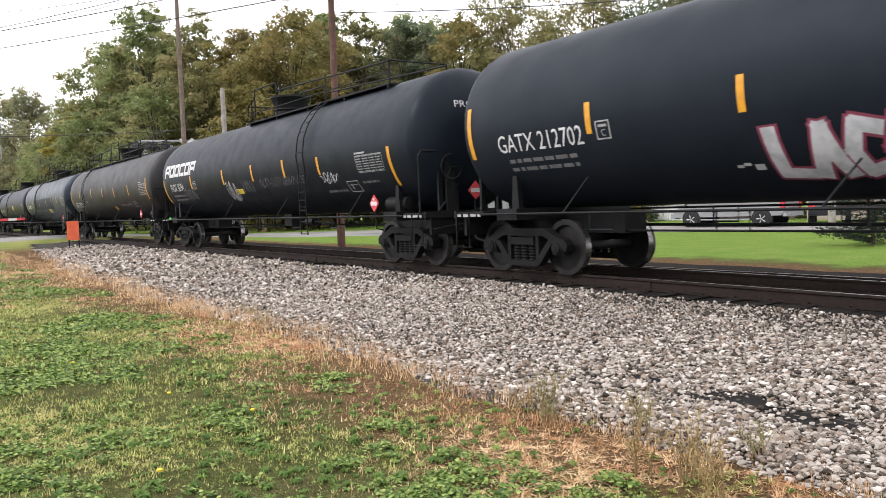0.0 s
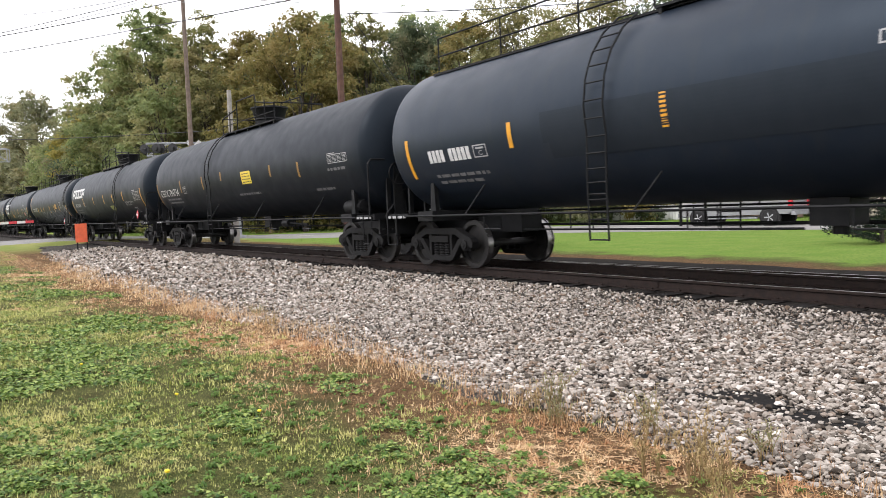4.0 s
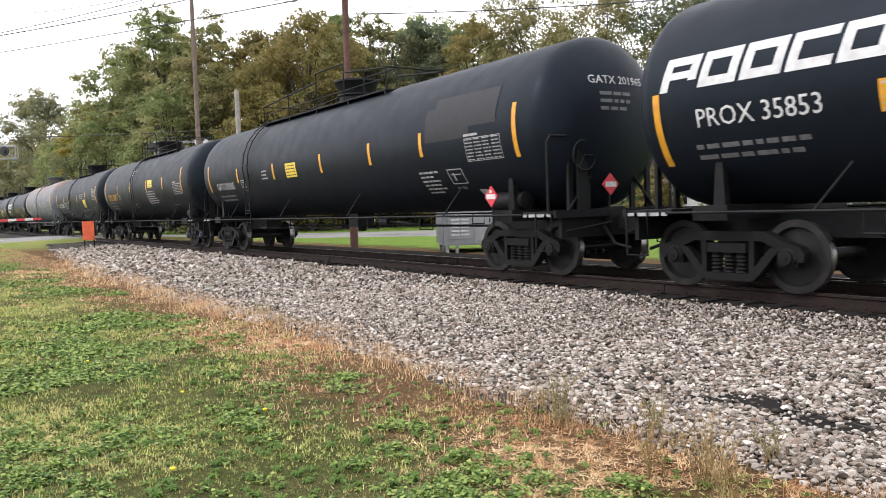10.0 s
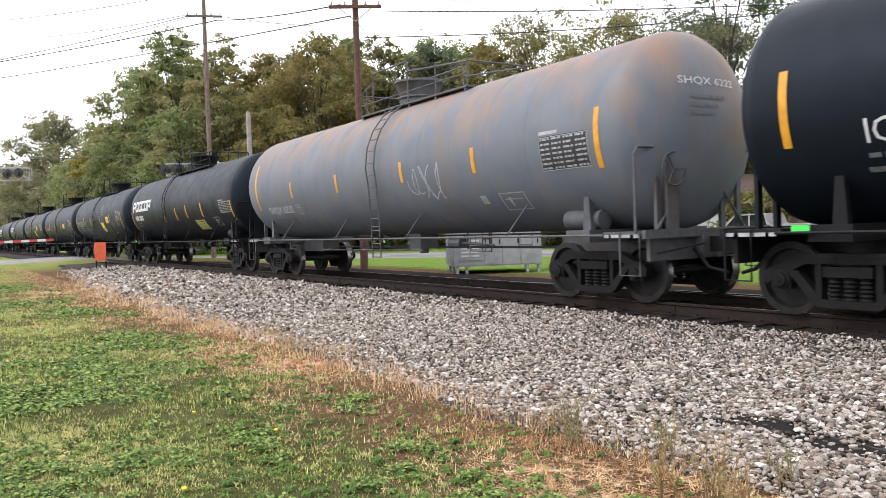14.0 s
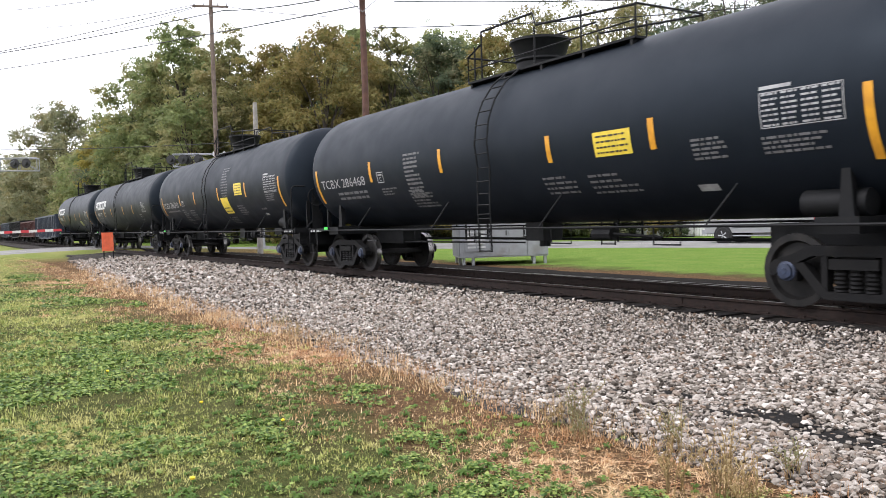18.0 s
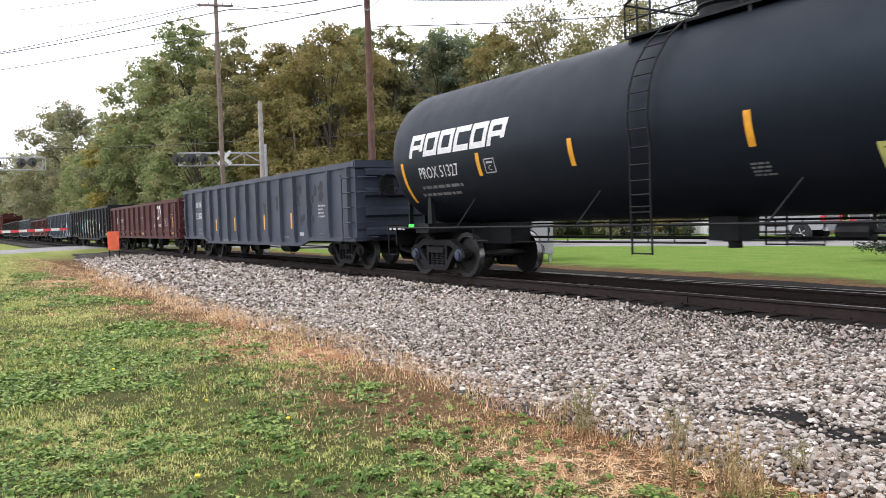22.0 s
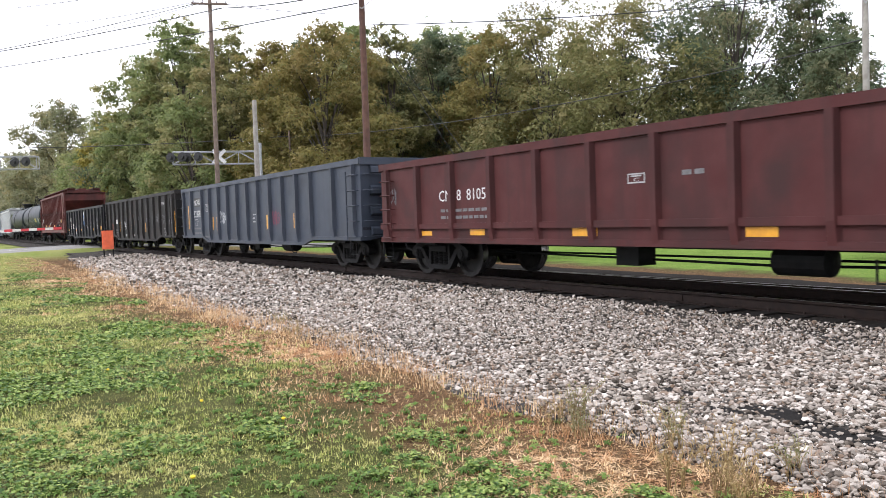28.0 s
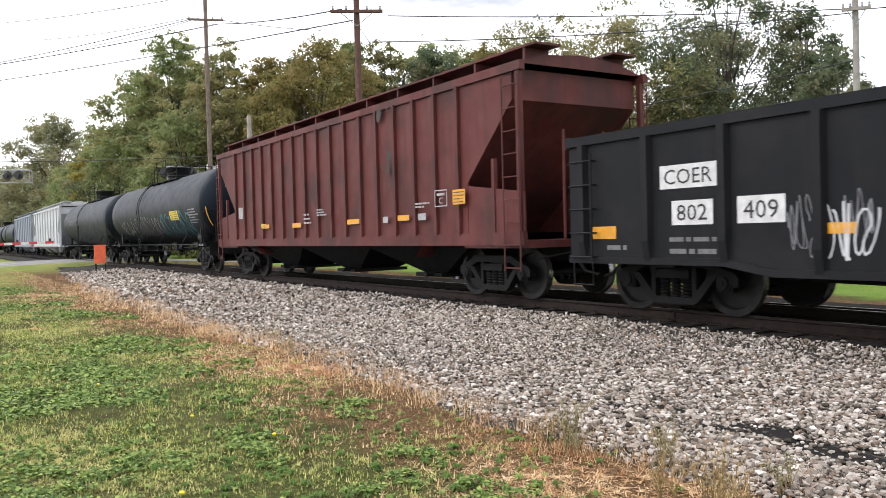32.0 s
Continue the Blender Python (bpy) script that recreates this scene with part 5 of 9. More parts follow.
LPG = {"ladder": 4.4, "rails": (4.1, 11.8)}
CARS = [
    ("t", -11.39, 19.9, "black tank car with white sprayed letters", "greyblack", {"ladder": 11.4}),
    ("t", -30.34, 19.9, "black pressure tank car with sprayed tags", "black", {"ladder": 12.8, "rails": (7.4, 16.0)}),
    ("t", -49.25, 19.9, "brownish black pressure tank car with long walkway", "brownblack", {"ladder": 4.15, "rails": (2.3, 13.5), "rail_end": True}),
    ("t", -68.2, 19.6, "blue-black tank car with dark touch-up patches", "blueblack", {"ladder": 5.9, "rails": (6.4, 11.2), "rail_end": True}),
    ("t", -86.42, 19.6, "black tank car with faded side stripes", "black", {}),
    ("t", -105.7, 20.0, "black pressure tank car with a white mark", "black", {"ladder": 12.5, "rails": (6.2, 12.5)}),
    ("t", -124.6, 19.7, "black tank car with outlined sprayed tag", "black", {"ladder": 17.3, "rails": (6.3, 11.0), "rail_end": True}),
    ("t", -143.5, 19.7, "black pressure tank car with white tags", "black", LPG),
    ("t", -162.9, 19.9, "black tank car with repainted squares", "black", LPG),
    ("t", -179.87, 17.75, "black tank car with orange lettering", "black", {"marks_paint": "orangepaint", "rails": (5.9, 11.9), "caps": "bearing_cap"}),
    ("t", -196.88, 17.75, "black tank car with white notices", "black", {"ladder": 6.7, "rails": (6.1, 10.5)}),
    ("t", -214.2, 17.9, "weathered grey tank car with a rusty top", "greytank", {"lift": 0.12, "trim": "greytrim", "ladder": 8.3, "rails": (6.3, 11.0), "bands": (-6.4, -5.2, -4.0, -2.8, -1.6, 1.2, 2.4, 3.6, 4.8, 6.0)}),
    ("t", -231.05, 17.7, "black tank car with a white mark", "black", {}),
    ("t", -248.12, 17.8, "dusty black tank car with white stencils", "greyblack", {"ladder": 7.4, "caps": "bearing_cap"}),
    ("t", -265.1, 17.7, "dusty black tank car with white stencils", "greyblack", {"ladder": 7.9, "caps": "bearing_cap"}),
    ("t", -281.9, 17.6, "dusty black tank car with white stencils", "greyblack", {"ladder": 7.4, "caps": "bearing_cap"}),
    ("t", -298.95, 17.8, "black tank car with a large white mark", "black", {"ladder": 7.4, "caps": "bearing_cap"}),
    ("t", -316.4, 17.8, "black tank car with a large white mark", "black", {"ladder": 7.4, "caps": "bearing_cap"}),
    ("g", -334, 17.35, "scuffed blue-grey gondola car with vertical posts", "gongrey", {"posts": 15}),
    ("g", -350.5, 17.3, "oxide red gondola car with a white mark", "gonred", {"top": 2.50, "base": 0.72, "belly": 0.72, "posts": 13, "rib": 1.06}),
    ("g", -367.18, 17.4, "black gondola car with sprayed letters", "gonblack", {"top": 2.74, "base": 0.72, "belly": 0.55, "posts": 14}),
    ("g", -383.7, 17.35, "grey gondola car with white sprayed letters", "gongrey2", {"posts": 15}),
    ("g", -400.4, 17.4, "oxide red gondola car with a white mark", "gonred", {"top": 2.50, "base": 0.72, "belly": 0.72, "posts": 13, "rib": 1.06}),
    ("g", -417.05, 17.35, "dark blue-grey gondola car with small tags", "gongrey2", {"posts": 15}),
    ("g", -433.8, 17.4, "worn black gondola car with yellow stripes", "gonold", {"top": 2.80, "belly": 0.56}),
    ("g", -450.2, 17.2, "black gondola car with white tags", "gonblack", {"top": 2.72, "base": 0.72, "belly": 0.60, "posts": 13}),
    ("h", -467.5, 18.0, "oxide red covered hopper car with ribbed sides", "hopred", {}),
    ("t", -485.9, 18.9, "black tank car with pale sprayed tag", "black", {}),
    ("t", -503.6, 18.4, "black tank car with small stencils", "black", {}),
    ("h", -523.4, 19.6, "pale grey covered hopper car", "hopwhite", {"ribs": 9}),
    ("h", -542.5, 19.6, "blue-grey covered hopper car", "hopgrey", {"ribs": 9}),
    ("t", -561.5, 18.4, "black tank car with small stencils", "greyblack", {}),
    ("t", -580.0, 18.4, "black tank car with small stencils", "black", {}),
]
# the car ahead of the first one in view
CARS.insert(0, ("t", 7.6, 19.9, "black tank car at the head of the group", "black", {}))


# the stencilled marks that can be read, car by car
WORDS = {1: ["GATX 212702"], 2: ["PROX 36194"], 3: ["CBTX 781066"], 5: ["CBTX 784734"], 6: ["PROX 92149"], 7: ["CGTX 65326"], 8: ["PROX 35853"], 9: ["GATX 201965"],
         10: ["UTLX 684809"], 11: ["ICRX 215286"], 12: ["SHQX 6222"], 14: ["TCBX 286527"], 15: ["TCBX 286468"], 16: ["TCBX 286340"], 17: ["PROX 51527"],
         18: ["PROX 51327"], 19: ["NOKL", "323785"], 20: ["CN13  6721"], 21: ["ATW", "700185"], 22: ["NOKL"], 23: ["CN18  8105"], 24: ["NOKL", "323786"],
         25: ["IC"], 26: ["COER", "802", "409"]}


def build_train():
    made = []
    for i, (kind, q, pitch, label, paint, kw) in enumerate(CARS):
        if kind == "t":
            car, shell, marks, hs, qc = tank_car(q * K + AHEAD, pitch * STRETCH, label, paint, title=WORDS.get(i, [""])[0], green=i in (2, 11, 13, 14, 15, 16, 17, 18), **kw)
            made.append((car, marks, hs, qc, shell))
        elif kind == "g":
            car, marks, hb, qc = gondola(q * K + AHEAD, pitch * STRETCH, label, paint, **kw)
            made.append((car, marks, hb, qc, None))
        else:
            car, marks, hb, qc = covered_hopper(q * K + AHEAD, pitch * STRETCH, label, paint, **kw)
            made.append((car, marks, hb, qc, None))
    return made


BUILT = build_train()

# ---- what is written and sprayed on each car ----
def logo(marks, x, h, w, t):
    """A company mark as plain shapes: six slanted white rings and blocks."""
    k = key("company_mark", "white", "white slanted block mark")
    cw = w / 6.25
    for i in range(6):
        a = x + i * cw * 1.05
        e = cw * 0.22
        marks.rect(k, a + 0.25 * (t - 0.12), h + t - 0.12, cw * 0.95, 0.12, 0.25)
        marks.rect(k, a, h, e, t - 0.12, 0.25)
        if i in (1, 2, 4):
            marks.rect(k, a + e, h, cw * 0.95 - e, 0.12, 0.25)
        if i != 3:
            marks.rect(k, a + cw * 0.95 - e + 0.25 * 0.12, h + 0.12, e, t - 0.24, 0.25)
        else:
            marks.rect(k, a + e, h, cw * 0.95 - e, 0.12, 0.25)
        if i in (0, 5):
            marks.rect(k, a + e + 0.25 * t * 0.34, h + t * 0.34, cw * 0.7, 0.10, 0.25)


def ribbon(marks, x, h, w, t):
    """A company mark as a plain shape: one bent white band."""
    k = key("company_mark", "white", "white bent ribbon mark")
    s = 0.13
    marks.stroke(k, [(x + w * 0.42, h + t - s / 2), (x + w * 0.12, h + t - s / 2), (x + s / 2, h + t * 0.8), (x + s / 2, h + t * 0.2), (x + w * 0.12, h + s / 2), (x + w * 0.5, h + s / 2), (x + w * 0.56, h + t * 0.2), (x + w * 0.60, h + t - s / 2), (x + w * 0.70, h + t - s / 2), (x + w * 0.86, h + s / 2), (x + w * 0.95, h + s / 2), (x + w * 0.96, h + t - s / 2)], s)


def tag(marks, x, h, w, t, kind, seed):
    """Sprayed paint of one kind in a given field."""
    rng = random.Random(seed)
    n = max(2, int(w / max(t * 0.62, 0.3)))
    if kind == "bub":
        edge, fill = key("graffiti", "spraypink", "dark pink sprayed outline"), key("graffiti", "spraywhite", "thick white sprayed letters")
        for i in range(4):
            cx = x + (i + 0.5) * w / 3.6
            cw, ct = w / 8.5, t / 2
            base = [(-1, 1), (-0.9, -0.8), (0.7, -0.9)] if i == 0 else [(-0.9, -1), (-0.1, 1), (0.8, -1), (0.3, -0.1), (-0.4, -0.1)] if i == 1 else [(0.8, 0.8), (-0.4, 1), (-0.9, 0), (-0.4, -0.95), (0.8, -0.7)]
            pts = [(cx + a * cw, h + t / 2 + b * ct * 0.8) for a, b in base]
            marks.stroke(edge, pts, 0.27)
        for i in range(4):
            cx = x + (i + 0.5) * w / 3.6
            cw, ct = w / 8.5, t / 2
            base = [(-1, 1), (-0.9, -0.8), (0.7, -0.9)] if i == 0 else [(-0.9, -1), (-0.1, 1), (0.8, -1), (0.3, -0.1), (-0.4, -0.1)] if i == 1 else [(0.8, 0.8), (-0.4, 1), (-0.9, 0), (-0.4, -0.95), (0.8, -0.7)]
            pts = [(cx + a * cw, h + t / 2 + b * ct * 0.8) for a, b in base]
            marks.stroke(fill, pts, 0.19)
        marks.lift(fill)
        dots = key("graffiti", "spraywhite", "white sprayed dots")
        for a, b in ((-0.28, 0.30), (-0.44, 0.36), (-0.55, 0.33)):
            marks.stroke(dots, [(x + a, h + b), (x + a + 0.06, h + b)], 0.10 if a > -0.4 else 0.05)
    elif kind == "outline":
        k = key("graffiti", "dimwhite", "pale outlined sprayed bubble letters")
        for i in range(7):
            cx, cw = x + w * (i + 0.5) / 7, w / 11
            f, g = rng.uniform(0, 6.28), rng.uniform(0.12, 0.25)
            pts = [(cx + cw * math.cos(a) * (1 + g * math.sin(3 * a + f)), h + t * 0.5 + t * 0.46 * math.sin(a) * (1 + g * math.cos(2 * a + f))) for a in np.linspace(0, 6.2832, 26)]
            marks.stroke(k, pts, 0.035)
            if i % 2:
                marks.stroke(k, [(cx + cw * 0.3 * math.cos(a), h + t * 0.5 + t * 0.14 * math.sin(a)) for a in np.linspace(0, 6.2832, 12)], 0.03)
            else:
                marks.stroke(k, [(cx - cw * 0.5, h + t * 0.35), (cx - cw * 0.1, h + t * 0.5), (cx + cw * 0.3, h + t * 0.42), (cx + cw * 0.5, h + t * 0.6)], 0.03)
    elif kind == "teal":
        f, e = key("graffiti", "sprayteal", "teal sprayed letter bodies"), key("graffiti", "spraygreen", "pale green sprayed outlines")
        for i in range(4):
            cx, cw = x + w * (i + 0.5) / 4, w / 11
            marks.stroke(f, [(cx - cw, h + t * 0.25), (cx - cw * 0.3, h + t * 0.85), (cx + cw, h + t * 0.9), (cx + cw * 0.2, h + t * 0.5), (cx + cw, h + t * 0.2)], 0.19)
        for i in range(9):
            marks.stroke(e, [(x + w * rng.random(), h + t * rng.uniform(0, 0.3)), (x + w * rng.random(), h + t * rng.uniform(0.5, 1)), (x + w * rng.random(), h + t * rng.uniform(0.1, 0.9))], 0.03)
    elif kind in ("green", "green1"):
        k = key("graffiti", "spraygreen", "pale green sprayed letters")
        m = 3 if kind == "green" else 1
        for i in range(m):
            cx, cw = x + w * (i + 0.5) / m, w / m / 2
            top = h + t * 0.42
            marks.stroke(k, [(cx - cw * 0.9, top + t * 0.3), (cx - cw * 0.3, top + t * 0.57), (cx, top + t * 0.25), (cx + cw * 0.3, top + t * 0.57), (cx + cw * 0.9, top + t * 0.45)], 0.045)
            marks.stroke(k, [(cx - cw * 0.7, top + t * 0.05), (cx + cw * 0.7, top + t * 0.45), (cx - cw * 0.5, top + t * 0.4), (cx + cw * 0.8, top)], 0.04)
            pts = [(cx + cw * 0.75 * math.cos(a), h + t * 0.36 + t * 0.13 * math.sin(a)) for a in np.linspace(0, 6.3, 11)]
            marks.stroke(k, pts, 0.05)
            for a in (-0.35, 0.0, 0.35):
                marks.stroke(k, [(cx + cw * a, h + t * 0.27), (cx + cw * a, h + t * 0.45)], 0.045)
            for a in (-0.8, -0.1, 0.7):
                marks.stroke(k, [(cx + cw * a, h + t * 0.34), (cx + cw * a, h + t * rng.uniform(0.0, 0.2))], 0.028)
    elif kind == "drip":
        k = key("graffiti", "spraywhite", "white sprayed letters with drips")
        for i in range(n + 1):
            cx, cw = x + w * (i + 0.5) / (n + 1), w / (n + 1) / 2
            marks.stroke(k, [(cx - cw * 0.8, h + t * 0.2), (cx - cw * 0.4, h + t * 0.9), (cx, h + t * 0.4), (cx + cw * 0.4, h + t * 0.95), (cx + cw * 0.8, h + t * 0.15)], 0.10)
            marks.stroke(k, [(cx, h + t * 0.35), (cx, h)], 0.03)
    else:
        mat = {"grey": "spraygrey", "white": "spraywhite", "thin": "spraygrey", "pink": "spraypink", "orange": "sprayorange", "tealthin": "sprayteal"}[kind]
        words = {"grey": "faint grey", "white": "white", "thin": "thin pale", "pink": "dark pink", "orange": "rust orange", "tealthin": "pale teal"}[kind]
        marks.scribble(key("graffiti", mat, words + " sprayed tag"), x, h, w, t, n + 1, 0.016 if kind == "thin" else 0.024 if kind != "tealthin" else 0.06, seed)


def mk(i, kind, x, h, w, t, arg="", n=0):
    """Lays one mark on car i: x from its rear end, h from the shell's middle or from the rails, w wide, t tall."""
    car, marks, half, q, shell = BUILT[i]
    rng = random.Random(i * 977 + int(x * 100) + ord(kind))
    if i == 19 and kind in "LW" and x < 3.2:
        x -= 0.26
    if x < 4.5:
        x -= {6: 0.2, 8: 0.33, 18: 0.22}.get(i, 0.0)
    if kind == "S":
        marks.rect(key("reflective_stripe", "dullstripe" if arg == "dull" else "stripe", "yellow reflective stripe"), x, h, w, t)
    elif kind == "L":
        k = key("lettering", "blackplate" if arg == "black" else arg or "white", "stencilled lettering")
        words = WORDS.get(i, [])
        body = words.pop(0) if words else ""
        if body:
            marks.text(k, body, x, h, t, w, t)
        else:
            marks.bars(k, x, h, n, w, t, 4 if n > 9 else None)
        if arg == "black" or i == 24:
            marks.lift(k)
    elif kind == "l":
        marks.line(key("small_lettering", "dim", "small faded stencilled lines", False), x, h, w, min(t, 0.07), rng)
    elif kind == "W":
        k = key("small_lettering", "dim" if half < 8.4 and shell and i > 13 else "greywhite", "block of small stencilled lines")
        m = max(n, int(t / 0.095))
        for j in range(m):
            marks.line(k, x, h + t * (m - 1 - j) / m, w * rng.uniform(0.6, 1.0), min(t / m * 0.52, 0.045), rng)
    elif kind == "T":
        k = key("data_panel", "greywhite", "white-ruled data panel")
        marks.rect(k, x, h + t * 0.86, w * 0.4, t * 0.08)
        marks.outline(k, x, h, w, t * 0.8, 0.012)
        for j in range(7):
            a = h + t * 0.8 * (j + 0.35) / 7
            for c in range(4):
                marks.line(k, x + w * (0.03 + 0.245 * c), a, w * 0.2, t * 0.045, rng)
        if arg == "raised":
            marks.lift(k)
    elif kind == "B":
        k = key("stencil_box", "greywhite", "white stencil box")
        marks.outline(k, x, h, w, t, 0.022)
        if w <= 0.45:
            marks.text(k, "C", x + w * 0.35, h + t * 0.18, t, w * 0.3, t * 0.36)
            marks.rect(k, x + w * 0.2, h + t * 0.66, w * 0.6, t * 0.14)
        else:
            marks.rect(k, x + w * 0.3, h + t * 0.25, w * 0.1, t * 0.5)
        if w > 0.45:
            marks.rect(k, x + w * 0.15, h + t * 0.62, w * 0.7, t * 0.06)
    elif kind == "b":
        marks.rect(key("sticker", "greywhite", "small pale sticker"), x, h, w, t)
    elif kind in "KY":
        marks.rect(key("sticker", {"orange": "stripe", "pale": "paleyellow"}.get(arg, "yellow"), "yellow notice sticker"), x, h, w, t)
        k = key("sticker_print", "blackplate", "small dark print on the sticker")
        for j in range(4 if kind == "K" else 2):
            marks.line(k, x + w * 0.08, h + t * (0.12 + 0.22 * j), w * 0.84, t * 0.07, rng)
        marks.lift(k)
    elif kind == "k":
        marks.rect(key("sticker", "rose", "pale red notice sticker"), x, h, w, t)
    elif kind == "Q":
        marks.rect(key("painted_panel", "white", "white painted panel"), x, h, w, t)
    elif kind == "Z":
        marks.rect(key("poster", "white", "torn white and blue poster"), x, h + t * 0.35, w, t * 0.65)
        marks.rect(key("poster", "sprayblue", "blue lower half of the poster"), x, h, w, t * 0.35)
        d = key("poster_mark", "sprayblue", "blue diamond on the poster")
        marks.poly(d, [(x + w / 2, h + t * 0.45), (x + w * 0.92, h + t * 0.68), (x + w / 2, h + t * 0.93), (x + w * 0.08, h + t * 0.68)])
        marks.lift(d)
    elif kind == "X":
        k = key("paint_patch", arg or "patch", "rectangular touch-up paint patch")
        marks.rect(k, x, h, w, t)
    elif kind == "R":
        k = key("scuff_marks", "scuff" if arg == "scuff" else "brownscuff", "dark scuffed blotches")
        for j in range(9):
            cx, cy, r = x + w * rng.random(), h + t * rng.random(), rng.uniform(0.04, 0.12)
            marks.poly(k, [(cx + r * rng.uniform(0.6, 1.2) * math.cos(a), cy + 1.6 * r * rng.uniform(0.6, 1.2) * math.sin(a)) for a in np.linspace(0, 5.6, 8)])
    elif kind == "O":
        ribbon(marks, x, h, w, t) if arg == "cn" else logo(marks, x, h, w, t)
    elif kind == "o":
        k = key("stencil_shape", "greywhite", "small outlined stencil shape")
        marks.stroke(k, [(x, h), (x + w * 0.7, h), (x + w * 0.75, h + t * 0.6), (x + w, h + t * 0.7), (x + w * 0.9, h + t), (x, h + t), (x, h)], 0.018)
    elif kind == "t":
        marks.text(key("lettering", "greywhite", "stencilled words"), arg, x, h, w / (len(arg) * 0.70))
    elif kind == "G":
        tag(marks, x, h, w, t, arg, i * 31 + int(x * 10))
    elif kind == "D":
        bm = bmesh.new()
        bm_box(bm, -0.137, 0.137, -0.012, 0.012, -0.137, 0.137, pose(0, 0, 0, 0, 45, 0))
        p = part("placard", bm, M["red"], car, "red diamond hazard placard", m=pose((x + w / 2) * STRETCH - half, -1.52, h + t / 2 - 0.04))
        bm = bmesh.new()
        bm_box(bm, -0.13, 0.13, -0.017, -0.013, -0.045, 0.045)
        bm_box(bm, -0.03, 0.03, -0.017, -0.013, 0.07, 0.12)
        part("placard_panel", bm, M["white"], p, "white panel of the placard")
        bm = bmesh.new()
        bm_tube(bm, [(0, 0.03, -0.2), (0, 0.03, -0.55), (0, 0.2, -0.6)], 0.02)
        part("bracket", bm, M["frame"], p)
        bm = bmesh.new()
        bm_box(bm, -0.012, 0.012, -0.137, 0.137, -0.137, 0.137, pose(0, 0, 0, 45, 0, 0))
        p = part("placard", bm, M["red"], car, "red diamond hazard placard on the end", m=pose(half + 1.1 * STRETCH - 0.62, -0.15, 1.55))
        bm = bmesh.new()
        bm_box(bm, 0.013, 0.017, -0.13, 0.13, -0.045, 0.045)
        part("placard_panel", bm, M["white"], p, "white panel of the placard")
        bm = bmesh.new()
        bm_tube(bm, [(-0.03, 0, -0.47), (-0.03, 0, 0.05)], 0.02)
        part("bracket", bm, M["frame"], p)


mk(1, "S", 0.01, -0.61, 0.11, 0.94)
mk(1, "S", 2.95, -0.4, 0.11, 0.48)
mk(1, "S", 5.55, -0.38, 0.11, 0.47)
mk(1, "L", 0.82, -0.55, 2.03, 0.31, "white", 11)
mk(1, "l", 1, -0.75, 1.62, 0.1)
mk(1, "l", 0.98, -0.91, 1.62, 0.1)
mk(1, "B", 3.14, -0.51, 0.28, 0.29)
mk(1, "G", 5.85, -1.47, 1.66, 0.89, "bub")
mk(2, "S", 0.07, -1.02, 0.11, 0.95)
mk(2, "O", 0.29, 0.01, 3.62, 0.47)
mk(2, "L", 0.9, -0.55, 1.51, 0.3, "white", 10)
mk(2, "l", 0.89, -0.76, 1.5, 0.11)
mk(2, "l", 0.9, -0.93, 1.42, 0.11)
mk(2, "B", 3.58, -0.53, 0.31, 0.28)
mk(2, "S", 13.5, -0.54, 0.11, 0.45)
mk(2, "S", 16.91, -1.02, 0.11, 0.92)
mk(2, "T", 15.49, -0.61, 1.19, 0.51)
mk(2, "B", 14.71, -1.1, 0.55, 0.32)
mk(2, "G", 13.51, -0.81, 0.92, 0.3, "white")
mk(2, "l", 13.57, -1.07, 0.98, 0.07)
mk(2, "l", 15.48, -0.88, 0.72, 0.06)
mk(2, "D", 16.15, 1.23, 0.34, 0.31)
mk(3, "S", 0.15, -0.67, 0.11, 0.93)
mk(3, "S", 2.65, -0.32, 0.11, 0.46)
mk(3, "S", 5.84, -0.32, 0.11, 0.47)
mk(3, "S", 8.55, -0.37, 0.11, 0.47)
mk(3, "L", 0.98, -0.83, 2.12, 0.31, "white", 11)
mk(3, "l", 0.98, -1.06, 1.61, 0.11)
mk(3, "l", 0.9, -1.25, 1.61, 0.11)
mk(3, "B", 4.14, -0.77, 0.34, 0.28)
mk(3, "B", 14.09, -1.04, 0.56, 0.27)
mk(3, "D", 15.96, 1.22, 0.37, 0.31)
mk(4, "S", 0.43, -0.87, 0.11, 0.84)
mk(4, "S", 3.74, -0.46, 0.11, 0.45)
mk(4, "S", 7.05, -0.45, 0.11, 0.49)
mk(4, "S", 10.1, -0.44, 0.11, 0.48)
mk(4, "S", 12.38, -0.43, 0.11, 0.48)
mk(4, "S", 14.46, -0.42, 0.11, 0.48)
mk(4, "L", 1.22, -0.56, 1.36, 0.25, "white", 10)
mk(4, "l", 1.25, -0.89, 1.71, 0.09)
mk(4, "l", 1.27, -1.04, 1.5, 0.09)
mk(4, "B", 2.7, -0.55, 0.39, 0.24)
mk(4, "X", 4.6, -0.45, 8.39, 0.51, "patch")
mk(4, "X", 4.74, -0.73, 8.14, 0.53, "patch")
mk(4, "B", 9.98, 0.13, 0.35, 0.16)
mk(4, "K", 10.43, -1.04, 0.9, 0.31)
mk(4, "T", 15.99, -0.59, 1.24, 0.6)
mk(4, "l", 12.51, -0.78, 0.4, 0.06)
mk(4, "D", 16.62, 1.18, 0.35, 0.37)
mk(5, "S", 0.04, -0.93, 0.11, 0.89, "dull")
mk(5, "S", 3.22, -0.5, 0.11, 0.47, "dull")
mk(5, "S", 5.87, -0.49, 0.11, 0.47, "dull")
mk(5, "L", 0.40, -0.61, 2.46, 0.29, "white", 11)
mk(5, "l", 1.07, -0.77, 1.81, 0.09)
mk(5, "l", 1.09, -0.92, 1.77, 0.1)
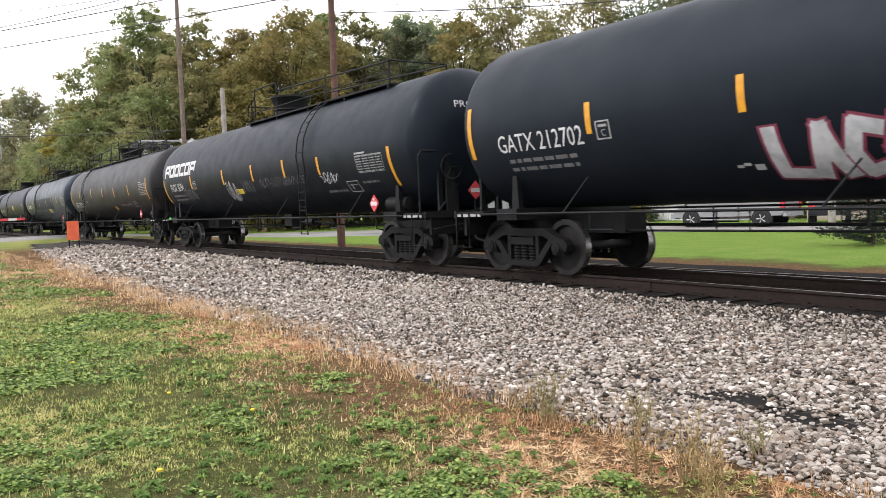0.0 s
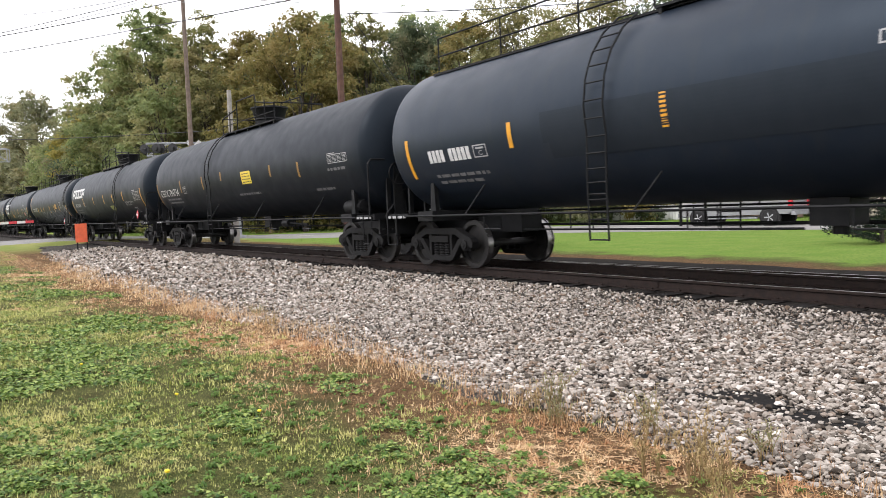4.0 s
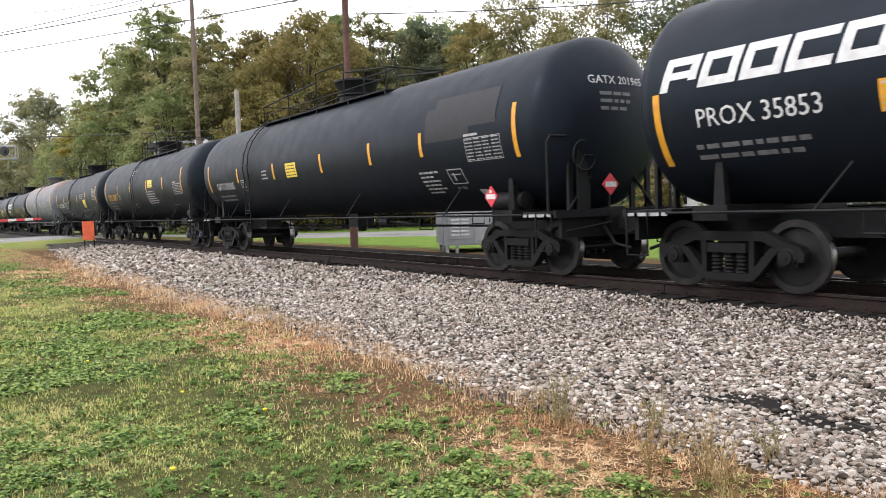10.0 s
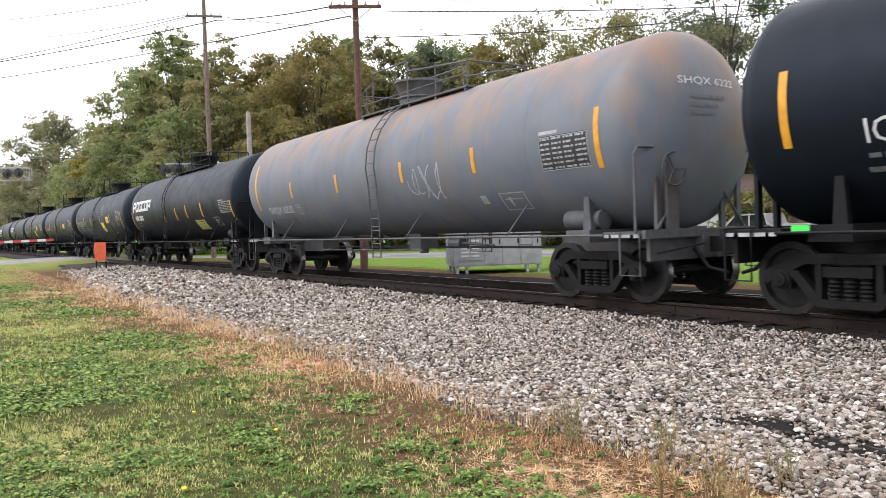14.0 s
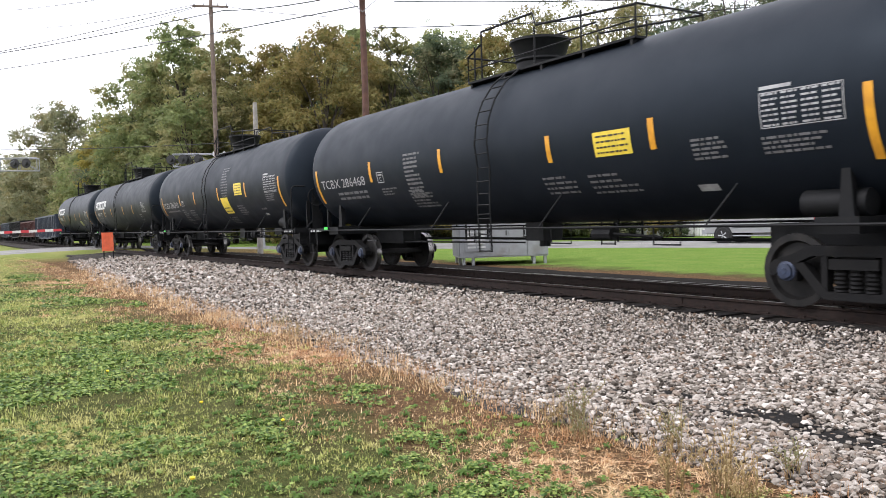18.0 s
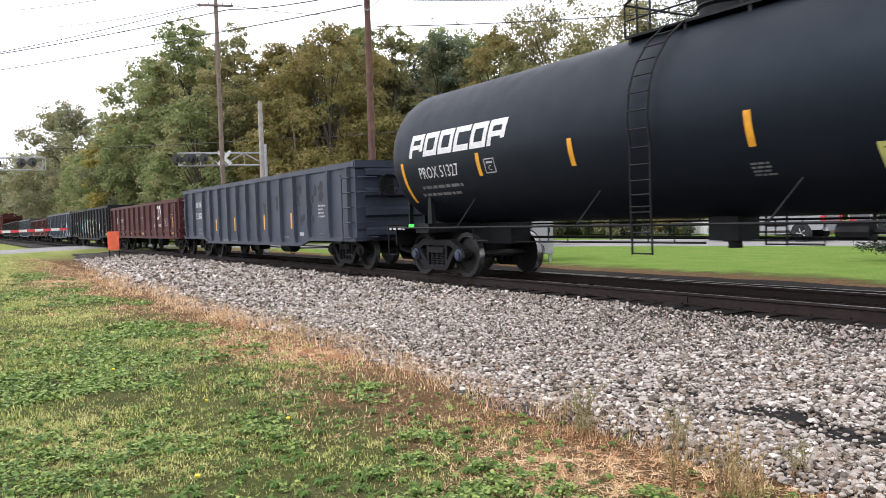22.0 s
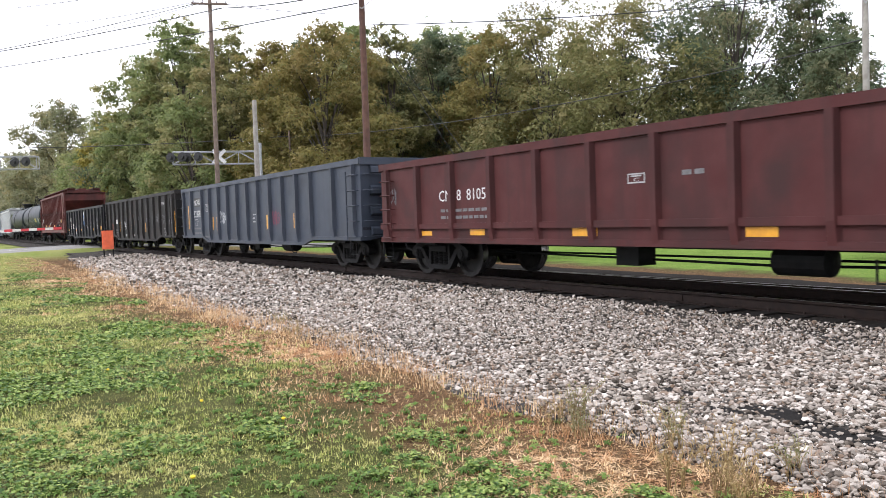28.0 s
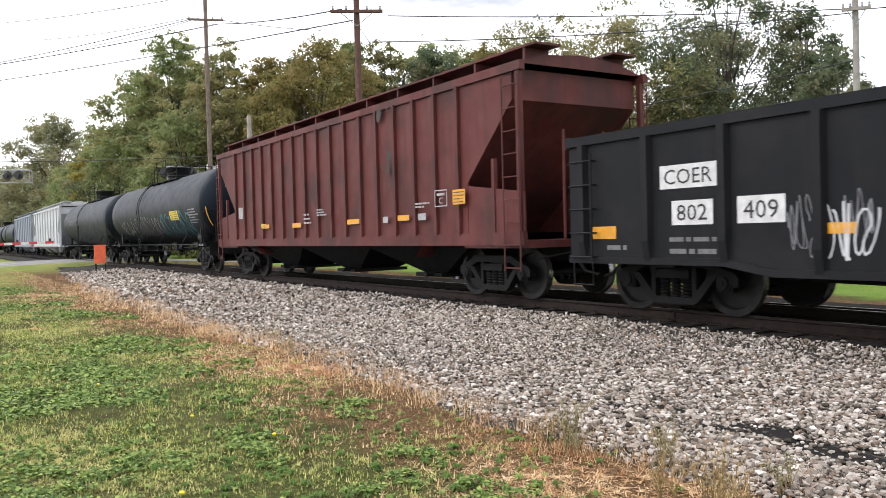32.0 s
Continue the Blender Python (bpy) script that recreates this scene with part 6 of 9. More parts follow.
mk(5, "B", 3.54, -0.55, 0.33, 0.27)
mk(5, "K", 9.78, -0.48, 0.8, 0.39)
mk(5, "T", 15.83, -0.25, 1.02, 0.27)
mk(5, "l", 15.75, -0.43, 0.96, 0.13)
mk(5, "l", 9.12, -0.85, 1.77, 0.12)
mk(5, "l", 14.68, -0.93, 1.04, 0.13)
mk(5, "S", 7.86, -0.27, 0.11, 0.3, "dull")
mk(5, "S", 12.06, -0.36, 0.11, 0.33, "dull")
mk(5, "S", 13.99, -0.48, 0.11, 0.41, "dull")
mk(6, "S", 0.37, -0.93, 0.11, 0.77)
mk(6, "S", 3.81, -0.56, 0.11, 0.44)
mk(6, "S", 6.52, -0.52, 0.11, 0.42)
mk(6, "S", 9.22, -0.54, 0.11, 0.45)
mk(6, "S", 11.39, -0.55, 0.11, 0.45)
mk(6, "S", 13.62, -0.52, 0.11, 0.46)
mk(6, "S", 17.17, -0.98, 0.11, 0.94)
mk(6, "O", 0.76, -0.05, 3.51, 0.53)
mk(6, "L", 1.23, -0.6, 1.5, 0.23, "white", 10)
mk(6, "l", 1.18, -0.82, 1.56, 0.08)
mk(6, "l", 1.08, -0.98, 1.51, 0.08)
mk(6, "B", 3.83, -0.6, 0.39, 0.26)
mk(6, "K", 10.34, -1, 0.86, 0.29, "pale")
mk(6, "t", 13.91, -0.66, 1.39, 0.18, "LIQUEFIED PETROLEUM GAS")
mk(6, "t", 13.89, -0.79, 0.8, 0.11, "NON-ODORIZED")
mk(6, "T", 15.78, -0.57, 1.15, 0.52)
mk(6, "B", 15.09, -1.23, 0.55, 0.31)
mk(6, "l", 15.09, -1.42, 0.33, 0.13)
mk(6, "D", 16.42, 1.28, 0.35, 0.37)
mk(7, "S", 0.31, -0.56, 0.11, 1.25)
mk(7, "S", 4.1, -0.69, 0.11, 0.45)
mk(7, "S", 5.7, -0.61, 0.11, 0.37)
mk(7, "S", 7.05, -0.59, 0.11, 0.37)
mk(7, "S", 9.97, -0.75, 0.11, 0.51)
mk(7, "S", 12.07, -0.7, 0.11, 0.48)
mk(7, "S", 14.12, -0.69, 0.11, 0.47)
mk(7, "S", 16.95, -1.18, 0.11, 0.93)
mk(7, "L", 1.24, -0.51, 1.95, 0.25, "white", 10)
mk(7, "B", 3.19, -0.52, 0.4, 0.27)
mk(7, "K", 12.49, -0.49, 0.76, 0.31, "orange")
mk(7, "t", 14.48, -0.16, 0.63, 0.1, "LIQUEFIED")
mk(7, "t", 14.4, -0.33, 0.87, 0.11, "PETROLEUM GAS")
mk(7, "t", 14.34, -0.49, 0.89, 0.09, "NON-ODORIZED")
mk(7, "T", 15.78, -0.82, 1.13, 0.53)
mk(7, "G", 4.48, -1.73, 10.36, 1.14, "outline")
mk(7, "X", 15.78, -0.18, 1.01, 0.47, "patchlight")
mk(7, "D", 16.31, 1.14, 0.35, 0.36)
mk(8, "S", 0.42, -1.01, 0.11, 1.06)
mk(8, "S", 3.48, -0.54, 0.11, 0.36)
mk(8, "S", 5.5, -0.52, 0.11, 0.44)
mk(8, "S", 7.85, -0.54, 0.11, 0.47)
mk(8, "S", 10.43, -0.52, 0.11, 0.45)
mk(8, "S", 13.37, -0.5, 0.11, 0.46)
mk(8, "S", 17.03, -0.96, 0.11, 0.94)
mk(8, "O", 0.54, 0.06, 3.7, 0.46)
mk(8, "L", 1.12, -0.47, 1.72, 0.25, "white", 10)
mk(8, "l", 1.01, -0.78, 1.62, 0.07)
mk(8, "l", 1, -0.94, 1.5, 0.07)
mk(8, "B", 3.51, -0.53, 0.38, 0.32)
mk(8, "K", 5.55, -0.83, 0.84, 0.29, "orange")
mk(8, "G", 6.22, -1.12, 1.57, 0.88, "grey")
mk(8, "G", 8.53, -1.24, 1.45, 0.65, "white")
mk(8, "G", 10.07, -1.1, 1.31, 0.47, "white")
mk(8, "G", 11.6, -1.25, 2.86, 0.85, "grey")
mk(8, "t", 14.25, 0.19, 0.7, 0.18, "LIQUEFIED")
mk(8, "t", 14.21, 0.05, 0.75, 0.13, "PETROLEUM")
mk(8, "t", 14.44, -0.09, 0.26, 0.09, "GAS")
mk(8, "t", 14.06, -0.25, 1.05, 0.11, "NON-ODORIZED")
mk(8, "T", 15.6, -0.58, 1.08, 0.53)
mk(8, "X", 13.63, -0.93, 0.94, 0.48, "patchlight")
mk(8, "k", 14.65, -0.76, 0.57, 0.29)
mk(8, "B", 14.75, -1.13, 0.48, 0.31)
mk(8, "D", 16.26, 1.27, 0.37, 0.38)
mk(9, "S", 0.41, -0.65, 0.11, 0.92)
mk(9, "S", 3.3, -0.42, 0.11, 0.46)
mk(9, "S", 6.31, -0.45, 0.11, 0.46)
mk(9, "S", 9.48, -0.43, 0.11, 0.48)
mk(9, "S", 12.07, -0.4, 0.11, 0.5)
mk(9, "S", 14.24, -0.37, 0.11, 0.49)
mk(9, "S", 17.25, -0.59, 0.11, 0.96)
mk(9, "L", 1.2, -0.61, 1.66, 0.24, "white", 11)
mk(9, "l", 1.15, -0.88, 1.46, 0.07)
mk(9, "l", 1.21, -1.04, 1.37, 0.08)
mk(9, "B", 3.57, -0.6, 0.35, 0.25)
mk(9, "K", 7.28, -0.45, 0.71, 0.4)
mk(9, "W", 5.45, -0.41, 0.52, 0.32, "", 2)
mk(9, "W", 13.98, -1.25, 0.72, 0.61, "", 4)
mk(9, "T", 15.82, -0.58, 1.08, 0.56)
mk(9, "B", 15, -1.04, 0.5, 0.35)
mk(9, "l", 15.04, -1.18, 0.31, 0.07)
mk(9, "X", 14.49, -0.11, 1.5, 0.67, "patchlight")
mk(9, "X", 14.77, 0.09, 2.03, 0.68, "patchlight")
mk(9, "b", 15.68, -1.44, 0.23, 0.23)
mk(9, "D", 16.43, 1.26, 0.37, 0.37)
mk(10, "S", 0.2, -0.48, 0.11, 0.96)
mk(10, "S", 3.21, -0.25, 0.11, 0.49)
mk(10, "S", 5.95, -0.23, 0.11, 0.49)
mk(10, "L", 0.94, -0.53, 2.09, 0.33, "orangepaint", 11)
mk(10, "l", 0.92, -0.69, 1.25, 0.06)
mk(10, "l", 0.95, -0.88, 1.43, 0.09)
mk(10, "l", 0.92, -1.05, 1.43, 0.1)
mk(10, "B", 3.4, -0.51, 0.32, 0.26)
mk(10, "W", 6.15, 0.58, 0.75, 0.43, "", 4)
mk(10, "W", 6.22, -1.04, 0.32, 0.27, "", 3)
mk(10, "l", 6.22, -1.29, 0.29, 0.06)
mk(10, "S", 9.14, -0.27, 0.11, 0.47)
mk(10, "S", 11.87, -0.26, 0.11, 0.48)
mk(10, "S", 14.63, -0.47, 0.11, 0.97)
mk(10, "Y", 9.47, -0.12, 0.78, 0.33)
mk(10, "W", 9.06, -0.87, 1.72, 0.65, "", 5)
mk(10, "T", 13.47, -0.55, 1.19, 0.55)
mk(10, "X", 8.11, -0.22, 0.44, 0.31, "patchlight")
mk(10, "l", 12.62, -1.06, 0.64, 0.09)
mk(11, "S", 0.36, -0.58, 0.11, 0.95)
mk(11, "S", 3.56, -0.36, 0.11, 0.49)
mk(11, "S", 5.53, -0.36, 0.11, 0.47)
mk(11, "S", 8.84, -0.34, 0.11, 0.49)
mk(11, "S", 11.77, -0.31, 0.11, 0.5)
mk(11, "S", 15.05, -0.52, 0.11, 1.01)
mk(11, "L", 1.36, -0.62, 1.98, 0.29, "white", 11)
mk(11, "B", 3.57, -0.57, 0.34, 0.32)
mk(11, "W", 4.02, -0.68, 1.06, 0.45, "", 4)
mk(11, "l", 1.34, -0.8, 1.63, 0.06)
mk(11, "l", 1.29, -0.99, 1.42, 0.07)
mk(11, "W", 3.89, -1.2, 1.38, 0.36, "", 3)
mk(11, "W", 9.83, -0.16, 1.66, 0.34, "", 3)
mk(11, "Y", 10.85, -0.74, 0.77, 0.51)
mk(11, "l", 11.64, -0.96, 0.96, 0.16)
mk(11, "W", 10.89, -1, 0.58, 0.15, "", 2)
mk(11, "W", 9.78, -1.06, 0.63, 0.22, "", 2)
mk(11, "W", 7.92, -1.62, 0.65, 0.37, "", 3)
mk(11, "T", 13.94, -0.33, 1.05, 0.68)
mk(11, "B", 13.37, -1.16, 0.56, 0.37)
mk(12, "S", 0.54, -0.74, 0.11, 1.44)
mk(12, "S", 3.28, -0.47, 0.11, 0.46)
mk(12, "S", 6.2, -0.47, 0.11, 0.46)
mk(12, "S", 9.43, -0.44, 0.11, 0.46)
mk(12, "S", 12.11, -0.44, 0.11, 0.49)
mk(12, "S", 15.38, -0.62, 0.11, 0.96)
mk(12, "L", 1.24, -0.95, 1.81, 0.27, "white", 9)
mk(12, "l", 1.23, -1.18, 1.66, 0.16)
mk(12, "B", 3.32, -0.99, 0.3, 0.32)
mk(12, "G", 9.77, -0.9, 1.29, 0.78, "white")
mk(12, "l", 10.4, -1.13, 0.88, 0.17)
mk(12, "X", 14.1, -0.57, 1.14, 0.58, "blackplate")
mk(12, "T", 14.1, -0.57, 1.14, 0.71, "raised")
mk(12, "B", 12.64, -1.3, 0.72, 0.41)
mk(12, "b", 12.04, -1.11, 0.19, 0.2)
mk(13, "S", 6.15, -0.75, 0.11, 0.55)
mk(13, "S", 8.14, -0.71, 0.11, 0.54)
mk(13, "S", 9.74, -0.67, 0.11, 0.54)
mk(13, "S", 11.82, -0.69, 0.11, 0.57)
mk(13, "T", 14.1, -0.6, 1.21, 0.51)
mk(13, "K", 10.56, -1.27, 1.2, 0.48, "pale")
mk(13, "S", 15.3, -0.93, 0.11, 0.75)
mk(13, "B", 13.01, -1.11, 0.63, 0.38)
mk(13, "S", -0.02, -1.05, 0.11, 0.96)
mk(13, "O", 0.35, -0.1, 3.6, 0.5)
mk(13, "L", 0.75, -0.55, 1.55, 0.24, "white", 10)
mk(13, "l", 0.82, -0.72, 0.78, 0.08)
mk(13, "l", 0.81, -0.88, 0.75, 0.07)
mk(14, "S", -0, -0.9, 0.11, 0.96)
mk(14, "S", 3.1, -0.4, 0.11, 0.48)
mk(14, "B", 3.48, -0.48, 0.3, 0.3)
mk(14, "L", 0.24, -0.52, 2.55, 0.36, "greywhite", 11)
mk(14, "l", 1.08, -0.65, 1.66, 0.1)
mk(14, "l", 1.07, -0.81, 1.7, 0.1)
mk(14, "W", 3.51, -0.76, 0.76, 0.19, "", 2)
mk(14, "S", 5.57, -0.49, 0.11, 0.48)
mk(14, "S", 8.72, -0.47, 0.11, 0.49)
mk(14, "S", 11.74, -0.44, 0.11, 0.47)
mk(14, "S", 14.85, -0.9, 0.11, 0.95)
mk(14, "W", 9.26, -0.3, 0.91, 1.07, "", 9)
mk(14, "Y", 9.03, -0.99, 0.78, 0.6)
mk(14, "K", 10.68, -0.46, 0.75, 0.38)
mk(14, "W", 12.21, -0.71, 0.6, 0.39, "", 6)
mk(14, "T", 13.57, -0.38, 1.07, 0.59)
mk(14, "W", 13.56, -0.69, 0.86, 0.27, "", 4)
mk(14, "W", 3.55, -1.11, 1.85, 0.44, "", 4)
mk(14, "W", 10.5, -1.17, 0.85, 0.55, "", 4)
mk(14, "b", 12.11, -1.19, 0.31, 0.11)
mk(15, "S", 0.12, -0.92, 0.11, 0.93)
mk(15, "S", 3.18, -0.46, 0.11, 0.49)
mk(15, "S", 6.24, -0.44, 0.11, 0.49)
mk(15, "B", 3.54, -0.5, 0.3, 0.26)
mk(15, "L", 0.4, -0.51, 2.49, 0.23, "greywhite", 11)
mk(15, "l", 1.23, -0.71, 1.62, 0.08)
mk(15, "l", 1.23, -0.85, 1.58, 0.08)
mk(15, "W", 3.59, -0.82, 0.7, 0.21, "", 3)
mk(15, "W", 4.83, -0.62, 0.7, 0.74, "", 8)
mk(15, "W", 4.74, -1.23, 0.94, 0.53, "", 6)
mk(15, "S", 9.6, -0.5, 0.11, 0.46)
mk(15, "S", 11.86, -0.48, 0.11, 0.46)
mk(15, "S", 14.98, -0.92, 0.11, 0.91)
mk(15, "K", 10.73, -0.5, 0.78, 0.39)
mk(15, "T", 13.68, -0.39, 1.08, 0.56)
mk(15, "W", 12.57, -0.71, 0.65, 0.34, "", 5)
mk(15, "W", 13.65, -0.72, 0.91, 0.26, "", 4)
mk(15, "W", 9.3, -1.11, 0.8, 0.41, "", 4)
mk(15, "W", 10.4, -1.16, 1.03, 0.44, "", 4)
mk(15, "b", 12.42, -1.24, 0.33, 0.13)
mk(15, "W", 4.85, -0.92, 0.63, 0.87, "", 6)
mk(16, "S", 0.39, -0.91, 0.11, 0.87)
mk(16, "S", 3.36, -0.47, 0.11, 0.46)
mk(16, "S", 5.58, -0.48, 0.11, 0.49)
mk(16, "S", 8.74, -0.46, 0.11, 0.48)
mk(16, "S", 11.75, -0.44, 0.11, 0.49)
mk(16, "S", 14.83, -0.89, 0.11, 0.96)
mk(16, "L", 0.58, -0.55, 2.45, 0.26, "greywhite", 11)
mk(16, "l", 1.02, -0.74, 1.94, 0.09)
mk(16, "B", 3.64, -0.51, 0.34, 0.23)
mk(16, "W", 3.36, -1.47, 0.73, 0.86, "", 3)
mk(16, "W", 4.43, -1.2, 0.97, 0.55, "", 5)
mk(16, "W", 9.27, -0.33, 0.77, 1.1, "", 9)
mk(16, "Y", 9.02, -1.01, 0.81, 0.64)
mk(16, "K", 10.69, -0.34, 0.78, 0.41)
mk(16, "W", 10.54, -1.11, 0.87, 0.44, "", 5)
mk(16, "W", 8.81, -1.53, 0.9, 0.41, "", 3)
mk(16, "T", 13.6, -0.38, 1.08, 0.64)
mk(16, "W", 13.6, -0.65, 0.88, 0.25, "", 4)
mk(16, "b", 12.75, -1.19, 0.27, 0.09)
mk(16, "l", 12.73, -0.95, 0.51, 0.08)
mk(17, "O", 0.66, -0.12, 3.43, 0.5)
mk(17, "L", 1, -0.54, 1.45, 0.21, "white", 10)
mk(17, "l", 0.94, -0.74, 1.4, 0.06)
mk(17, "l", 0.88, -0.9, 1.45, 0.06)
mk(17, "S", 0.26, -1.11, 0.11, 0.92)
mk(17, "S", 3.18, -0.59, 0.11, 0.45)
mk(17, "S", 5.48, -0.62, 0.11, 0.47)
mk(17, "S", 8.96, -0.6, 0.11, 0.48)
mk(17, "S", 11.44, -0.59, 0.11, 0.48)
mk(17, "B", 3.4, -0.58, 0.3, 0.29)
mk(17, "W", 5.34, -1.05, 0.32, 0.25, "", 4)
mk(17, "l", 8.05, -1.18, 0.54, 0.09)
mk(17, "T", 13.64, -0.56, 0.85, 0.54)
mk(17, "B", 12.8, -1.01, 0.49, 0.35)
mk(17, "W", 12.82, -1.17, 0.27, 0.15, "", 3)
mk(17, "G", 13.63, -1.46, 0.41, 0.21, "thin")
mk(18, "O", 0.86, -0.07, 3.44, 0.49)
mk(18, "L", 1.2, -0.55, 1.48, 0.25, "white", 10)
mk(18, "l", 1.13, -0.79, 1.55, 0.07)
mk(18, "l", 0.99, -0.97, 1.59, 0.07)
mk(18, "S", 0.47, -1.13, 0.11, 0.97)
mk(18, "S", 3.35, -0.62, 0.11, 0.46)
mk(18, "S", 5.75, -0.62, 0.11, 0.47)
mk(18, "S", 9.1, -0.62, 0.11, 0.48)
mk(18, "S", 11.48, -0.59, 0.11, 0.48)
mk(18, "S", 15.02, -1.06, 0.11, 0.97)
mk(18, "B", 3.59, -0.58, 0.33, 0.29)
mk(18, "W", 9.03, -1.06, 0.34, 0.24, "", 4)
mk(18, "K", 10.7, -1.12, 0.89, 0.4, "pale")
mk(18, "T", 13.78, -0.56, 1.09, 0.57)
mk(18, "B", 12.92, -1.03, 0.51, 0.34)
mk(18, "l", 12.91, -1.17, 0.28, 0.08)
mk(18, "X", 13.99, -1.61, 0.49, 0.62, "patchlight")
mk(19, "S", 1.22, 1.07, 0.11, 0.93)
mk(19, "S", 4.44, 1.05, 0.11, 0.45)
mk(19, "S", 6.66, 1.04, 0.11, 0.48)
mk(19, "S", 9.68, 1.07, 0.11, 0.47)
mk(19, "S", 11.98, 1.09, 0.11, 0.46)
mk(19, "L", 2.1, 1.99, 0.91, 0.23, "white", 4)
mk(19, "L", 2.04, 1.53, 1.03, 0.25, "white", 6)
mk(19, "B", 3.63, 1.72, 0.26, 0.26)
mk(19, "l", 2.09, 1.09, 0.97, 0.06)
mk(19, "l", 2.08, 0.92, 0.97, 0.06)
mk(19, "W", 3.64, 0.74, 0.47, 0.14, "", 2)
mk(19, "W", 5.78, 0.83, 0.28, 0.09, "", 2)
mk(19, "l", 5.3, 0.68, 0.7, 0.06)
mk(19, "l", 6.37, 0.68, 0.72, 0.04)
mk(19, "l", 11.44, 0.8, 0.35, 0.07)
mk(19, "b", 12.64, 0.88, 0.3, 0.1)
mk(19, "W", 14.02, 1.39, 0.48, 0.39, "", 4)
mk(19, "l", 14.08, 0.93, 0.2, 0.03)
mk(19, "R", 12.42, 1.24, 0.68, 1.07, "scuff")
mk(19, "R", 13.33, 1.35, 0.55, 0.82, "scuff")
mk(19, "R", 14.09, 1.79, 0.2, 0.48, "scuff")
mk(19, "R", 10.8, 1.71, 0.28, 0.38, "scuff")
mk(19, "R", 9.74, 1.59, 0.2, 0.37, "scuff")
mk(20, "O", 11.56, 1.63, 1.65, 0.65, "cn")
mk(20, "L", 2.41, 1.59, 1.55, 0.23, "white", 6)
mk(20, "L", 11.42, 1.27, 1.8, 0.15, "greywhite", 10)
mk(20, "l", 2.53, 1.35, 1.47, 0.06)
mk(20, "l", 2.52, 1.2, 1.47, 0.06)
mk(20, "B", 7.58, 1.69, 0.3, 0.15)
mk(20, "l", 8.54, 1.74, 0.34, 0.07)
mk(20, "B", 13.59, 1.31, 0.48, 0.34)
mk(20, "W", 14.61, 1.64, 0.43, 0.25, "", 3)
mk(20, "S", 15.06, 1.23, 0.11, 0.47)
mk(20, "S", 14.78, 0.93, 0.41, 0.11)
mk(20, "S", 11.62, 0.93, 0.46, 0.12)
mk(20, "S", 8.52, 0.91, 0.48, 0.12)
mk(20, "S", 5.52, 0.92, 0.51, 0.11)
mk(20, "S", 3.57, 0.91, 0.4, 0.1)
mk(20, "S", 1.48, 0.89, 0.48, 0.11)
mk(20, "S", 1.59, 1.35, 0.11, 0.18)
mk(20, "G", 1.43, 1.44, 0.67, 0.54, "white")
mk(20, "b", 14.32, 0.78, 0.3, 0.06)
mk(21, "S", 1.23, 0.85, 0.72, 0.12)
mk(21, "S", 4.23, 0.85, 0.46, 0.12)
mk(21, "S", 9.03, 0.86, 0.48, 0.11)
mk(21, "S", 7.09, 0.85, 0.34, 0.12)
mk(21, "S", 11.88, 0.88, 0.42, 0.1)
mk(21, "L", 2.35, 2.08, 0.5, 0.25, "white", 3)
mk(21, "L", 2.24, 1.61, 0.77, 0.28, "white", 6)
mk(21, "l", 2.3, 1, 0.79, 0.08)
mk(21, "l", 2.29, 0.87, 0.79, 0.06)
mk(21, "b", 11.03, 0.88, 0.25, 0.13)
mk(21, "G", 1.1, 1.47, 0.64, 0.87, "white")
mk(21, "G", 5.34, 0.78, 2.57, 1.27, "teal")
mk(21, "G", 7.55, 0.72, 2.32, 1.33, "green")
mk(21, "G", 9.77, 0.7, 0.75, 1.36, "green1")
mk(21, "G", 10.74, 0.72, 0.68, 1.31, "green1")
mk(21, "G", 11.66, 0.73, 0.76, 1.27, "green1")
mk(21, "G", 12.62, 1.16, 0.61, 0.5, "green1")
mk(21, "G", 4.99, 1.21, 0.44, 0.5, "green1")
mk(21, "W", 14.91, 1.47, 0.43, 0.3, "", 4)
mk(21, "S", 14.65, 0.86, 0.9, 0.12)
mk(21, "B", 13.62, 0.88, 0.45, 0.31)
mk(21, "l", 14.96, 1.14, 0.34, 0.13)
mk(21, "l", 14.74, 0.81, 1.21, 0.05)
mk(22, "S", 0.68, 1.09, 0.11, 0.95)
mk(22, "G", -0, 1.62, 0.46, 0.57, "white")
mk(22, "G", 0.53, 1.84, 0.63, 0.51, "white")
mk(22, "l", -0.02, 0.89, 0.89, 0.07)
mk(22, "G", 3.19, 0.83, 4.77, 1.04, "thin")
mk(22, "G", 10.18, 0.63, 5.7, 1.28, "drip")
mk(22, "G", 4.91, 0.72, 4.58, 1.13, "thin")
mk(22, "G", 10.6, 0.67, 3.3, 1.22, "drip")
mk(22, "L", 2.62, 1.97, 1, 0.23, "white", 4)
mk(22, "L", 2.55, 1.55, 1.08, 0.23, "white", 6)
mk(22, "S", 15.59, 1.16, 0.11, 0.54)
mk(22, "S", 15.53, 0.85, 0.11, 1.29)
mk(23, "O", 11.5, 1.52, 1.77, 0.7, "cn")
mk(23, "L", 2.45, 1.57, 1.61, 0.22, "white", 6)
mk(23, "L", 11.43, 1.25, 1.81, 0.15, "greywhite", 10)
mk(23, "l", 2.5, 1.35, 1.61, 0.06)
mk(23, "l", 2.49, 1.21, 1.61, 0.06)
mk(23, "B", 7.64, 1.66, 0.34, 0.15)
mk(23, "l", 8.65, 1.73, 0.37, 0.07)
mk(23, "B", 13.62, 1.31, 0.5, 0.36)
mk(23, "W", 14.62, 1.68, 0.41, 0.2, "", 3)
mk(23, "S", 15.1, 1.25, 0.11, 0.47)
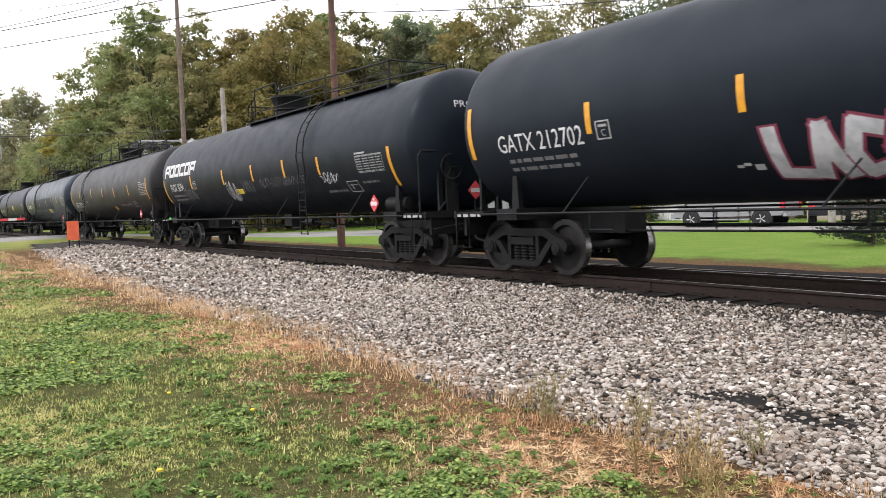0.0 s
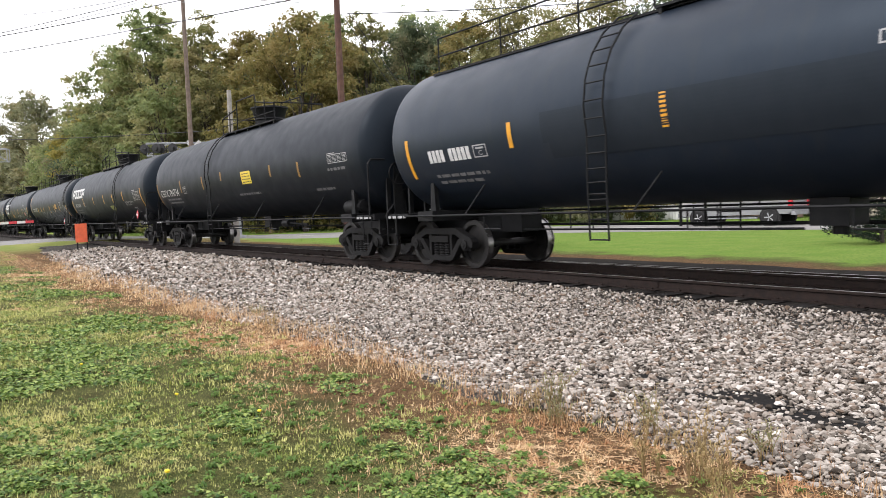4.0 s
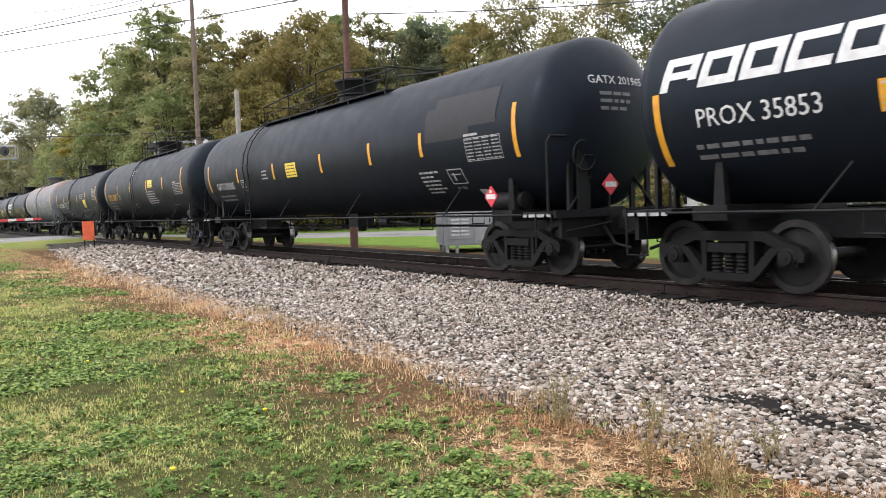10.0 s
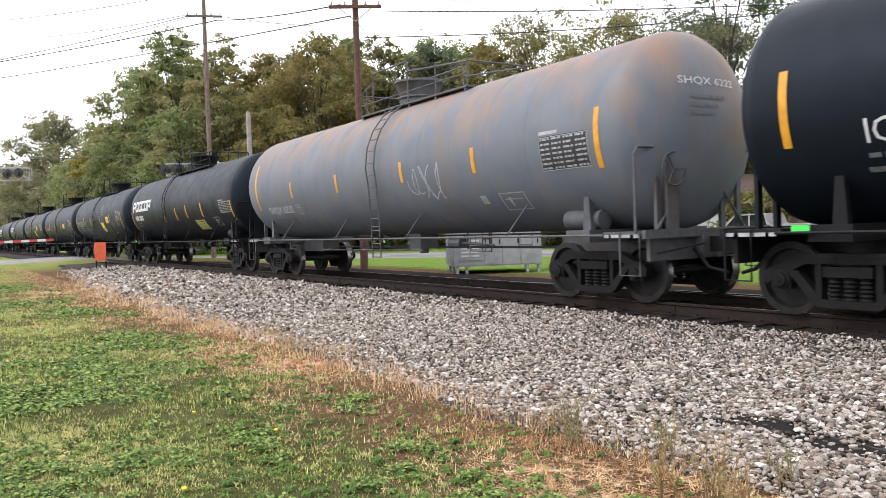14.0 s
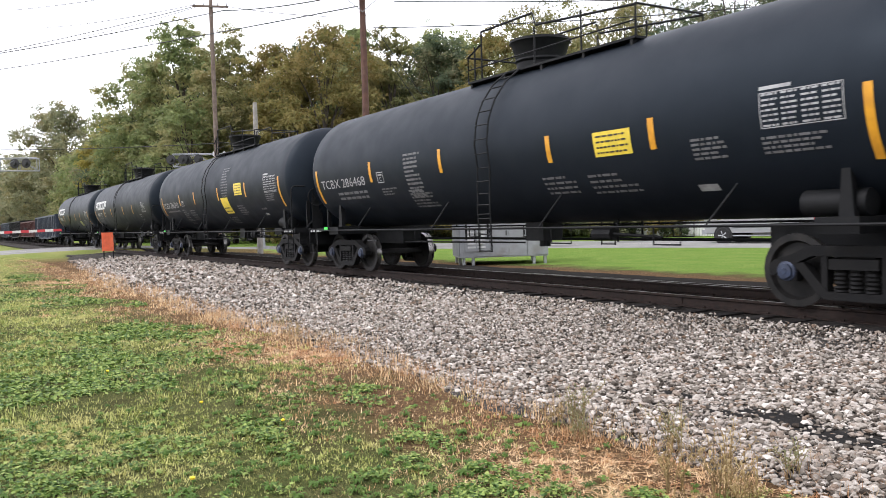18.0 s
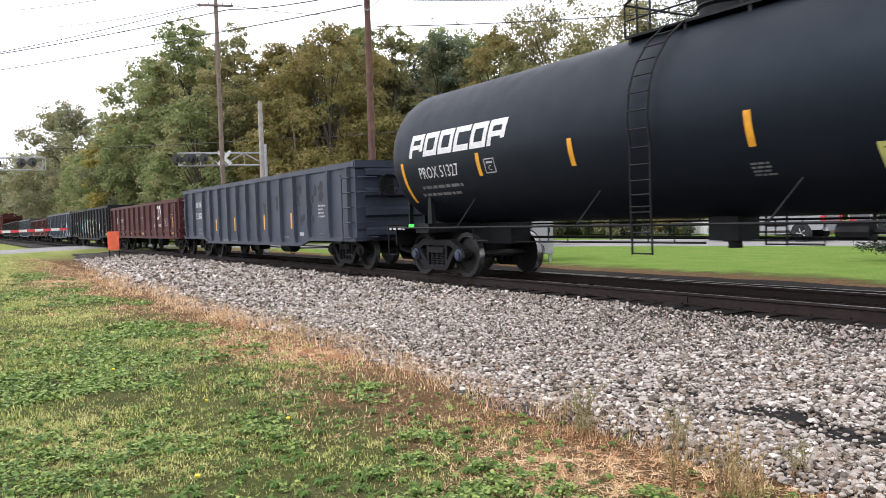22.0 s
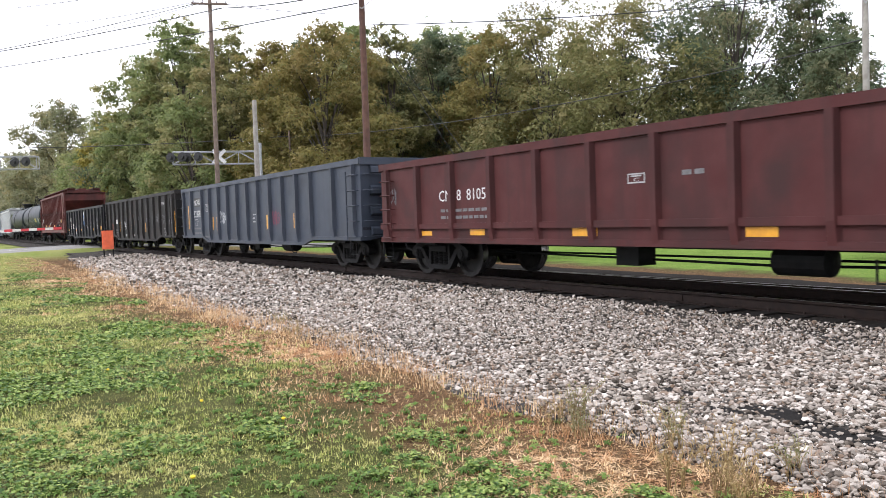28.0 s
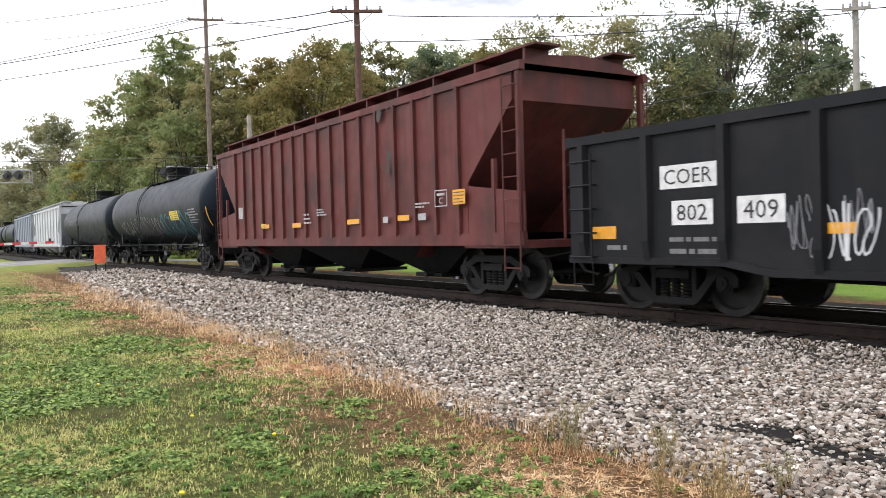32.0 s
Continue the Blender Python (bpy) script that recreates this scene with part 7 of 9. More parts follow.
mk(23, "S", 14.78, 0.88, 0.44, 0.11)
mk(23, "S", 12.67, 0.9, 0.47, 0.12)
mk(23, "S", 9.64, 0.87, 0.46, 0.13)
mk(23, "S", 6.41, 0.87, 0.57, 0.14)
mk(23, "S", 3.52, 0.88, 0.48, 0.12)
mk(23, "S", 1.7, 0.87, 0.43, 0.1)
mk(23, "S", 1.5, 1.23, 0.11, 0.44)
mk(23, "b", 13.63, 0.9, 0.3, 0.07)
mk(23, "G", 0.32, 1.56, 0.38, 0.38, "thin")
mk(24, "S", 0.86, 1.09, 0.11, 0.95)
mk(24, "S", 4.17, 1.06, 0.11, 0.47)
mk(24, "X", 1.77, 1.98, 0.93, 0.35, "blackplate")
mk(24, "L", 1.79, 2.03, 0.86, 0.23, "white", 4)
mk(24, "L", 1.7, 1.56, 1.1, 0.26, "white", 6)
mk(24, "B", 3.31, 1.76, 0.27, 0.29)
mk(24, "o", 1.85, 1.22, 0.4, 0.26)
mk(24, "l", 1.69, 1.08, 1.11, 0.08)
mk(24, "l", 1.71, 0.89, 1.09, 0.07)
mk(24, "l", 3.16, 0.76, 0.61, 0.11)
mk(24, "G", 5.04, 1.31, 0.53, 0.4, "white")
mk(24, "S", 4.65, 1.02, 0.11, 0.5)
mk(24, "G", 5.45, 1.25, 0.67, 0.4, "white")
mk(24, "S", 6.84, 1.04, 0.11, 0.46)
mk(24, "S", 9.84, 1.05, 0.11, 0.45)
mk(24, "S", 12.05, 1.07, 0.11, 0.43)
mk(24, "G", 10.35, 1.15, 0.62, 0.49, "pink")
mk(24, "W", 8.6, 1.28, 0.34, 0.35, "", 3)
mk(24, "l", 5.85, 0.64, 1.01, 0.06)
mk(25, "S", 0.23, 0.93, 0.11, 0.96)
mk(25, "S", 3.97, 1.04, 0.11, 0.48)
mk(25, "S", 7.06, 1.02, 0.11, 0.5)
mk(25, "L", 2.38, 1.85, 0.33, 0.21, "white", 2)
mk(25, "L", 2.38, 1.46, 1.52, 0.25, "white", 6)
mk(25, "G", 1.11, 0.93, 1.51, 0.55, "orange")
mk(25, "G", 4.39, 1.11, 0.63, 0.81, "grey")
mk(25, "G", 5.27, 1.06, 0.77, 0.61, "white")
mk(25, "l", 2.7, 1.08, 1.05, 0.08)
mk(25, "l", 2.7, 0.94, 1.05, 0.07)
mk(25, "b", 3.52, 0.76, 0.29, 0.12)
mk(25, "b", 5.56, 0.76, 0.29, 0.12)
mk(25, "b", 7.62, 0.77, 0.26, 0.12)
mk(25, "W", 8.64, 0.81, 0.22, 0.19, "", 3)
mk(25, "R", 6.46, 1.27, 1.47, 0.88, "brown")
mk(25, "G", 8.41, 1.5, 0.64, 0.34, "grey")
mk(25, "S", 7.43, 0.98, 0.11, 0.47)
mk(25, "S", 10.38, 0.99, 0.11, 0.46)
mk(25, "S", 13.34, 0.98, 0.11, 0.47)
mk(25, "S", 16.1, 0.96, 0.11, 0.94)
mk(25, "W", 13.9, 2.23, 0.6, 0.15, "", 3)
mk(25, "B", 14.26, 0.83, 0.56, 0.32)
mk(25, "G", 10.7, 1.24, 0.71, 0.67, "grey")
mk(25, "G", 12.82, 1.33, 0.58, 0.55, "grey")
mk(25, "G", 13.84, 1.37, 0.72, 0.4, "grey")
mk(25, "G", 15.1, 1.31, 0.58, 0.28, "grey")
mk(25, "l", 15.19, 0.78, 0.88, 0.07)
mk(25, "b", 15.78, 1.27, 0.21, 0.19)
mk(26, "S", 0.5, 1.1, 0.49, 0.19)
mk(26, "S", 4.17, 1.13, 0.46, 0.13)
mk(26, "S", 6.95, 1.13, 0.42, 0.12)
mk(26, "S", 8.94, 1.13, 0.45, 0.13)
mk(26, "S", 11.77, 1.14, 0.47, 0.11)
mk(26, "S", 14.78, 1.17, 0.55, 0.22)
mk(26, "Q", 1.85, 1.79, 0.96, 0.33)
mk(26, "Q", 2.05, 1.28, 0.68, 0.34)
mk(26, "Q", 3.1, 1.28, 0.67, 0.35)
mk(26, "L", 1.93, 1.85, 0.8, 0.21, "black", 4)
mk(26, "L", 2.14, 1.34, 0.5, 0.22, "black", 3)
mk(26, "L", 3.19, 1.34, 0.49, 0.23, "black", 3)
mk(26, "l", 2, 1.05, 0.78, 0.06)
mk(26, "l", 2, 0.88, 0.8, 0.08)
mk(26, "l", 0.8, 0.93, 0.4, 0.09)
mk(26, "G", 4.14, 0.77, 0.71, 0.77, "white")
mk(26, "G", 5.04, 1.27, 0.58, 0.55, "thin")
mk(26, "G", 6.84, 0.79, 0.61, 1.06, "thin")
mk(26, "Z", 7.81, 1.47, 0.65, 0.98)
mk(26, "G", 7.8, 0.86, 0.6, 0.42, "thin")
mk(26, "G", 8.82, 1.21, 0.68, 0.59, "white")
mk(26, "G", 9.78, 1.05, 0.6, 0.51, "white")
mk(26, "G", 10.64, 1.13, 0.71, 0.7, "thin")
mk(26, "G", 11.74, 1.49, 0.51, 0.36, "thin")
mk(26, "G", 13.45, 1.66, 0.68, 0.31, "thin")
mk(26, "B", 13.48, 1.21, 0.63, 0.34)
mk(26, "W", 12.67, 1.22, 0.36, 0.15, "", 3)
mk(26, "G", 12.7, 0.84, 0.29, 0.27, "grey")
mk(26, "G", 14.56, 0.83, 0.53, 0.19, "white")
mk(26, "G", 3.8, 0.82, 0.35, 0.81, "thin")
mk(26, "G", 4.48, 0.96, 0.37, 0.69, "thin")
mk(27, "b", 2.3, 1.9, 0.39, 0.37)
mk(27, "W", 7.6, 1.61, 0.63, 0.34, "", 2)
mk(27, "W", 8.46, 1.8, 0.69, 0.21, "", 3)
mk(27, "K", 4.35, 1.56, 0.38, 0.12)
mk(27, "S", 4.44, 1.54, 0.57, 0.12)
mk(27, "S", 6.79, 1.52, 0.6, 0.13)
mk(27, "S", 10.22, 1.53, 0.65, 0.12)
mk(27, "S", 12.69, 1.55, 0.48, 0.12)
mk(27, "W", 13.43, 1.8, 0.59, 0.14, "", 2)
mk(27, "B", 14.19, 1.79, 0.45, 0.34)
mk(27, "K", 14.84, 1.81, 0.42, 0.29, "orange")
mk(27, "b", 12.03, 1.52, 0.23, 0.14)
mk(27, "b", 13.53, 1.54, 0.31, 0.14)
mk(27, "R", 11.92, 2.35, 0.56, 1.78, "brown")
mk(28, "G", 2.13, -1.38, 8.62, 1.13, "white")
mk(28, "G", 10.08, -1.49, 5.18, 1.29, "tealthin")
mk(28, "K", 12.26, -0.55, 1.32, 0.39)
mk(28, "W", 15.08, -0.76, 1.36, 0.66, "", 4)
mk(28, "S", 17.52, -0.94, 0.11, 0.78)
mk(29, "W", 2.35, -0.15, 2.67, 0.42, "", 2)
mk(29, "G", 7.64, -1.45, 7.72, 1.27, "thin")
mk(2, "S", 3.33, -0.51, 0.11, 0.47)
mk(2, "S", 6.62, -0.5, 0.11, 0.48)
mk(2, "S", 9.12, -0.5, 0.11, 0.48)
mk(2, "S", 11.4, -0.5, 0.11, 0.48)
mk(2, "G", 2.38, -0.95, 1.2, 0.5, "grey")
mk(2, "G", 6.8, -1.15, 0.75, 0.72, "white")
mk(2, "K", 7.5, -0.87, 0.56, 0.17)
mk(2, "G", 8.1, -0.9, 0.95, 0.5, "thin")
mk(2, "G", 9.6, -0.75, 3.1, 0.3, "thin")
mk(3, "S", 11.1, -0.45, 0.11, 0.45)
mk(3, "S", 13.9, -0.45, 0.11, 0.47)
mk(3, "S", 17.05, -0.72, 0.11, 0.91)
mk(3, "T", 15.9, -0.5, 1.1, 0.6)
mk(3, "K", 10.0, -1.15, 0.55, 0.2, "orange")
mk(3, "t", 11.7, -0.95, 1.75, 0.14, "LIQUEFIED PETROLEUM GAS")
for made in BUILT:
    made[1].build(made[4] or made[0])

# ---- trees and bushes ----
def leaf_cloud(rng, lobes, count, size, sub=22, fill=0.30):
    """Leaf sprays on the outer, upper side of many rounded clumps that sit round the lobes of a crown."""
    vol = np.array([l[3] * l[4] * l[5] for l in lobes]) ** 0.6
    k = rng.choice(len(lobes), len(lobes) * sub, p=vol / vol.sum())
    L = np.array(lobes)[k]
    mid = np.array(lobes)[:, :3].mean(0)
    out = L[:, :3] - mid
    out /= np.linalg.norm(out, axis=1)[:, None] + 1e-6
    d = rng.normal(size=(len(k), 3)) + out * 0.7 + np.array([0, 0, 0.3])
    d /= np.linalg.norm(d, axis=1)[:, None]
    tips = L[:, :3] + d * L[:, 3:6] * rng.uniform(0.15, 1.12, (len(k), 1))
    rad = L[:, 3:4] * rng.uniform(0.16, 0.36, (len(k), 1))
    share = rad[:, 0] ** 2
    pick = rng.choice(len(k), count, p=share / share.sum())
    e = rng.normal(size=(count, 3)) + d[pick] * 0.55 + np.array([0, 0, 0.35])
    e /= np.linalg.norm(e, axis=1)[:, None]
    deep = np.where(rng.random((count, 1)) < fill, rng.uniform(0.1, 0.8, (count, 1)), rng.uniform(0.70, 1.30, (count, 1)))
    c = tips[pick] + e * rad[pick] * deep * np.array([1.15, 1.15, 0.72])
    n = e * 0.75 + rng.normal(size=(count, 3)) * 0.42 + np.array([0, 0, 0.40])
    n /= np.linalg.norm(n, axis=1)[:, None]
    u = np.cross(n, rng.normal(size=(count, 3)))
    u /= np.linalg.norm(u, axis=1)[:, None] + 1e-9
    w = np.cross(n, u)
    s = size * rng.uniform(0.5, 1.3, (count, 1))
    a = s * rng.uniform(0.45, 0.75, (count, 1))
    p = np.stack([c - u * s - w * a * 0.4, c + w * a * 1.3, c + u * s - n * s * 0.25], 1)
    return p.reshape(-1, 3), np.arange(count * 3).reshape(-1, 3), tips


def tree(x, y, height, width, leaf, seed, label, count=5200, size=0.30, base=0.22, spread=1.0, name="tree", group="trees along the road"):
    rng = np.random.default_rng(seed)
    t = thing(name, label, "tree", pose(x, y, 0), group)
    r0 = 0.012 * height + 0.06
    bm = bmesh.new()
    lean = rng.uniform(-0.03, 0.03, 2) * height
    trunk = [(lean[0] * k * k, lean[1] * k * k, -0.1 + height * 0.8 * k) for k in (0, 0.15, 0.4, 0.7, 1.0)]
    bm_tube(bm, trunk, r0, 8, r1=r0 * 0.18)
    lobes = []
    hw = width / 2
    n = 18 + int(height * 0.9)
    for i in range(n):
        k = base + (1 - base) * (i + 0.5) / n
        prof = math.sin(math.pi * min(1, (k - base) / (1 - base) * 0.80 + 0.16)) ** 0.7
        a = i * 2.4 + rng.uniform(-0.5, 0.5)
        rad = hw * prof * rng.uniform(0.30, 0.84) * spread
        cx, cy, cz = rad * math.cos(a), rad * math.sin(a), height * (k * 0.94)
        s = hw * rng.uniform(0.30, 0.46) * (0.6 + 0.4 * prof)
        lobes.append((cx, cy, cz, s, s, s * rng.uniform(0.65, 1.0)))
        foot = max(0.1, k * 0.60 - 0.05)
        bm_tube(bm, [(lean[0] * k * k * 0.4, lean[1] * k * k * 0.4, height * foot), (cx * 0.45, cy * 0.45, height * foot + (cz - height * foot) * 0.62), (cx, cy, cz + s * 0.2)], r0 * 0.36, 5, r1=r0 * 0.07)
    lobes.append((lean[0], lean[1], height * 0.93, hw * 0.30, hw * 0.30, height * 0.10))
    v, f, tips = leaf_cloud(rng, lobes, count, size)
    for c in tips[::14]:
        l = min(lobes, key=lambda q: (q[0] - c[0]) ** 2 + (q[1] - c[1]) ** 2 + (q[2] - c[2]) ** 2)
        bm_tube(bm, [(l[0] * 0.8, l[1] * 0.8, l[2] - l[5] * 0.5), tuple(c)], r0 * 0.09, 4, r1=r0 * 0.03)
    part("trunk", bm, M["bark"], t, "grey-brown trunk and limbs")
    placed("crown", tri_mesh("crown", v, f, M[leaf]), t, "ragged crown of small leaves")
    return t


def bush(x, y, height, width, leaf, seed, count=1500, size=0.22, name="bush", label="dense green bush beside the road", group="undergrowth under the trees"):
    rng = np.random.default_rng(seed)
    t = thing(name, label, "bush", pose(x, y, 0), group)
    lobes = [(rng.uniform(-0.35, 0.35) * width, rng.uniform(-0.3, 0.3) * width, height * rng.uniform(0.3, 0.6), width * 0.3, width * 0.3, height * 0.36) for _ in range(6)]
    v, f, _ = leaf_cloud(rng, lobes, count, size)
    placed("foliage", tri_mesh("foliage", v, f, M[leaf]), t)
    bm = bmesh.new()
    for l in lobes[:4]:
        bm_tube(bm, [(0, 0, -0.05), (l[0] * 0.7, l[1] * 0.7, l[2])], 0.05, 5, r1=0.02)
    part("stem", bm, M["bark"], t)
    return t


TREES = [
    # x, y, height, width, leaves, base, leaf size
    (-330, -36, 17, 34, "leafd", 0.10, 0.9), (-300, 10.5, 18, 30, "leafa", 0.08, 0.9), (-190, 17.7, 17.5, 18, "leafd", 0.06, 0.6),
    (-212, 7.6, 17.5, 13, "leafe", 0.08, 0.55), (-156, 9.2, 21.5, 13, "leafe", 0.10, 0.50), (-104, 7.5, 13.6, 5.0, "leafy", 0.06, 0.30), (-119, 10.5, 16, 9, "leafa", 0.04, 0.40),
    (-96, 10.6, 19.2, 10.0, "leafa", 0.10, 0.38), (-87, 12.2, 21.5, 8.5, "leafa", 0.2, 0.36), (-76, 14.0, 18.5, 8.0, "leafc", 0.18, 0.33),
    (-74, 9.5, 12.0, 7.5, "leafa", 0.03, 0.33), (-66, 15.5, 15.8, 7.5, "leafb", 0.10, 0.30), (-60, 16.5, 16, 9.0, "leafb", 0.05, 0.30),
    (-66, 22.5, 17.6, 6.5, "leafa", 0.10, 0.30), (-63, 24.5, 17, 6.0, "leafc", 0.06, 0.30), (-76, 40, 21, 9.0, "leafa", 0.12, 0.36),
    (-57, 31, 16.4, 7.5, "leafb", 0.10, 0.30), (-52, 33.5, 17.4, 11.0, "leafc", 0.10, 0.28), (-46, 35.5, 16.4, 12.0, "leafc", 0.12, 0.28),
    (-42, 44, 20.3, 11.5, "leafd", 0.08, 0.30), (-36.5, 46.5, 17.2, 5.2, "leafd", 0.5, 0.26, 0.5), (-29.4, 39.2, 11.5, 5.6, "leafd", 0.2, 0.26), (-27.0, 44, 9.5, 8.5, "leafd", 0.10, 0.30), (-21, 46, 9.5, 8.5, "leafd", 0.12, 0.30),
    (-14, 47, 15.0, 10, "leafa", 0.15, 0.33), (-3, 48, 16.0, 11, "leafc", 0.15, 0.33), (9, 47, 15.0, 10, "leafd", 0.15, 0.35),
    (-58, 42, 16.5, 9, "leafa", 0.05, 0.34), (-64, 30, 17.2, 9, "leafd", 0.03, 0.34), (-74, 21, 17.5, 10, "leafd", 0.03, 0.36), (-68, 38, 18.5, 10, "leafa", 0.03, 0.36), (-70, 33, 19.5, 9.0, "leafa", 0.05, 0.36), (-82, 30, 21, 10, "leafd", 0.05, 0.38), (-95, 16, 19, 10, "leafd", 0.05, 0.4), (-178, 11.5, 14.5, 15, "leafe", 0.04, 0.5), (-47, 50, 17.5, 10, "leafd", 0.05, 0.34),
    (-72, 27, 15.0, 9.0, "leafd", 0.03, 0.36), (-60, 37, 14.5, 9.0, "leafd", 0.02, 0.36), (-88, 22, 17, 11, "leafd", 0.03, 0.4), (-102, 12, 15, 12, "leafd", 0.03, 0.42),
    (-142, 12, 13, 12, "leafa", 0.03, 0.45),
]


def build_trees():
    words = {"leafa": "mid green", "leafb": "olive brown autumn", "leafc": "yellow-green", "leafd": "dark green", "leafe": "pale sage green", "leafy": "bright yellow"}
    for i, (x, y, h, w, leaf, base, size, thin) in enumerate([(*q, 1.0)[:8] for q in TREES]):
        tree(x, y, h * 1.08, w * 1.36, leaf, 100 + i, f"{words[leaf]} leafy tree beyond the railway", int(np.clip(w * h * 260 * (0.33 / size) ** 1.6 * thin, 7000, 40000)), size * 0.56, base)
    rng = random.Random(9)
    for i in range(26):
        u = i / 25
        x, y = -100 + 78 * u + rng.uniform(-2, 2), 12 + 26 * u + rng.uniform(-2, 2)
        bush(x, y, rng.uniform(2.6, 5.0), rng.uniform(4, 6.5), rng.choice(("leafd", "leafa", "leafd", "leafb")), 300 + i, 4200, 0.17)
    for i in range(7):
        bush(-150 - i * 24, 9.5 + rng.uniform(0, 3), rng.uniform(5, 8), rng.uniform(8, 11), "leafa" if i % 2 else "leafd", 340 + i, 4500, 0.32)


build_trees()

# ---- loose stones, grass and weeds near the lens ----
ICO_V = np.array([(0, 0, 1)] + [(0.894 * math.cos(a * 1.2566), 0.894 * math.sin(a * 1.2566), 0.447) for a in range(5)] + [(0.894 * math.cos(a * 1.2566 + 0.6283), 0.894 * math.sin(a * 1.2566 + 0.6283), -0.447) for a in range(5)] + [(0, 0, -1)])
ICO_F = np.array([(0, 1 + a, 1 + (a + 1) % 5) for a in range(5)] + [(1 + a, 6 + a, 1 + (a + 1) % 5) for a in range(5)] + [(6 + a, 6 + (a + 1) % 5, 1 + (a + 1) % 5) for a in range(5)] + [(11, 6 + (a + 1) % 5, 6 + a) for a in range(5)])
OCT_V = np.array([(1, 0, 0), (0, 1, 0), (-1, 0, 0), (0, -1, 0), (0, 0, 1), (0, 0, -1)], float)
OCT_F = np.array([(a, (a + 1) % 4, 4) for a in range(4)] + [((a + 1) % 4, a, 5) for a in range(4)])


def spread(rng, n, r0, r1, power):
    """Points round the lawn's corner where the camera stands, thinning out with distance."""
    u = rng.random(n)
    r = r0 * (r1 / r0) ** u if power == 0 else r0 + (r1 - r0) * u
    a = np.radians(rng.uniform(20, 92, n))
    return -r * np.sin(a), -10.3 + r * np.cos(a), r


def rotations(rng, n, tilt):
    """Random turns: about z, after a tilt."""
    a, b = rng.uniform(0, 6.283, n), rng.normal(0, tilt, n)
    ca, sa, cb, sb = np.cos(a), np.sin(a), np.cos(b), np.sin(b)
    m = np.zeros((n, 3, 3))
    m[:, 0, 0], m[:, 0, 1], m[:, 0, 2] = ca, -sa * cb, sa * sb
    m[:, 1, 0], m[:, 1, 1], m[:, 1, 2] = sa, ca * cb, -ca * sb
    m[:, 2, 1], m[:, 2, 2] = sb, cb
    return m


def stone_material(name, tones, blotched=False):
    m = bpy.data.materials.new(name)
    m.use_nodes = True
    n, l = m.node_tree.nodes, m.node_tree.links
    b = n["Principled BSDF"]
    b.inputs["Roughness"].default_value, b.inputs["Specular IOR Level"].default_value = 0.95, 0.08
    r = n.new("ShaderNodeValToRGB")
    e = r.color_ramp.elements
    e[0].position, e[0].color = 0.0, (*tones[0], 1)
    e[1].position, e[1].color = 1.0, (*tones[-1], 1)
    for i, t in enumerate(tones[1:-1]):
        e.new((i + 1) / (len(tones) - 1)).color = (*t, 1)
    l.new(n.new("ShaderNodeNewGeometry").outputs["Random Per Island"], r.inputs[0])
    t = n.new("ShaderNodeTexNoise")
    t.inputs["Scale"].default_value, t.inputs["Detail"].default_value = 45, 6
    x = n.new("ShaderNodeMix")
    x.data_type, x.blend_type = "RGBA", "MULTIPLY"
    x.inputs[0].default_value = 0.55
    co = n.new("ShaderNodeTexCoord")
    l.new(co.outputs["Object"], t.inputs["Vector"])
    l.new(r.outputs[0], x.inputs[6])
    l.new(t.outputs["Fac"], x.inputs[7])
    g = n.new("ShaderNodeHueSaturation")
    g.inputs["Value"].default_value = 1.28
    l.new(x.outputs[2], g.inputs["Color"])
    l.new(g.outputs[0], b.inputs["Base Color"])
    if blotched:
        # stones turn darker and browner towards +x, in blotches
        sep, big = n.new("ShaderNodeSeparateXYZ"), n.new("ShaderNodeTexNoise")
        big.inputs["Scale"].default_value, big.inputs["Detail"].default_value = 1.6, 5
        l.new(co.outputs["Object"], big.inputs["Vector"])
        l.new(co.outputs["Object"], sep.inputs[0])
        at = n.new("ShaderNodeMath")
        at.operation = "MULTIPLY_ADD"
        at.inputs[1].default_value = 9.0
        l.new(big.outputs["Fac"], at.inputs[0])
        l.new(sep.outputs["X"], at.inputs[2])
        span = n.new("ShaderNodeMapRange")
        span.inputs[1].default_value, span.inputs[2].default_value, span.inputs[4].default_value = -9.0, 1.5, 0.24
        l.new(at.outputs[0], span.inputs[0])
        browned = n.new("ShaderNodeMix")
        browned.data_type = "RGBA"
        browned.inputs[7].default_value = (0.07, 0.055, 0.042, 1)
        l.new(span.outputs[0], browned.inputs[0])
        l.new(g.outputs[0], browned.inputs[6])
        l.new(browned.outputs[2], b.inputs["Base Color"])
    bp = n.new("ShaderNodeBump")
    bp.inputs["Strength"].default_value, bp.inputs["Distance"].default_value = 0.5, 0.01
    l.new(t.outputs["Fac"], bp.inputs["Height"])
    l.new(bp.outputs[0], b.inputs["Normal"])
    return m


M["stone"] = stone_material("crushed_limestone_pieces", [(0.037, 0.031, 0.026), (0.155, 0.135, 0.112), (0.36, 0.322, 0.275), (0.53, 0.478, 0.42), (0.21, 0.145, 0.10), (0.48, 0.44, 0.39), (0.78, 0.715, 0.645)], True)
M["darkstone"] = stone_material("dark_crumbled_asphalt", [(0.010, 0.010, 0.010), (0.018, 0.017, 0.016), (0.028, 0.026, 0.025)])
# patches of old dark asphalt that show through the stones: x, y, radius along x and y
DARK = ((-3.74, -5.0, 0.36, 0.17), (-3.1, -5.12, 0.46, 0.19), (-4.05, -5.2, 0.22, 0.07), (-4.73, -5.0, 0.24, 0.07), (-5.12, -5.28, 0.16, 0.06), (-6.61, -5.18, 0.22, 0.08), (-2.7, -4.7, 0.4, 0.12))


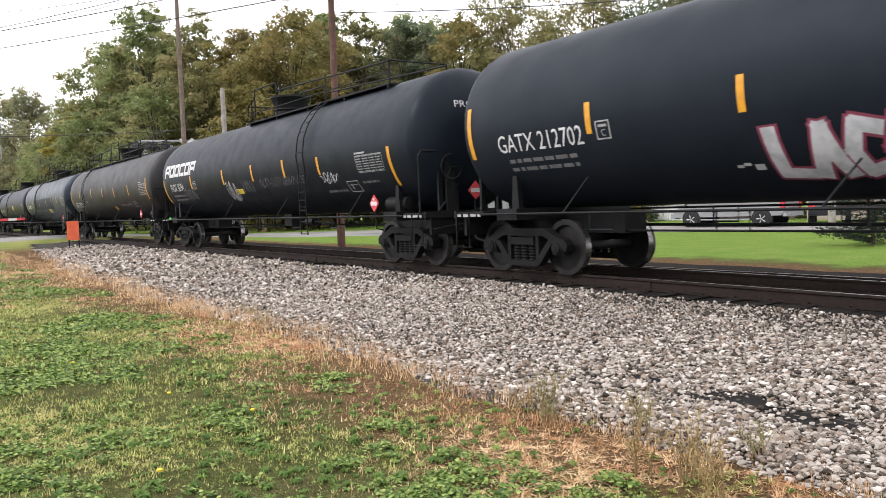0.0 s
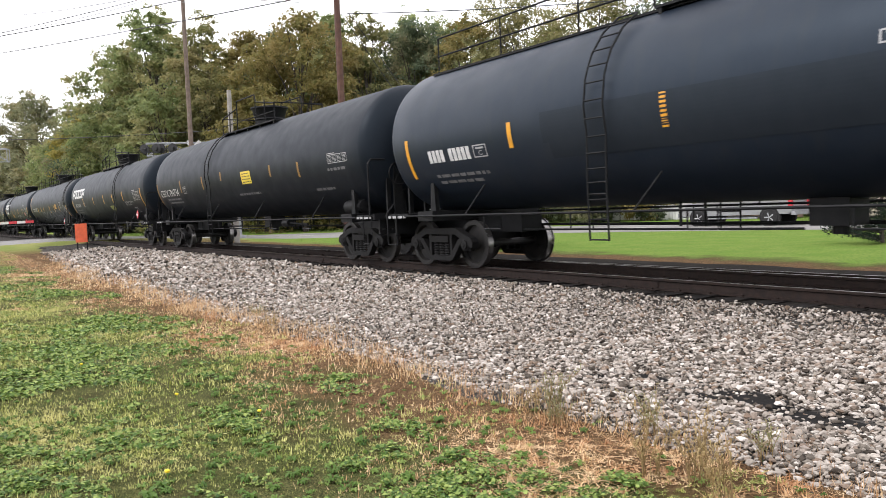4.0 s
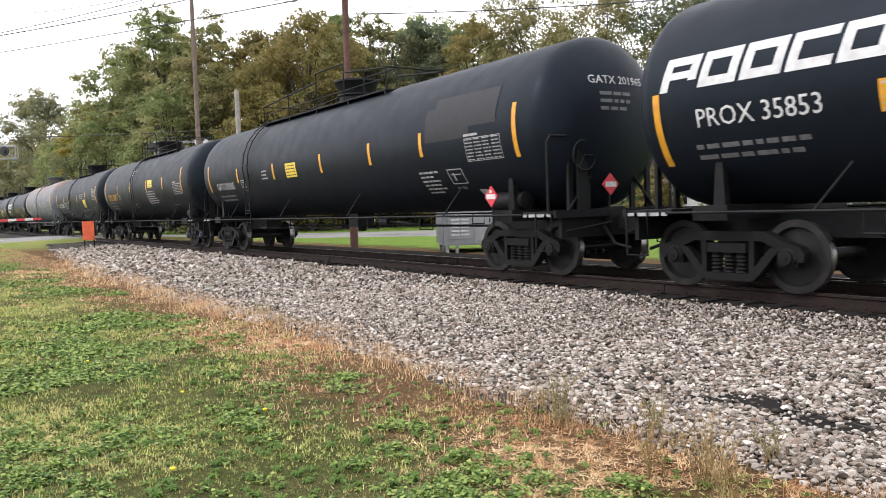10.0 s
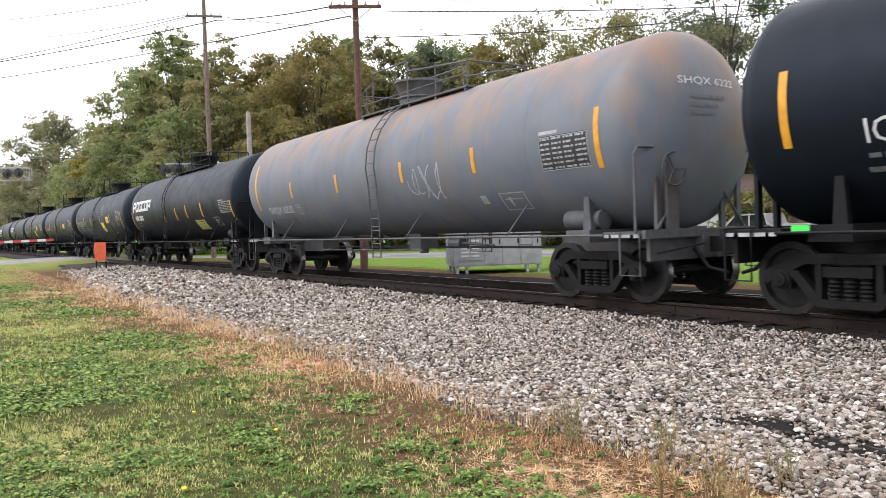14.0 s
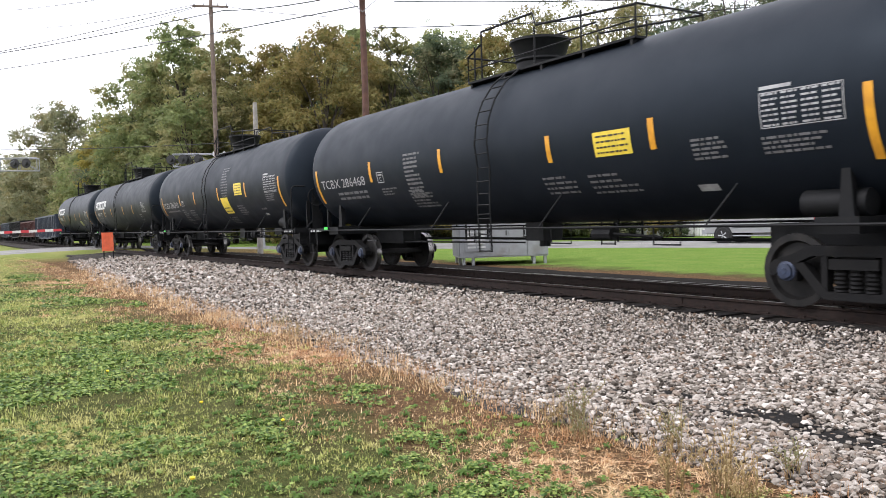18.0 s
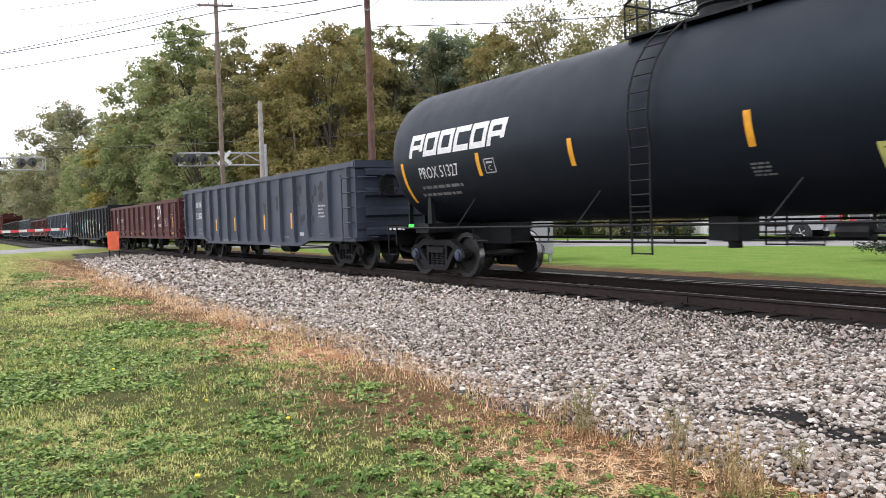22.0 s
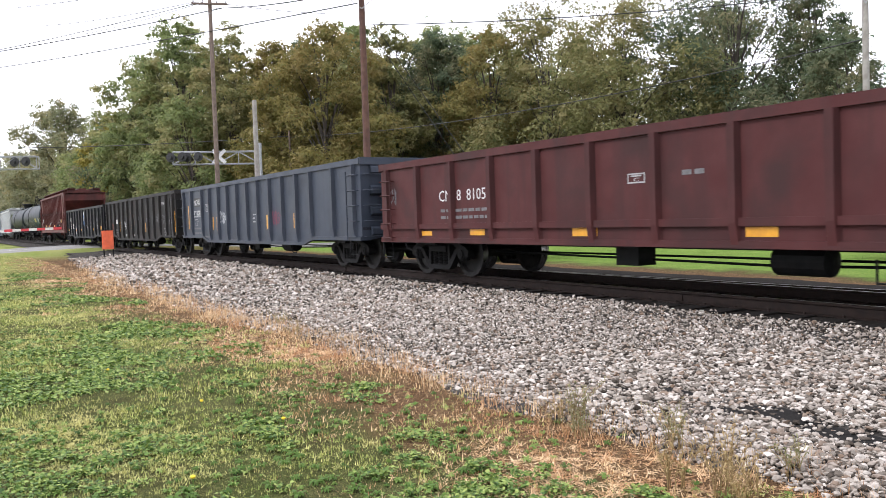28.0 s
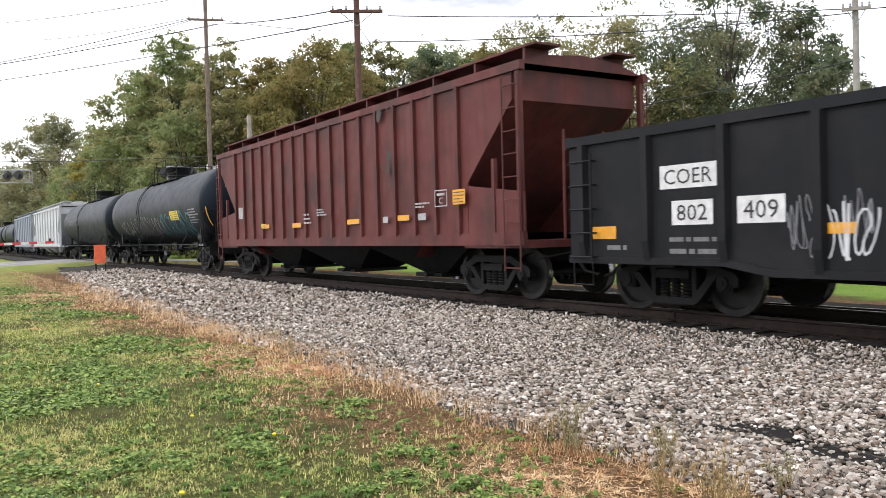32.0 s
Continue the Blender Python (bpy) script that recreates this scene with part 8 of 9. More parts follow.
def build_stones():
    rng = np.random.default_rng(5)
    for name, count, r0, r1, V, F in (("gravel", 88000, 4.2, 9.0, ICO_V, ICO_F), ("mid_gravel", 112000, 8.8, 15.2, OCT_V, OCT_F), ("far_gravel", 250000, 15, 46, OCT_V, OCT_F)):
        x, y, r = spread(rng, count, r0, r1, 1)
        near = (y > -6.9) & (y < -1.30)
        x, y, r = x[near], y[near], r[near]
        edge = np.array([bed_edge(float(a)) for a in x])
        ok = (y > -6.15 + edge + rng.normal(0, 0.10, len(x))) & (y < -1.30) & (x > -46)
        gap = (y > -2.1) & (rng.random(len(x)) < 0.35)
        dark = np.zeros(len(x), bool)
        for cx, cy, rx, ry in DARK:
            dark |= ((x - cx) / rx) ** 2 + ((y - cy) / ry) ** 2 < 1 + rng.normal(0, 0.25, len(x))
        ok &= ~gap & ~(dark & (rng.random(len(x)) < 0.86))
        x, y, r = x[ok], y[ok], r[ok]
        z = np.array([bed_z(float(a), float(b)) for a, b in zip(x, y)])
        size = np.minimum(np.exp(rng.normal(math.log(0.0145), 0.40, len(x))), 0.031) * np.clip(r / 11, 1, 2.4)
        k = len(x)
        shape = V[None] * rng.uniform(0.55, 1.4, (k, len(V), 1)) * np.stack([rng.uniform(0.9, 1.4, k), rng.uniform(0.75, 1.05, k), rng.uniform(0.45, 0.8, k)], 1)[:, None, :]
        pts = np.einsum("nij,nvj->nvi", rotations(rng, k, 0.4 if len(V) > 6 else 1.6), shape) * size[:, None, None]
        pts += np.stack([x, y, z + size * rng.uniform(-0.1, 1.2, k)], 1)[:, None, :]
        f = (F[None] + (np.arange(k) * len(V))[:, None, None]).reshape(-1, 3)
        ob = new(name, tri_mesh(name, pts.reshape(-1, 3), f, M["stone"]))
        ob.data.polygons.foreach_set("use_smooth", np.zeros(len(f), bool))
        tagged(ob, "loose angular pieces of pale crushed limestone", "gravel", kind="stuff")
    for cx, cy, rx, ry in DARK:
        bm = bmesh.new()
        ring = [bm.verts.new((cx + rx * math.cos(a) * (1 + 0.5 * noise.noise((cx, cy, a * 1.7))), cy + ry * math.sin(a) * (1 + 0.5 * noise.noise((cy, cx, a * 1.9))), bed_z(cx, cy) + 0.004)) for a in np.linspace(0, 6.1, 30)]
        c = bm.verts.new((cx, cy, bed_z(cx, cy) + 0.016))
        for a, b in zip(ring, ring[1:] + ring[:1]):
            bm.faces.new((a, b, c))
        ob = new("asphalt_patch", to_mesh("asphalt_patch", bm, M["darkstone"]))
        tagged(ob, "crumbling dark asphalt patch among pale stones", "asphalt patch", "asphalt patches in the gravel")


def blades(rng, x, y, z, length, width, lean, mat, name, label, cat):
    """Narrow grass blades, each leaning its own way."""
    k = len(x)
    a = rng.uniform(0, 6.283, k)
    d = np.stack([np.cos(a), np.sin(a), np.zeros(k)], 1)
    s = np.stack([-np.sin(a), np.cos(a), np.zeros(k)], 1) * width[:, None]
    p = np.stack([x, y, z], 1)
    up = np.array([0, 0, 1.0])
    l1 = (lean * rng.uniform(0.1, 1.0, k))[:, None]
    tip = p + (d * l1 + up * np.maximum(0.15, 1.05 - 0.7 * l1)) * length[:, None]
    v = np.stack([p - s, p + s, tip], 1).reshape(-1, 3)
    f = np.arange(k * 3).reshape(-1, 3)
    ob = new(name, tri_mesh(name, v, f, M[mat]))
    tagged(ob, label, cat, kind="stuff")


def rough_noise(x, y, s, off):
    """Smooth noise on a lattice, about -0.6 to 0.6."""
    X, Y = np.asarray(x) * s + off * 17.3, np.asarray(y) * s - off * 9.1
    i, j = np.floor(X), np.floor(Y)
    u, v = X - i, Y - j
    u, v = u * u * (3 - 2 * u), v * v * (3 - 2 * v)

    def knot(a, b):
        return np.modf(np.abs(np.sin(a * 12.9898 + b * 78.233) * 43758.5453))[0]

    top = knot(i, j) * (1 - u) + knot(i + 1, j) * u
    low = knot(i, j + 1) * (1 - u) + knot(i + 1, j + 1) * u
    return (top * (1 - v) + low * v - 0.5) * 1.3


def on_lawn(rng, n, r0, r1):
    """Points on the lawn before the stone bed, thinning out with distance."""
    r = r0 * (r1 / r0) ** rng.random(n)
    y = -10.9 + 5.1 * rng.random(n)
    x = -np.sqrt(np.maximum(r * r - (y + 10.3) ** 2, 1.0))
    return x, y, np.hypot(x, y + 10.3)


def build_grass():
    rng = np.random.default_rng(11)
    # blades stand in tufts
    cx, cy, cr = on_lawn(rng, 46000, 2.6, 60)
    i = rng.integers(0, len(cx), 520000)
    wide = 0.018 * np.clip(cr[i] / 6, 0.7, 5)
    x, y = cx[i] + rng.normal(0, 1, len(i)) * wide, cy[i] + rng.normal(0, 1, len(i)) * wide
    r = np.hypot(x, y + 10.3)
    tall = rng.uniform(0.35, 1.7, len(cx))[i]
    edge = np.array([bed_edge(float(a)) for a in x])
    dryness = (y - edge * 0.8 + 0.7 * np.clip((-x - 14) / 14, 0, 1) + 7.42 + 0.35 * np.clip((6.0 + x) / 3, 0, 1)) / 0.7 + 2.2 * rough_noise(x, y, 0.9, 2.0) + 1.6 * rough_noise(x, y, 2.6, 5.0) + 1.0 * rough_noise(x, y, 6.0, 7.0)
    bare = rough_noise(x, y, 1.7, 9.0) > 0.22
    ok = (y < -5.95 + edge + rng.normal(0, 0.18, len(x))) & ~(bare & (rng.random(len(x)) < 0.30))
    green = ok & (dryness + rng.normal(0, 0.35, len(x)) < 0.0)
    dry = ok & ~green
    scale = np.clip(r / 6, 0.8, 4) ** 0.65
    high = np.minimum(scale, 1.25)
    g = green
    blades(rng, x[g], y[g], np.zeros(g.sum()) - 0.01, (0.034 + 0.022 * rough_noise(x[g], y[g], 2.3, 3.0)) * high[g] * tall[g] * rng.uniform(0.5, 1.4, g.sum()), 0.0050 * scale[g] * rng.uniform(0.5, 1.5, g.sum()), np.full(g.sum(), 1.4), "blade", "grass", "short green lawn grass with yellowish tips", "grass")
    g = dry
    blades(rng, x[g], y[g], np.zeros(g.sum()) - 0.01, 0.038 * high[g] * tall[g] * rng.uniform(0.4, 1.6, g.sum()), 0.0046 * scale[g] * rng.uniform(0.5, 1.6, g.sum()), np.full(g.sum(), 2.4), "dry", "dry_grass", "dry tan and rust-brown grass beside the gravel", "dry grass")
    # clover and other small leaves, in patches close to the soil
    cx, cy, cr = on_lawn(rng, 7200, 2.6, 34)
    keep = rough_noise(cx, cy, 0.75, 12.0) + 0.7 * rough_noise(cx, cy, 2.4, 13.0) > rng.uniform(-0.45, 0.55, len(cx)) + 0.5 * np.clip((cr - 7) / 8, 0, 1)
    cx, cy, cr = cx[keep], cy[keep], cr[keep]
    i = rng.integers(0, len(cx), 105000)
    px, py = cx[i] + rng.normal(0, 0.045, len(i)) * np.clip(cr[i] / 6, 0.8, 3), cy[i] + rng.normal(0, 0.045, len(i)) * np.clip(cr[i] / 6, 0.8, 3)
    keep = py < -7.15 + 0.9 * rough_noise(px, py, 1.1, 15.0)
    px, py, pr = px[keep], py[keep], cr[i][keep]
    k = len(px)
    size = rng.uniform(0.008, 0.019, k) * np.clip(pr / 6, 0.8, 3) ** 0.7
    turn = rotations(rng, k, 0.5)
    disc = np.array([(-1, 0, 0), (-0.3, -0.85, 0.12), (0.8, -0.6, 0.1), (1, 0.2, -0.1), (0.2, 0.95, 0.12)])
    pts = np.einsum("nij,vj->nvi", turn, disc) * size[:, None, None] + np.stack([px, py, rng.uniform(0.012, 0.045, k)], 1)[:, None, :]
    fan = (np.arange(k) * 5)[:, None, None] + np.array([(0, 1, 2), (0, 2, 3), (0, 3, 4)])[None]
    ob = new("clover", tri_mesh("clover", pts.reshape(-1, 3), fan.reshape(-1, 3), M["clover"]))
    tagged(ob, "low green clover leaves in patches over the lawn", "clover", kind="stuff")
    # thin dry tufts out on the stones' edge
    k = 9000
    cx, cy, cr = spread(rng, 420, 4.5, 40, 0)
    cy = -6.05 + np.array([bed_edge(float(a)) for a in cx]) + rng.normal(0, 0.20, len(cx))
    i = rng.integers(0, len(cx), k)
    rr = np.hypot(cx[i], cy[i] + 10.3)
    sc = np.clip(rr / 6, 0.8, 4) ** 0.6
    blades(rng, cx[i] + rng.normal(0, 0.07, k) * sc, cy[i] + rng.normal(0, 0.07, k) * sc, np.zeros(k), 0.13 * sc * rng.uniform(0.4, 1.3, k), 0.0026 * sc, np.full(k, 0.8), "dry", "dry_grass", "loose dry grass tufts on the gravel's edge", "dry grass")


def weed_leaf(bm, base, direction, length, width, droop, root=0.25):
    d = Vector(direction).normalized()
    s = d.cross(Vector((0, 0, 1))).normalized() * width
    p = [Vector(base) + d * length * t + Vector((0, 0, length * (0.55 * math.sin(t * 2.6) - droop * t * t))) for t in (0, 0.35, 0.72, 1.0)]
    w = (root, 0.85, 1.0, 0.0)
    rows = [(bm.verts.new(q - s * k), bm.verts.new(q + s * k)) for q, k in zip(p[:3], w)]
    t = bm.verts.new(p[3])
    for a, b in zip(rows, rows[1:]):
        bm.faces.new((a[0], a[1], b[1], b[0]))
    bm.faces.new((rows[-1][0], rows[-1][1], t))


def rosette_mesh(seed):
    rng = random.Random(seed)
    bm = bmesh.new()
    for i in range(15):
        a = i * 2.4 + rng.uniform(-0.3, 0.3)
        weed_leaf(bm, (0, 0, 0), (math.cos(a), math.sin(a), rng.uniform(0.0, 0.35)), rng.uniform(0.03, 0.085), rng.uniform(0.007, 0.014), rng.uniform(0.15, 0.5), 0.0)
    bmesh.ops.remove_doubles(bm, verts=bm.verts[:], dist=0.0005)
    return to_mesh("leaves", bm, M["weed"])


def build_weeds():
    rng = random.Random(21)
    meshes = [rosette_mesh(s) for s in range(5)]
    spots = [(-5.75, -7.2), (-6.0, -7.35), (-5.5, -7.1), (-4.9, -7.15), (-4.6, -7.3), (-4.25, -7.35), (-6.3, -7.7), (-5.0, -8.0)]
    while len(spots) < 240:
        r, a = rng.uniform(4.6, 13), radians(rng.uniform(50, 88))
        x, y = -r * math.sin(a), -10.3 + r * math.cos(a)
        if y < -6.9:
            c = noise.noise((x * 0.7, y * 0.7, 4))
            if c > rng.uniform(-0.4, 0.4):
                spots.append((x, y))
    for i, (x, y) in enumerate(spots):
        ob = new("weed", meshes[i % 5])
        ob.matrix_basis = pose(x, y, 0.005, 0, 0, rng.uniform(0, 360)) @ Matrix.Scale(rng.uniform(0.4, 0.95), 4)
        tagged(ob, "low broad-leaved green weed in the lawn", "weed", "weeds in the lawn")
    # the smaller ones past counting
    nr = np.random.default_rng(8)
    x, y, r = spread(nr, 5200, 4.0, 26, 0)
    keep = (y < -6.5 + nr.normal(0, 0.25, len(x))) & (rough_noise(x, y, 0.8, 4.0) + 0.6 * rough_noise(x, y, 2.5, 6.0) > nr.uniform(-0.45, 0.35, len(x)))
    vs, fs, o = [], [], 0
    base = []
    for me in meshes:
        v = np.empty(len(me.vertices) * 3, np.float32)
        me.vertices.foreach_get("co", v)
        me.calc_loop_triangles()
        f = np.empty(len(me.loop_triangles) * 3, np.int32)
        me.loop_triangles.foreach_get("vertices", f)
        base.append((v.reshape(-1, 3), f.reshape(-1, 3)))
    for j, (a, b) in enumerate(zip(x[keep], y[keep])):
        v, f = base[j % 5]
        g, sc = nr.uniform(0, 6.283), nr.uniform(0.25, 0.7)
        c, s = math.cos(g) * sc, math.sin(g) * sc
        vs.append(np.stack([v[:, 0] * c - v[:, 1] * s + a, v[:, 0] * s + v[:, 1] * c + b, v[:, 2] * sc], 1))
        fs.append(f + o)
        o += len(v)
    ob = new("small_weeds", tri_mesh("small_weeds", np.concatenate(vs), np.concatenate(fs), M["weed"]))
    tagged(ob, "small broad-leaved green weeds all over the lawn", "weeds", kind="stuff")
    # tall dry weeds at the gravel's edge
    for x, y, h, n, seed in ((-4.56, -6.29, 0.34, 26, 1), (-2.98, -6.61, 0.40, 30, 2), (-3.68, -6.22, 0.34, 22, 3), (-4.75, -6.35, 0.22, 12, 4), (-2.95, -6.02, 0.20, 14, 5), (-10.57, -6.18, 0.28, 14, 6), (-11.9, -5.88, 0.28, 14, 7), (-3.2, -6.75, 0.30, 20, 8), (-4.35, -6.45, 0.22, 14, 9), (-2.7, -6.75, 0.34, 20, 10)):
        rr = random.Random(seed)
        t = thing("tall_weed", "tall dry weed with seed heads beside the gravel", "weed", pose(x, y, 0), "tall weeds at the gravel's edge")
        bm, bl = bmesh.new(), bmesh.new()
        for _ in range(n):
            a, l = rr.uniform(0, 6.28), h * rr.uniform(0.5, 1.1)
            lean = rr.uniform(0.05, 0.8)
            q = [Vector((0.05 * math.cos(a * 3), 0.05 * math.sin(a * 3), -0.02))]
            for k in (0.35, 0.7, 1.0):
                q.append(Vector((math.cos(a) * lean * l * k * k + q[0].x, math.sin(a) * lean * l * k * k + q[0].y, l * k)))
            bm_tube(bm, q, 0.0028, 4, r1=0.0012)
            for k in range(9):
                p = q[1].lerp(q[3], k / 8)
                weed_leaf(bl, p, (rr.uniform(-1, 1), rr.uniform(-1, 1), rr.uniform(0, 1)), rr.uniform(0.012, 0.05), rr.uniform(0.002, 0.008), 0.4)
        part("stalk", bm, M["stalk"], t)["kind"] = "stuff"
        part("seed_head", bl, M["stalk"] if seed % 2 == 0 else M["weedgrey"], t)["kind"] = "stuff"
    for x, y in ((-5.05, -9.05), (-7.2, -8.4), (-6.1, -8.05), (-9.5, -8.8)):
        t = thing("dandelion", "small yellow dandelion flower in the grass", "flower", pose(x, y, 0), "dandelions in the lawn")
        bm = bmesh.new()
        bm_lathe(bm, [(0.05, 0.004), (0.055, 0.014), (0.065, 0.018), (0.072, 0.010), (0.074, 0)], 10, pose(0, 0, 0, 0, -90, 0))
        part("flower_head", bm, M["flower"], t)
        bm = bmesh.new()
        bm_tube(bm, [(0, 0, -0.01), (0, 0, 0.055)], 0.003, 5)
        part("stem", bm, M["weed"], t)


M["weedgrey"] = leaf_material("grey_green_weed_leaves", (0.16, 0.17, 0.08), (0.26, 0.25, 0.12), (0.36, 0.31, 0.17))
build_stones()
build_grass()
build_weeds()

# ---- poles, wires, signals, cabinets ----
def pole(name, x, y, h, r, mat, label, arm=None, cat="utility pole"):
    t = thing(name, label, cat, pose(x, y, 0))
    bm = bmesh.new()
    bm_tube(bm, [(0, 0, -0.2), (0, 0, h * 0.5), (0, 0, h)], r, 12, r1=r * 0.72)
    part("shaft", bm, M[mat], t, smooth=True)
    for z, ang, ln in arm or ():
        m = pose(0, 0, z, 0, 0, ang)
        bm = bmesh.new()
        bm_box(bm, -ln / 2, ln / 2, -r - 0.10, -r + 0.02, -0.06, 0.06, m)
        part("crossarm", bm, M[mat], t)
        bm = bmesh.new()
        for s in (-0.45, -0.2, 0.2, 0.45):
            bm_lathe(bm, [(0, 0.03), (0.05, 0.055), (0.10, 0.03), (0.14, 0.05), (0.17, 0.02)], 8, m @ pose(s * ln, -r - 0.04, 0.06, 0, -90, 0))
        part("insulator", bm, M["alu"], t, "row of grey insulators")
        bm = bmesh.new()
        for s in (-1, 1):
            bm_tube(bm, [m @ Vector((s * ln * 0.32, -r - 0.04, -0.03)), m @ Vector((0, -r + 0.01, -0.6))], 0.02, 5)
        part("brace", bm, M["alu"], t)
    return t


def wire(a, b, sag, label, r=0.012):
    bm = bmesh.new()
    a, b = Vector(a), Vector(b)
    bm_tube(bm, [a.lerp(b, k / 14) - Vector((0, 0, sag * 4 * (k / 14) * (1 - k / 14))) for k in range(15)], r, 4)
    ob = new("overhead_wire", to_mesh("overhead_wire", bm, M["wire"]))
    tagged(ob, label, "wire", "overhead wires")


P2, P1 = (-50.8, 4.9), (-30.6, 5.3)
pole("utility_pole", *P1, 12.0, 0.17, "brownwood", "tall brown timber utility pole behind the track", [(11.1, 62, 2.2)])
pole("utility_pole", *P2, 17.4, 0.165, "wood", "tall weathered timber utility pole with crossarms", [(15.5, 70, 2.2)])
pole("timber_post", -43.6, 5.0, 8.5, 0.17, "palepost", "short pale grey timber post behind the track", cat="post")
pole("utility_pole", -17.1, 19.6, 12.5, 0.14, "palepost", "grey weathered utility pole on the far lawn", [(9.7, 40, 1.0)])
pole("utility_pole", -60.0, 13.5, 9.0, 0.10, "wood", "thin weathered service pole under the trees")
DARK_WIRE = "thin dark overhead wire across the sky"


def wire_on(a, b, more, sag, r=0.028):
    """A wire from a towards b and as far again beyond it by more."""
    a, b = Vector(a), Vector(b)
    wire(a, a + (b - a) * more, sag, DARK_WIRE, r)


wire((-30.88, 4.74, 11.25), (-50.5, 5.6, 15.3), 0.15, "dark overhead cable between two poles", 0.03)
wire_on((-50.5, 5.6, 15.3), (-79.8, -4.56, 17.72), 1.7, 0.3, 0.035)
wire_on((-51.1, 3.9, 15.5), (-79.8, -4.5, 17.9), 1.7, 0.3)
wire_on((-30.6, 5.1, 10.75), (-79.8, -4.6, 16.24), 1.5, 0.25)
wire_on((-51.1, 3.9, 15.6), (-74.3, 1.3, 19.5), 1.6, 0.2, 0.022)
wire_on((-50.9, 4.4, 15.6), (-74.0, 2.8, 18.9), 1.6, 0.2, 0.022)
wire_on((-50.8, 4.9, 17.2), (-74.4, -0.2, 21.0), 1.6, 0.2, 0.022)
wire_on((-50.5, 5.6, 15.6), (-41.6, 7.0, 13.2), 1.3, 0.1, 0.018)
wire((-29.96, 6.48, 10.96), (-17.1, 19.6, 9.75), 0.15, DARK_WIRE, 0.02)
wire((-30.4, 5.6, 9.85), (-17.1, 19.6, 9.6), 0.25, DARK_WIRE, 0.02)
wire((-17.1, 19.6, 9.7), (8, 40, 10.5), 0.4, DARK_WIRE, 0.02)
wire((-60, 13.5, 8.3), (-17.1, 19.6, 7.8), 0.75, "thin pale service cable before the trees", 0.022)
wire_on((-60, 13.5, 8.4), (-89.8, -4.15, 10.3), 1.5, 0.5, 0.03)
for dx in (0.0, 0.5):
    wire((-30.5, 5.4, 10.4 - dx), (-27.4 - dx * 2, 11.6, 0), 0.0, "taut guy wire of the brown pole", 0.014)


def cantilever(x, y, arm_to, label):
    """A crossing signal: mast, truss arm with flashing-light pairs and a crossbuck."""
    t = thing("crossing_signal", label, "railway signal", pose(x, y, 0), "signals at the level crossing")
    a, b = Vector((0, 0, 0)), Vector((arm_to[0] - x, arm_to[1] - y, 0))
    d = b.normalized()
    bm = bmesh.new()
    bm_tube(bm, [(0, 0, 0), (0, 0, 6.9)], 0.13, 12)
    bm_box(bm, -0.3, 0.3, -0.3, 0.3, 0, 0.25)
    part("mast", bm, M["alu"], t, "grey galvanised mast")
    bm = bmesh.new()
    s = Vector((-d.y, d.x, 0)) * 0.3
    n = max(3, int(b.length / 1.1))
    for o in (-1, 1):
        for z in (5.55, 6.35):
            bm_tube(bm, [s * o + Vector((0, 0, z)), s * o + b + Vector((0, 0, z))], 0.04, 6)
        for i in range(n + 1):
            p = s * o + b * (i / n)
            bm_tube(bm, [p + Vector((0, 0, 5.55)), p + Vector((0, 0, 6.35))], 0.028, 5)
            if i < n:
                p2 = s * o + b * ((i + 1) / n)
                bm_tube(bm, [p + Vector((0, 0, 6.35 if i % 2 else 5.55)), p2 + Vector((0, 0, 5.55 if i % 2 else 6.35))], 0.02, 5)
    part("truss_arm", bm, M["alu"], t, "pale lattice arm over the road")
    face = Vector((0.80, -0.60, 0))
    side = Vector((0.60, 0.80, 0))
    for k, (u, kind) in enumerate(((0.93, "lamp"), (0.75, "lamp"), (0.45, "cross"))):
        c = b * u + Vector((0, 0, 6.0)) + face * 0.45
        rot = Matrix((( *side, ), (*face,), (0, 0, 1))).transposed().to_4x4()
        m = Matrix.Translation(c) @ rot
        bm = bmesh.new()
        if kind == "cross":
            for ang in (45, -45):
                bm_box(bm, -0.6, 0.6, -0.015 + ang * 0.0002, 0.015 + ang * 0.0002, -0.11, 0.11, m @ pose(0, 0, 0, 0, ang, 0))
            part("crossbuck", bm, M["white"], t, "white crossed warning boards")
        else:
            for o in (-0.38, 0.38):
                bm_lathe(bm, [(-0.03, 0.30), (0.0, 0.30), (0.005, 0.12), (0.16, 0.13), (0.16, 0.11)], 20, m @ pose(o, 0, 0, 0, 0, 90))
                bm_box(bm, o - 0.1, o + 0.1, -0.18, -0.03, -0.1, 0.1, m)
            bm_box(bm, -0.5, 0.5, -0.1, -0.05, -0.03, 0.03, m)
            part("flasher", bm, M["blackplate"], t, "pair of round black flashing-light units")
    return t


cantilever(-51.2, 7.9, (-52.9, 2.7), "grey cantilever crossing signal with unlit lamps")
cantilever(-61.0, -15.5, (-57.2, -4.7), "grey cantilever crossing signal with unlit lamps")


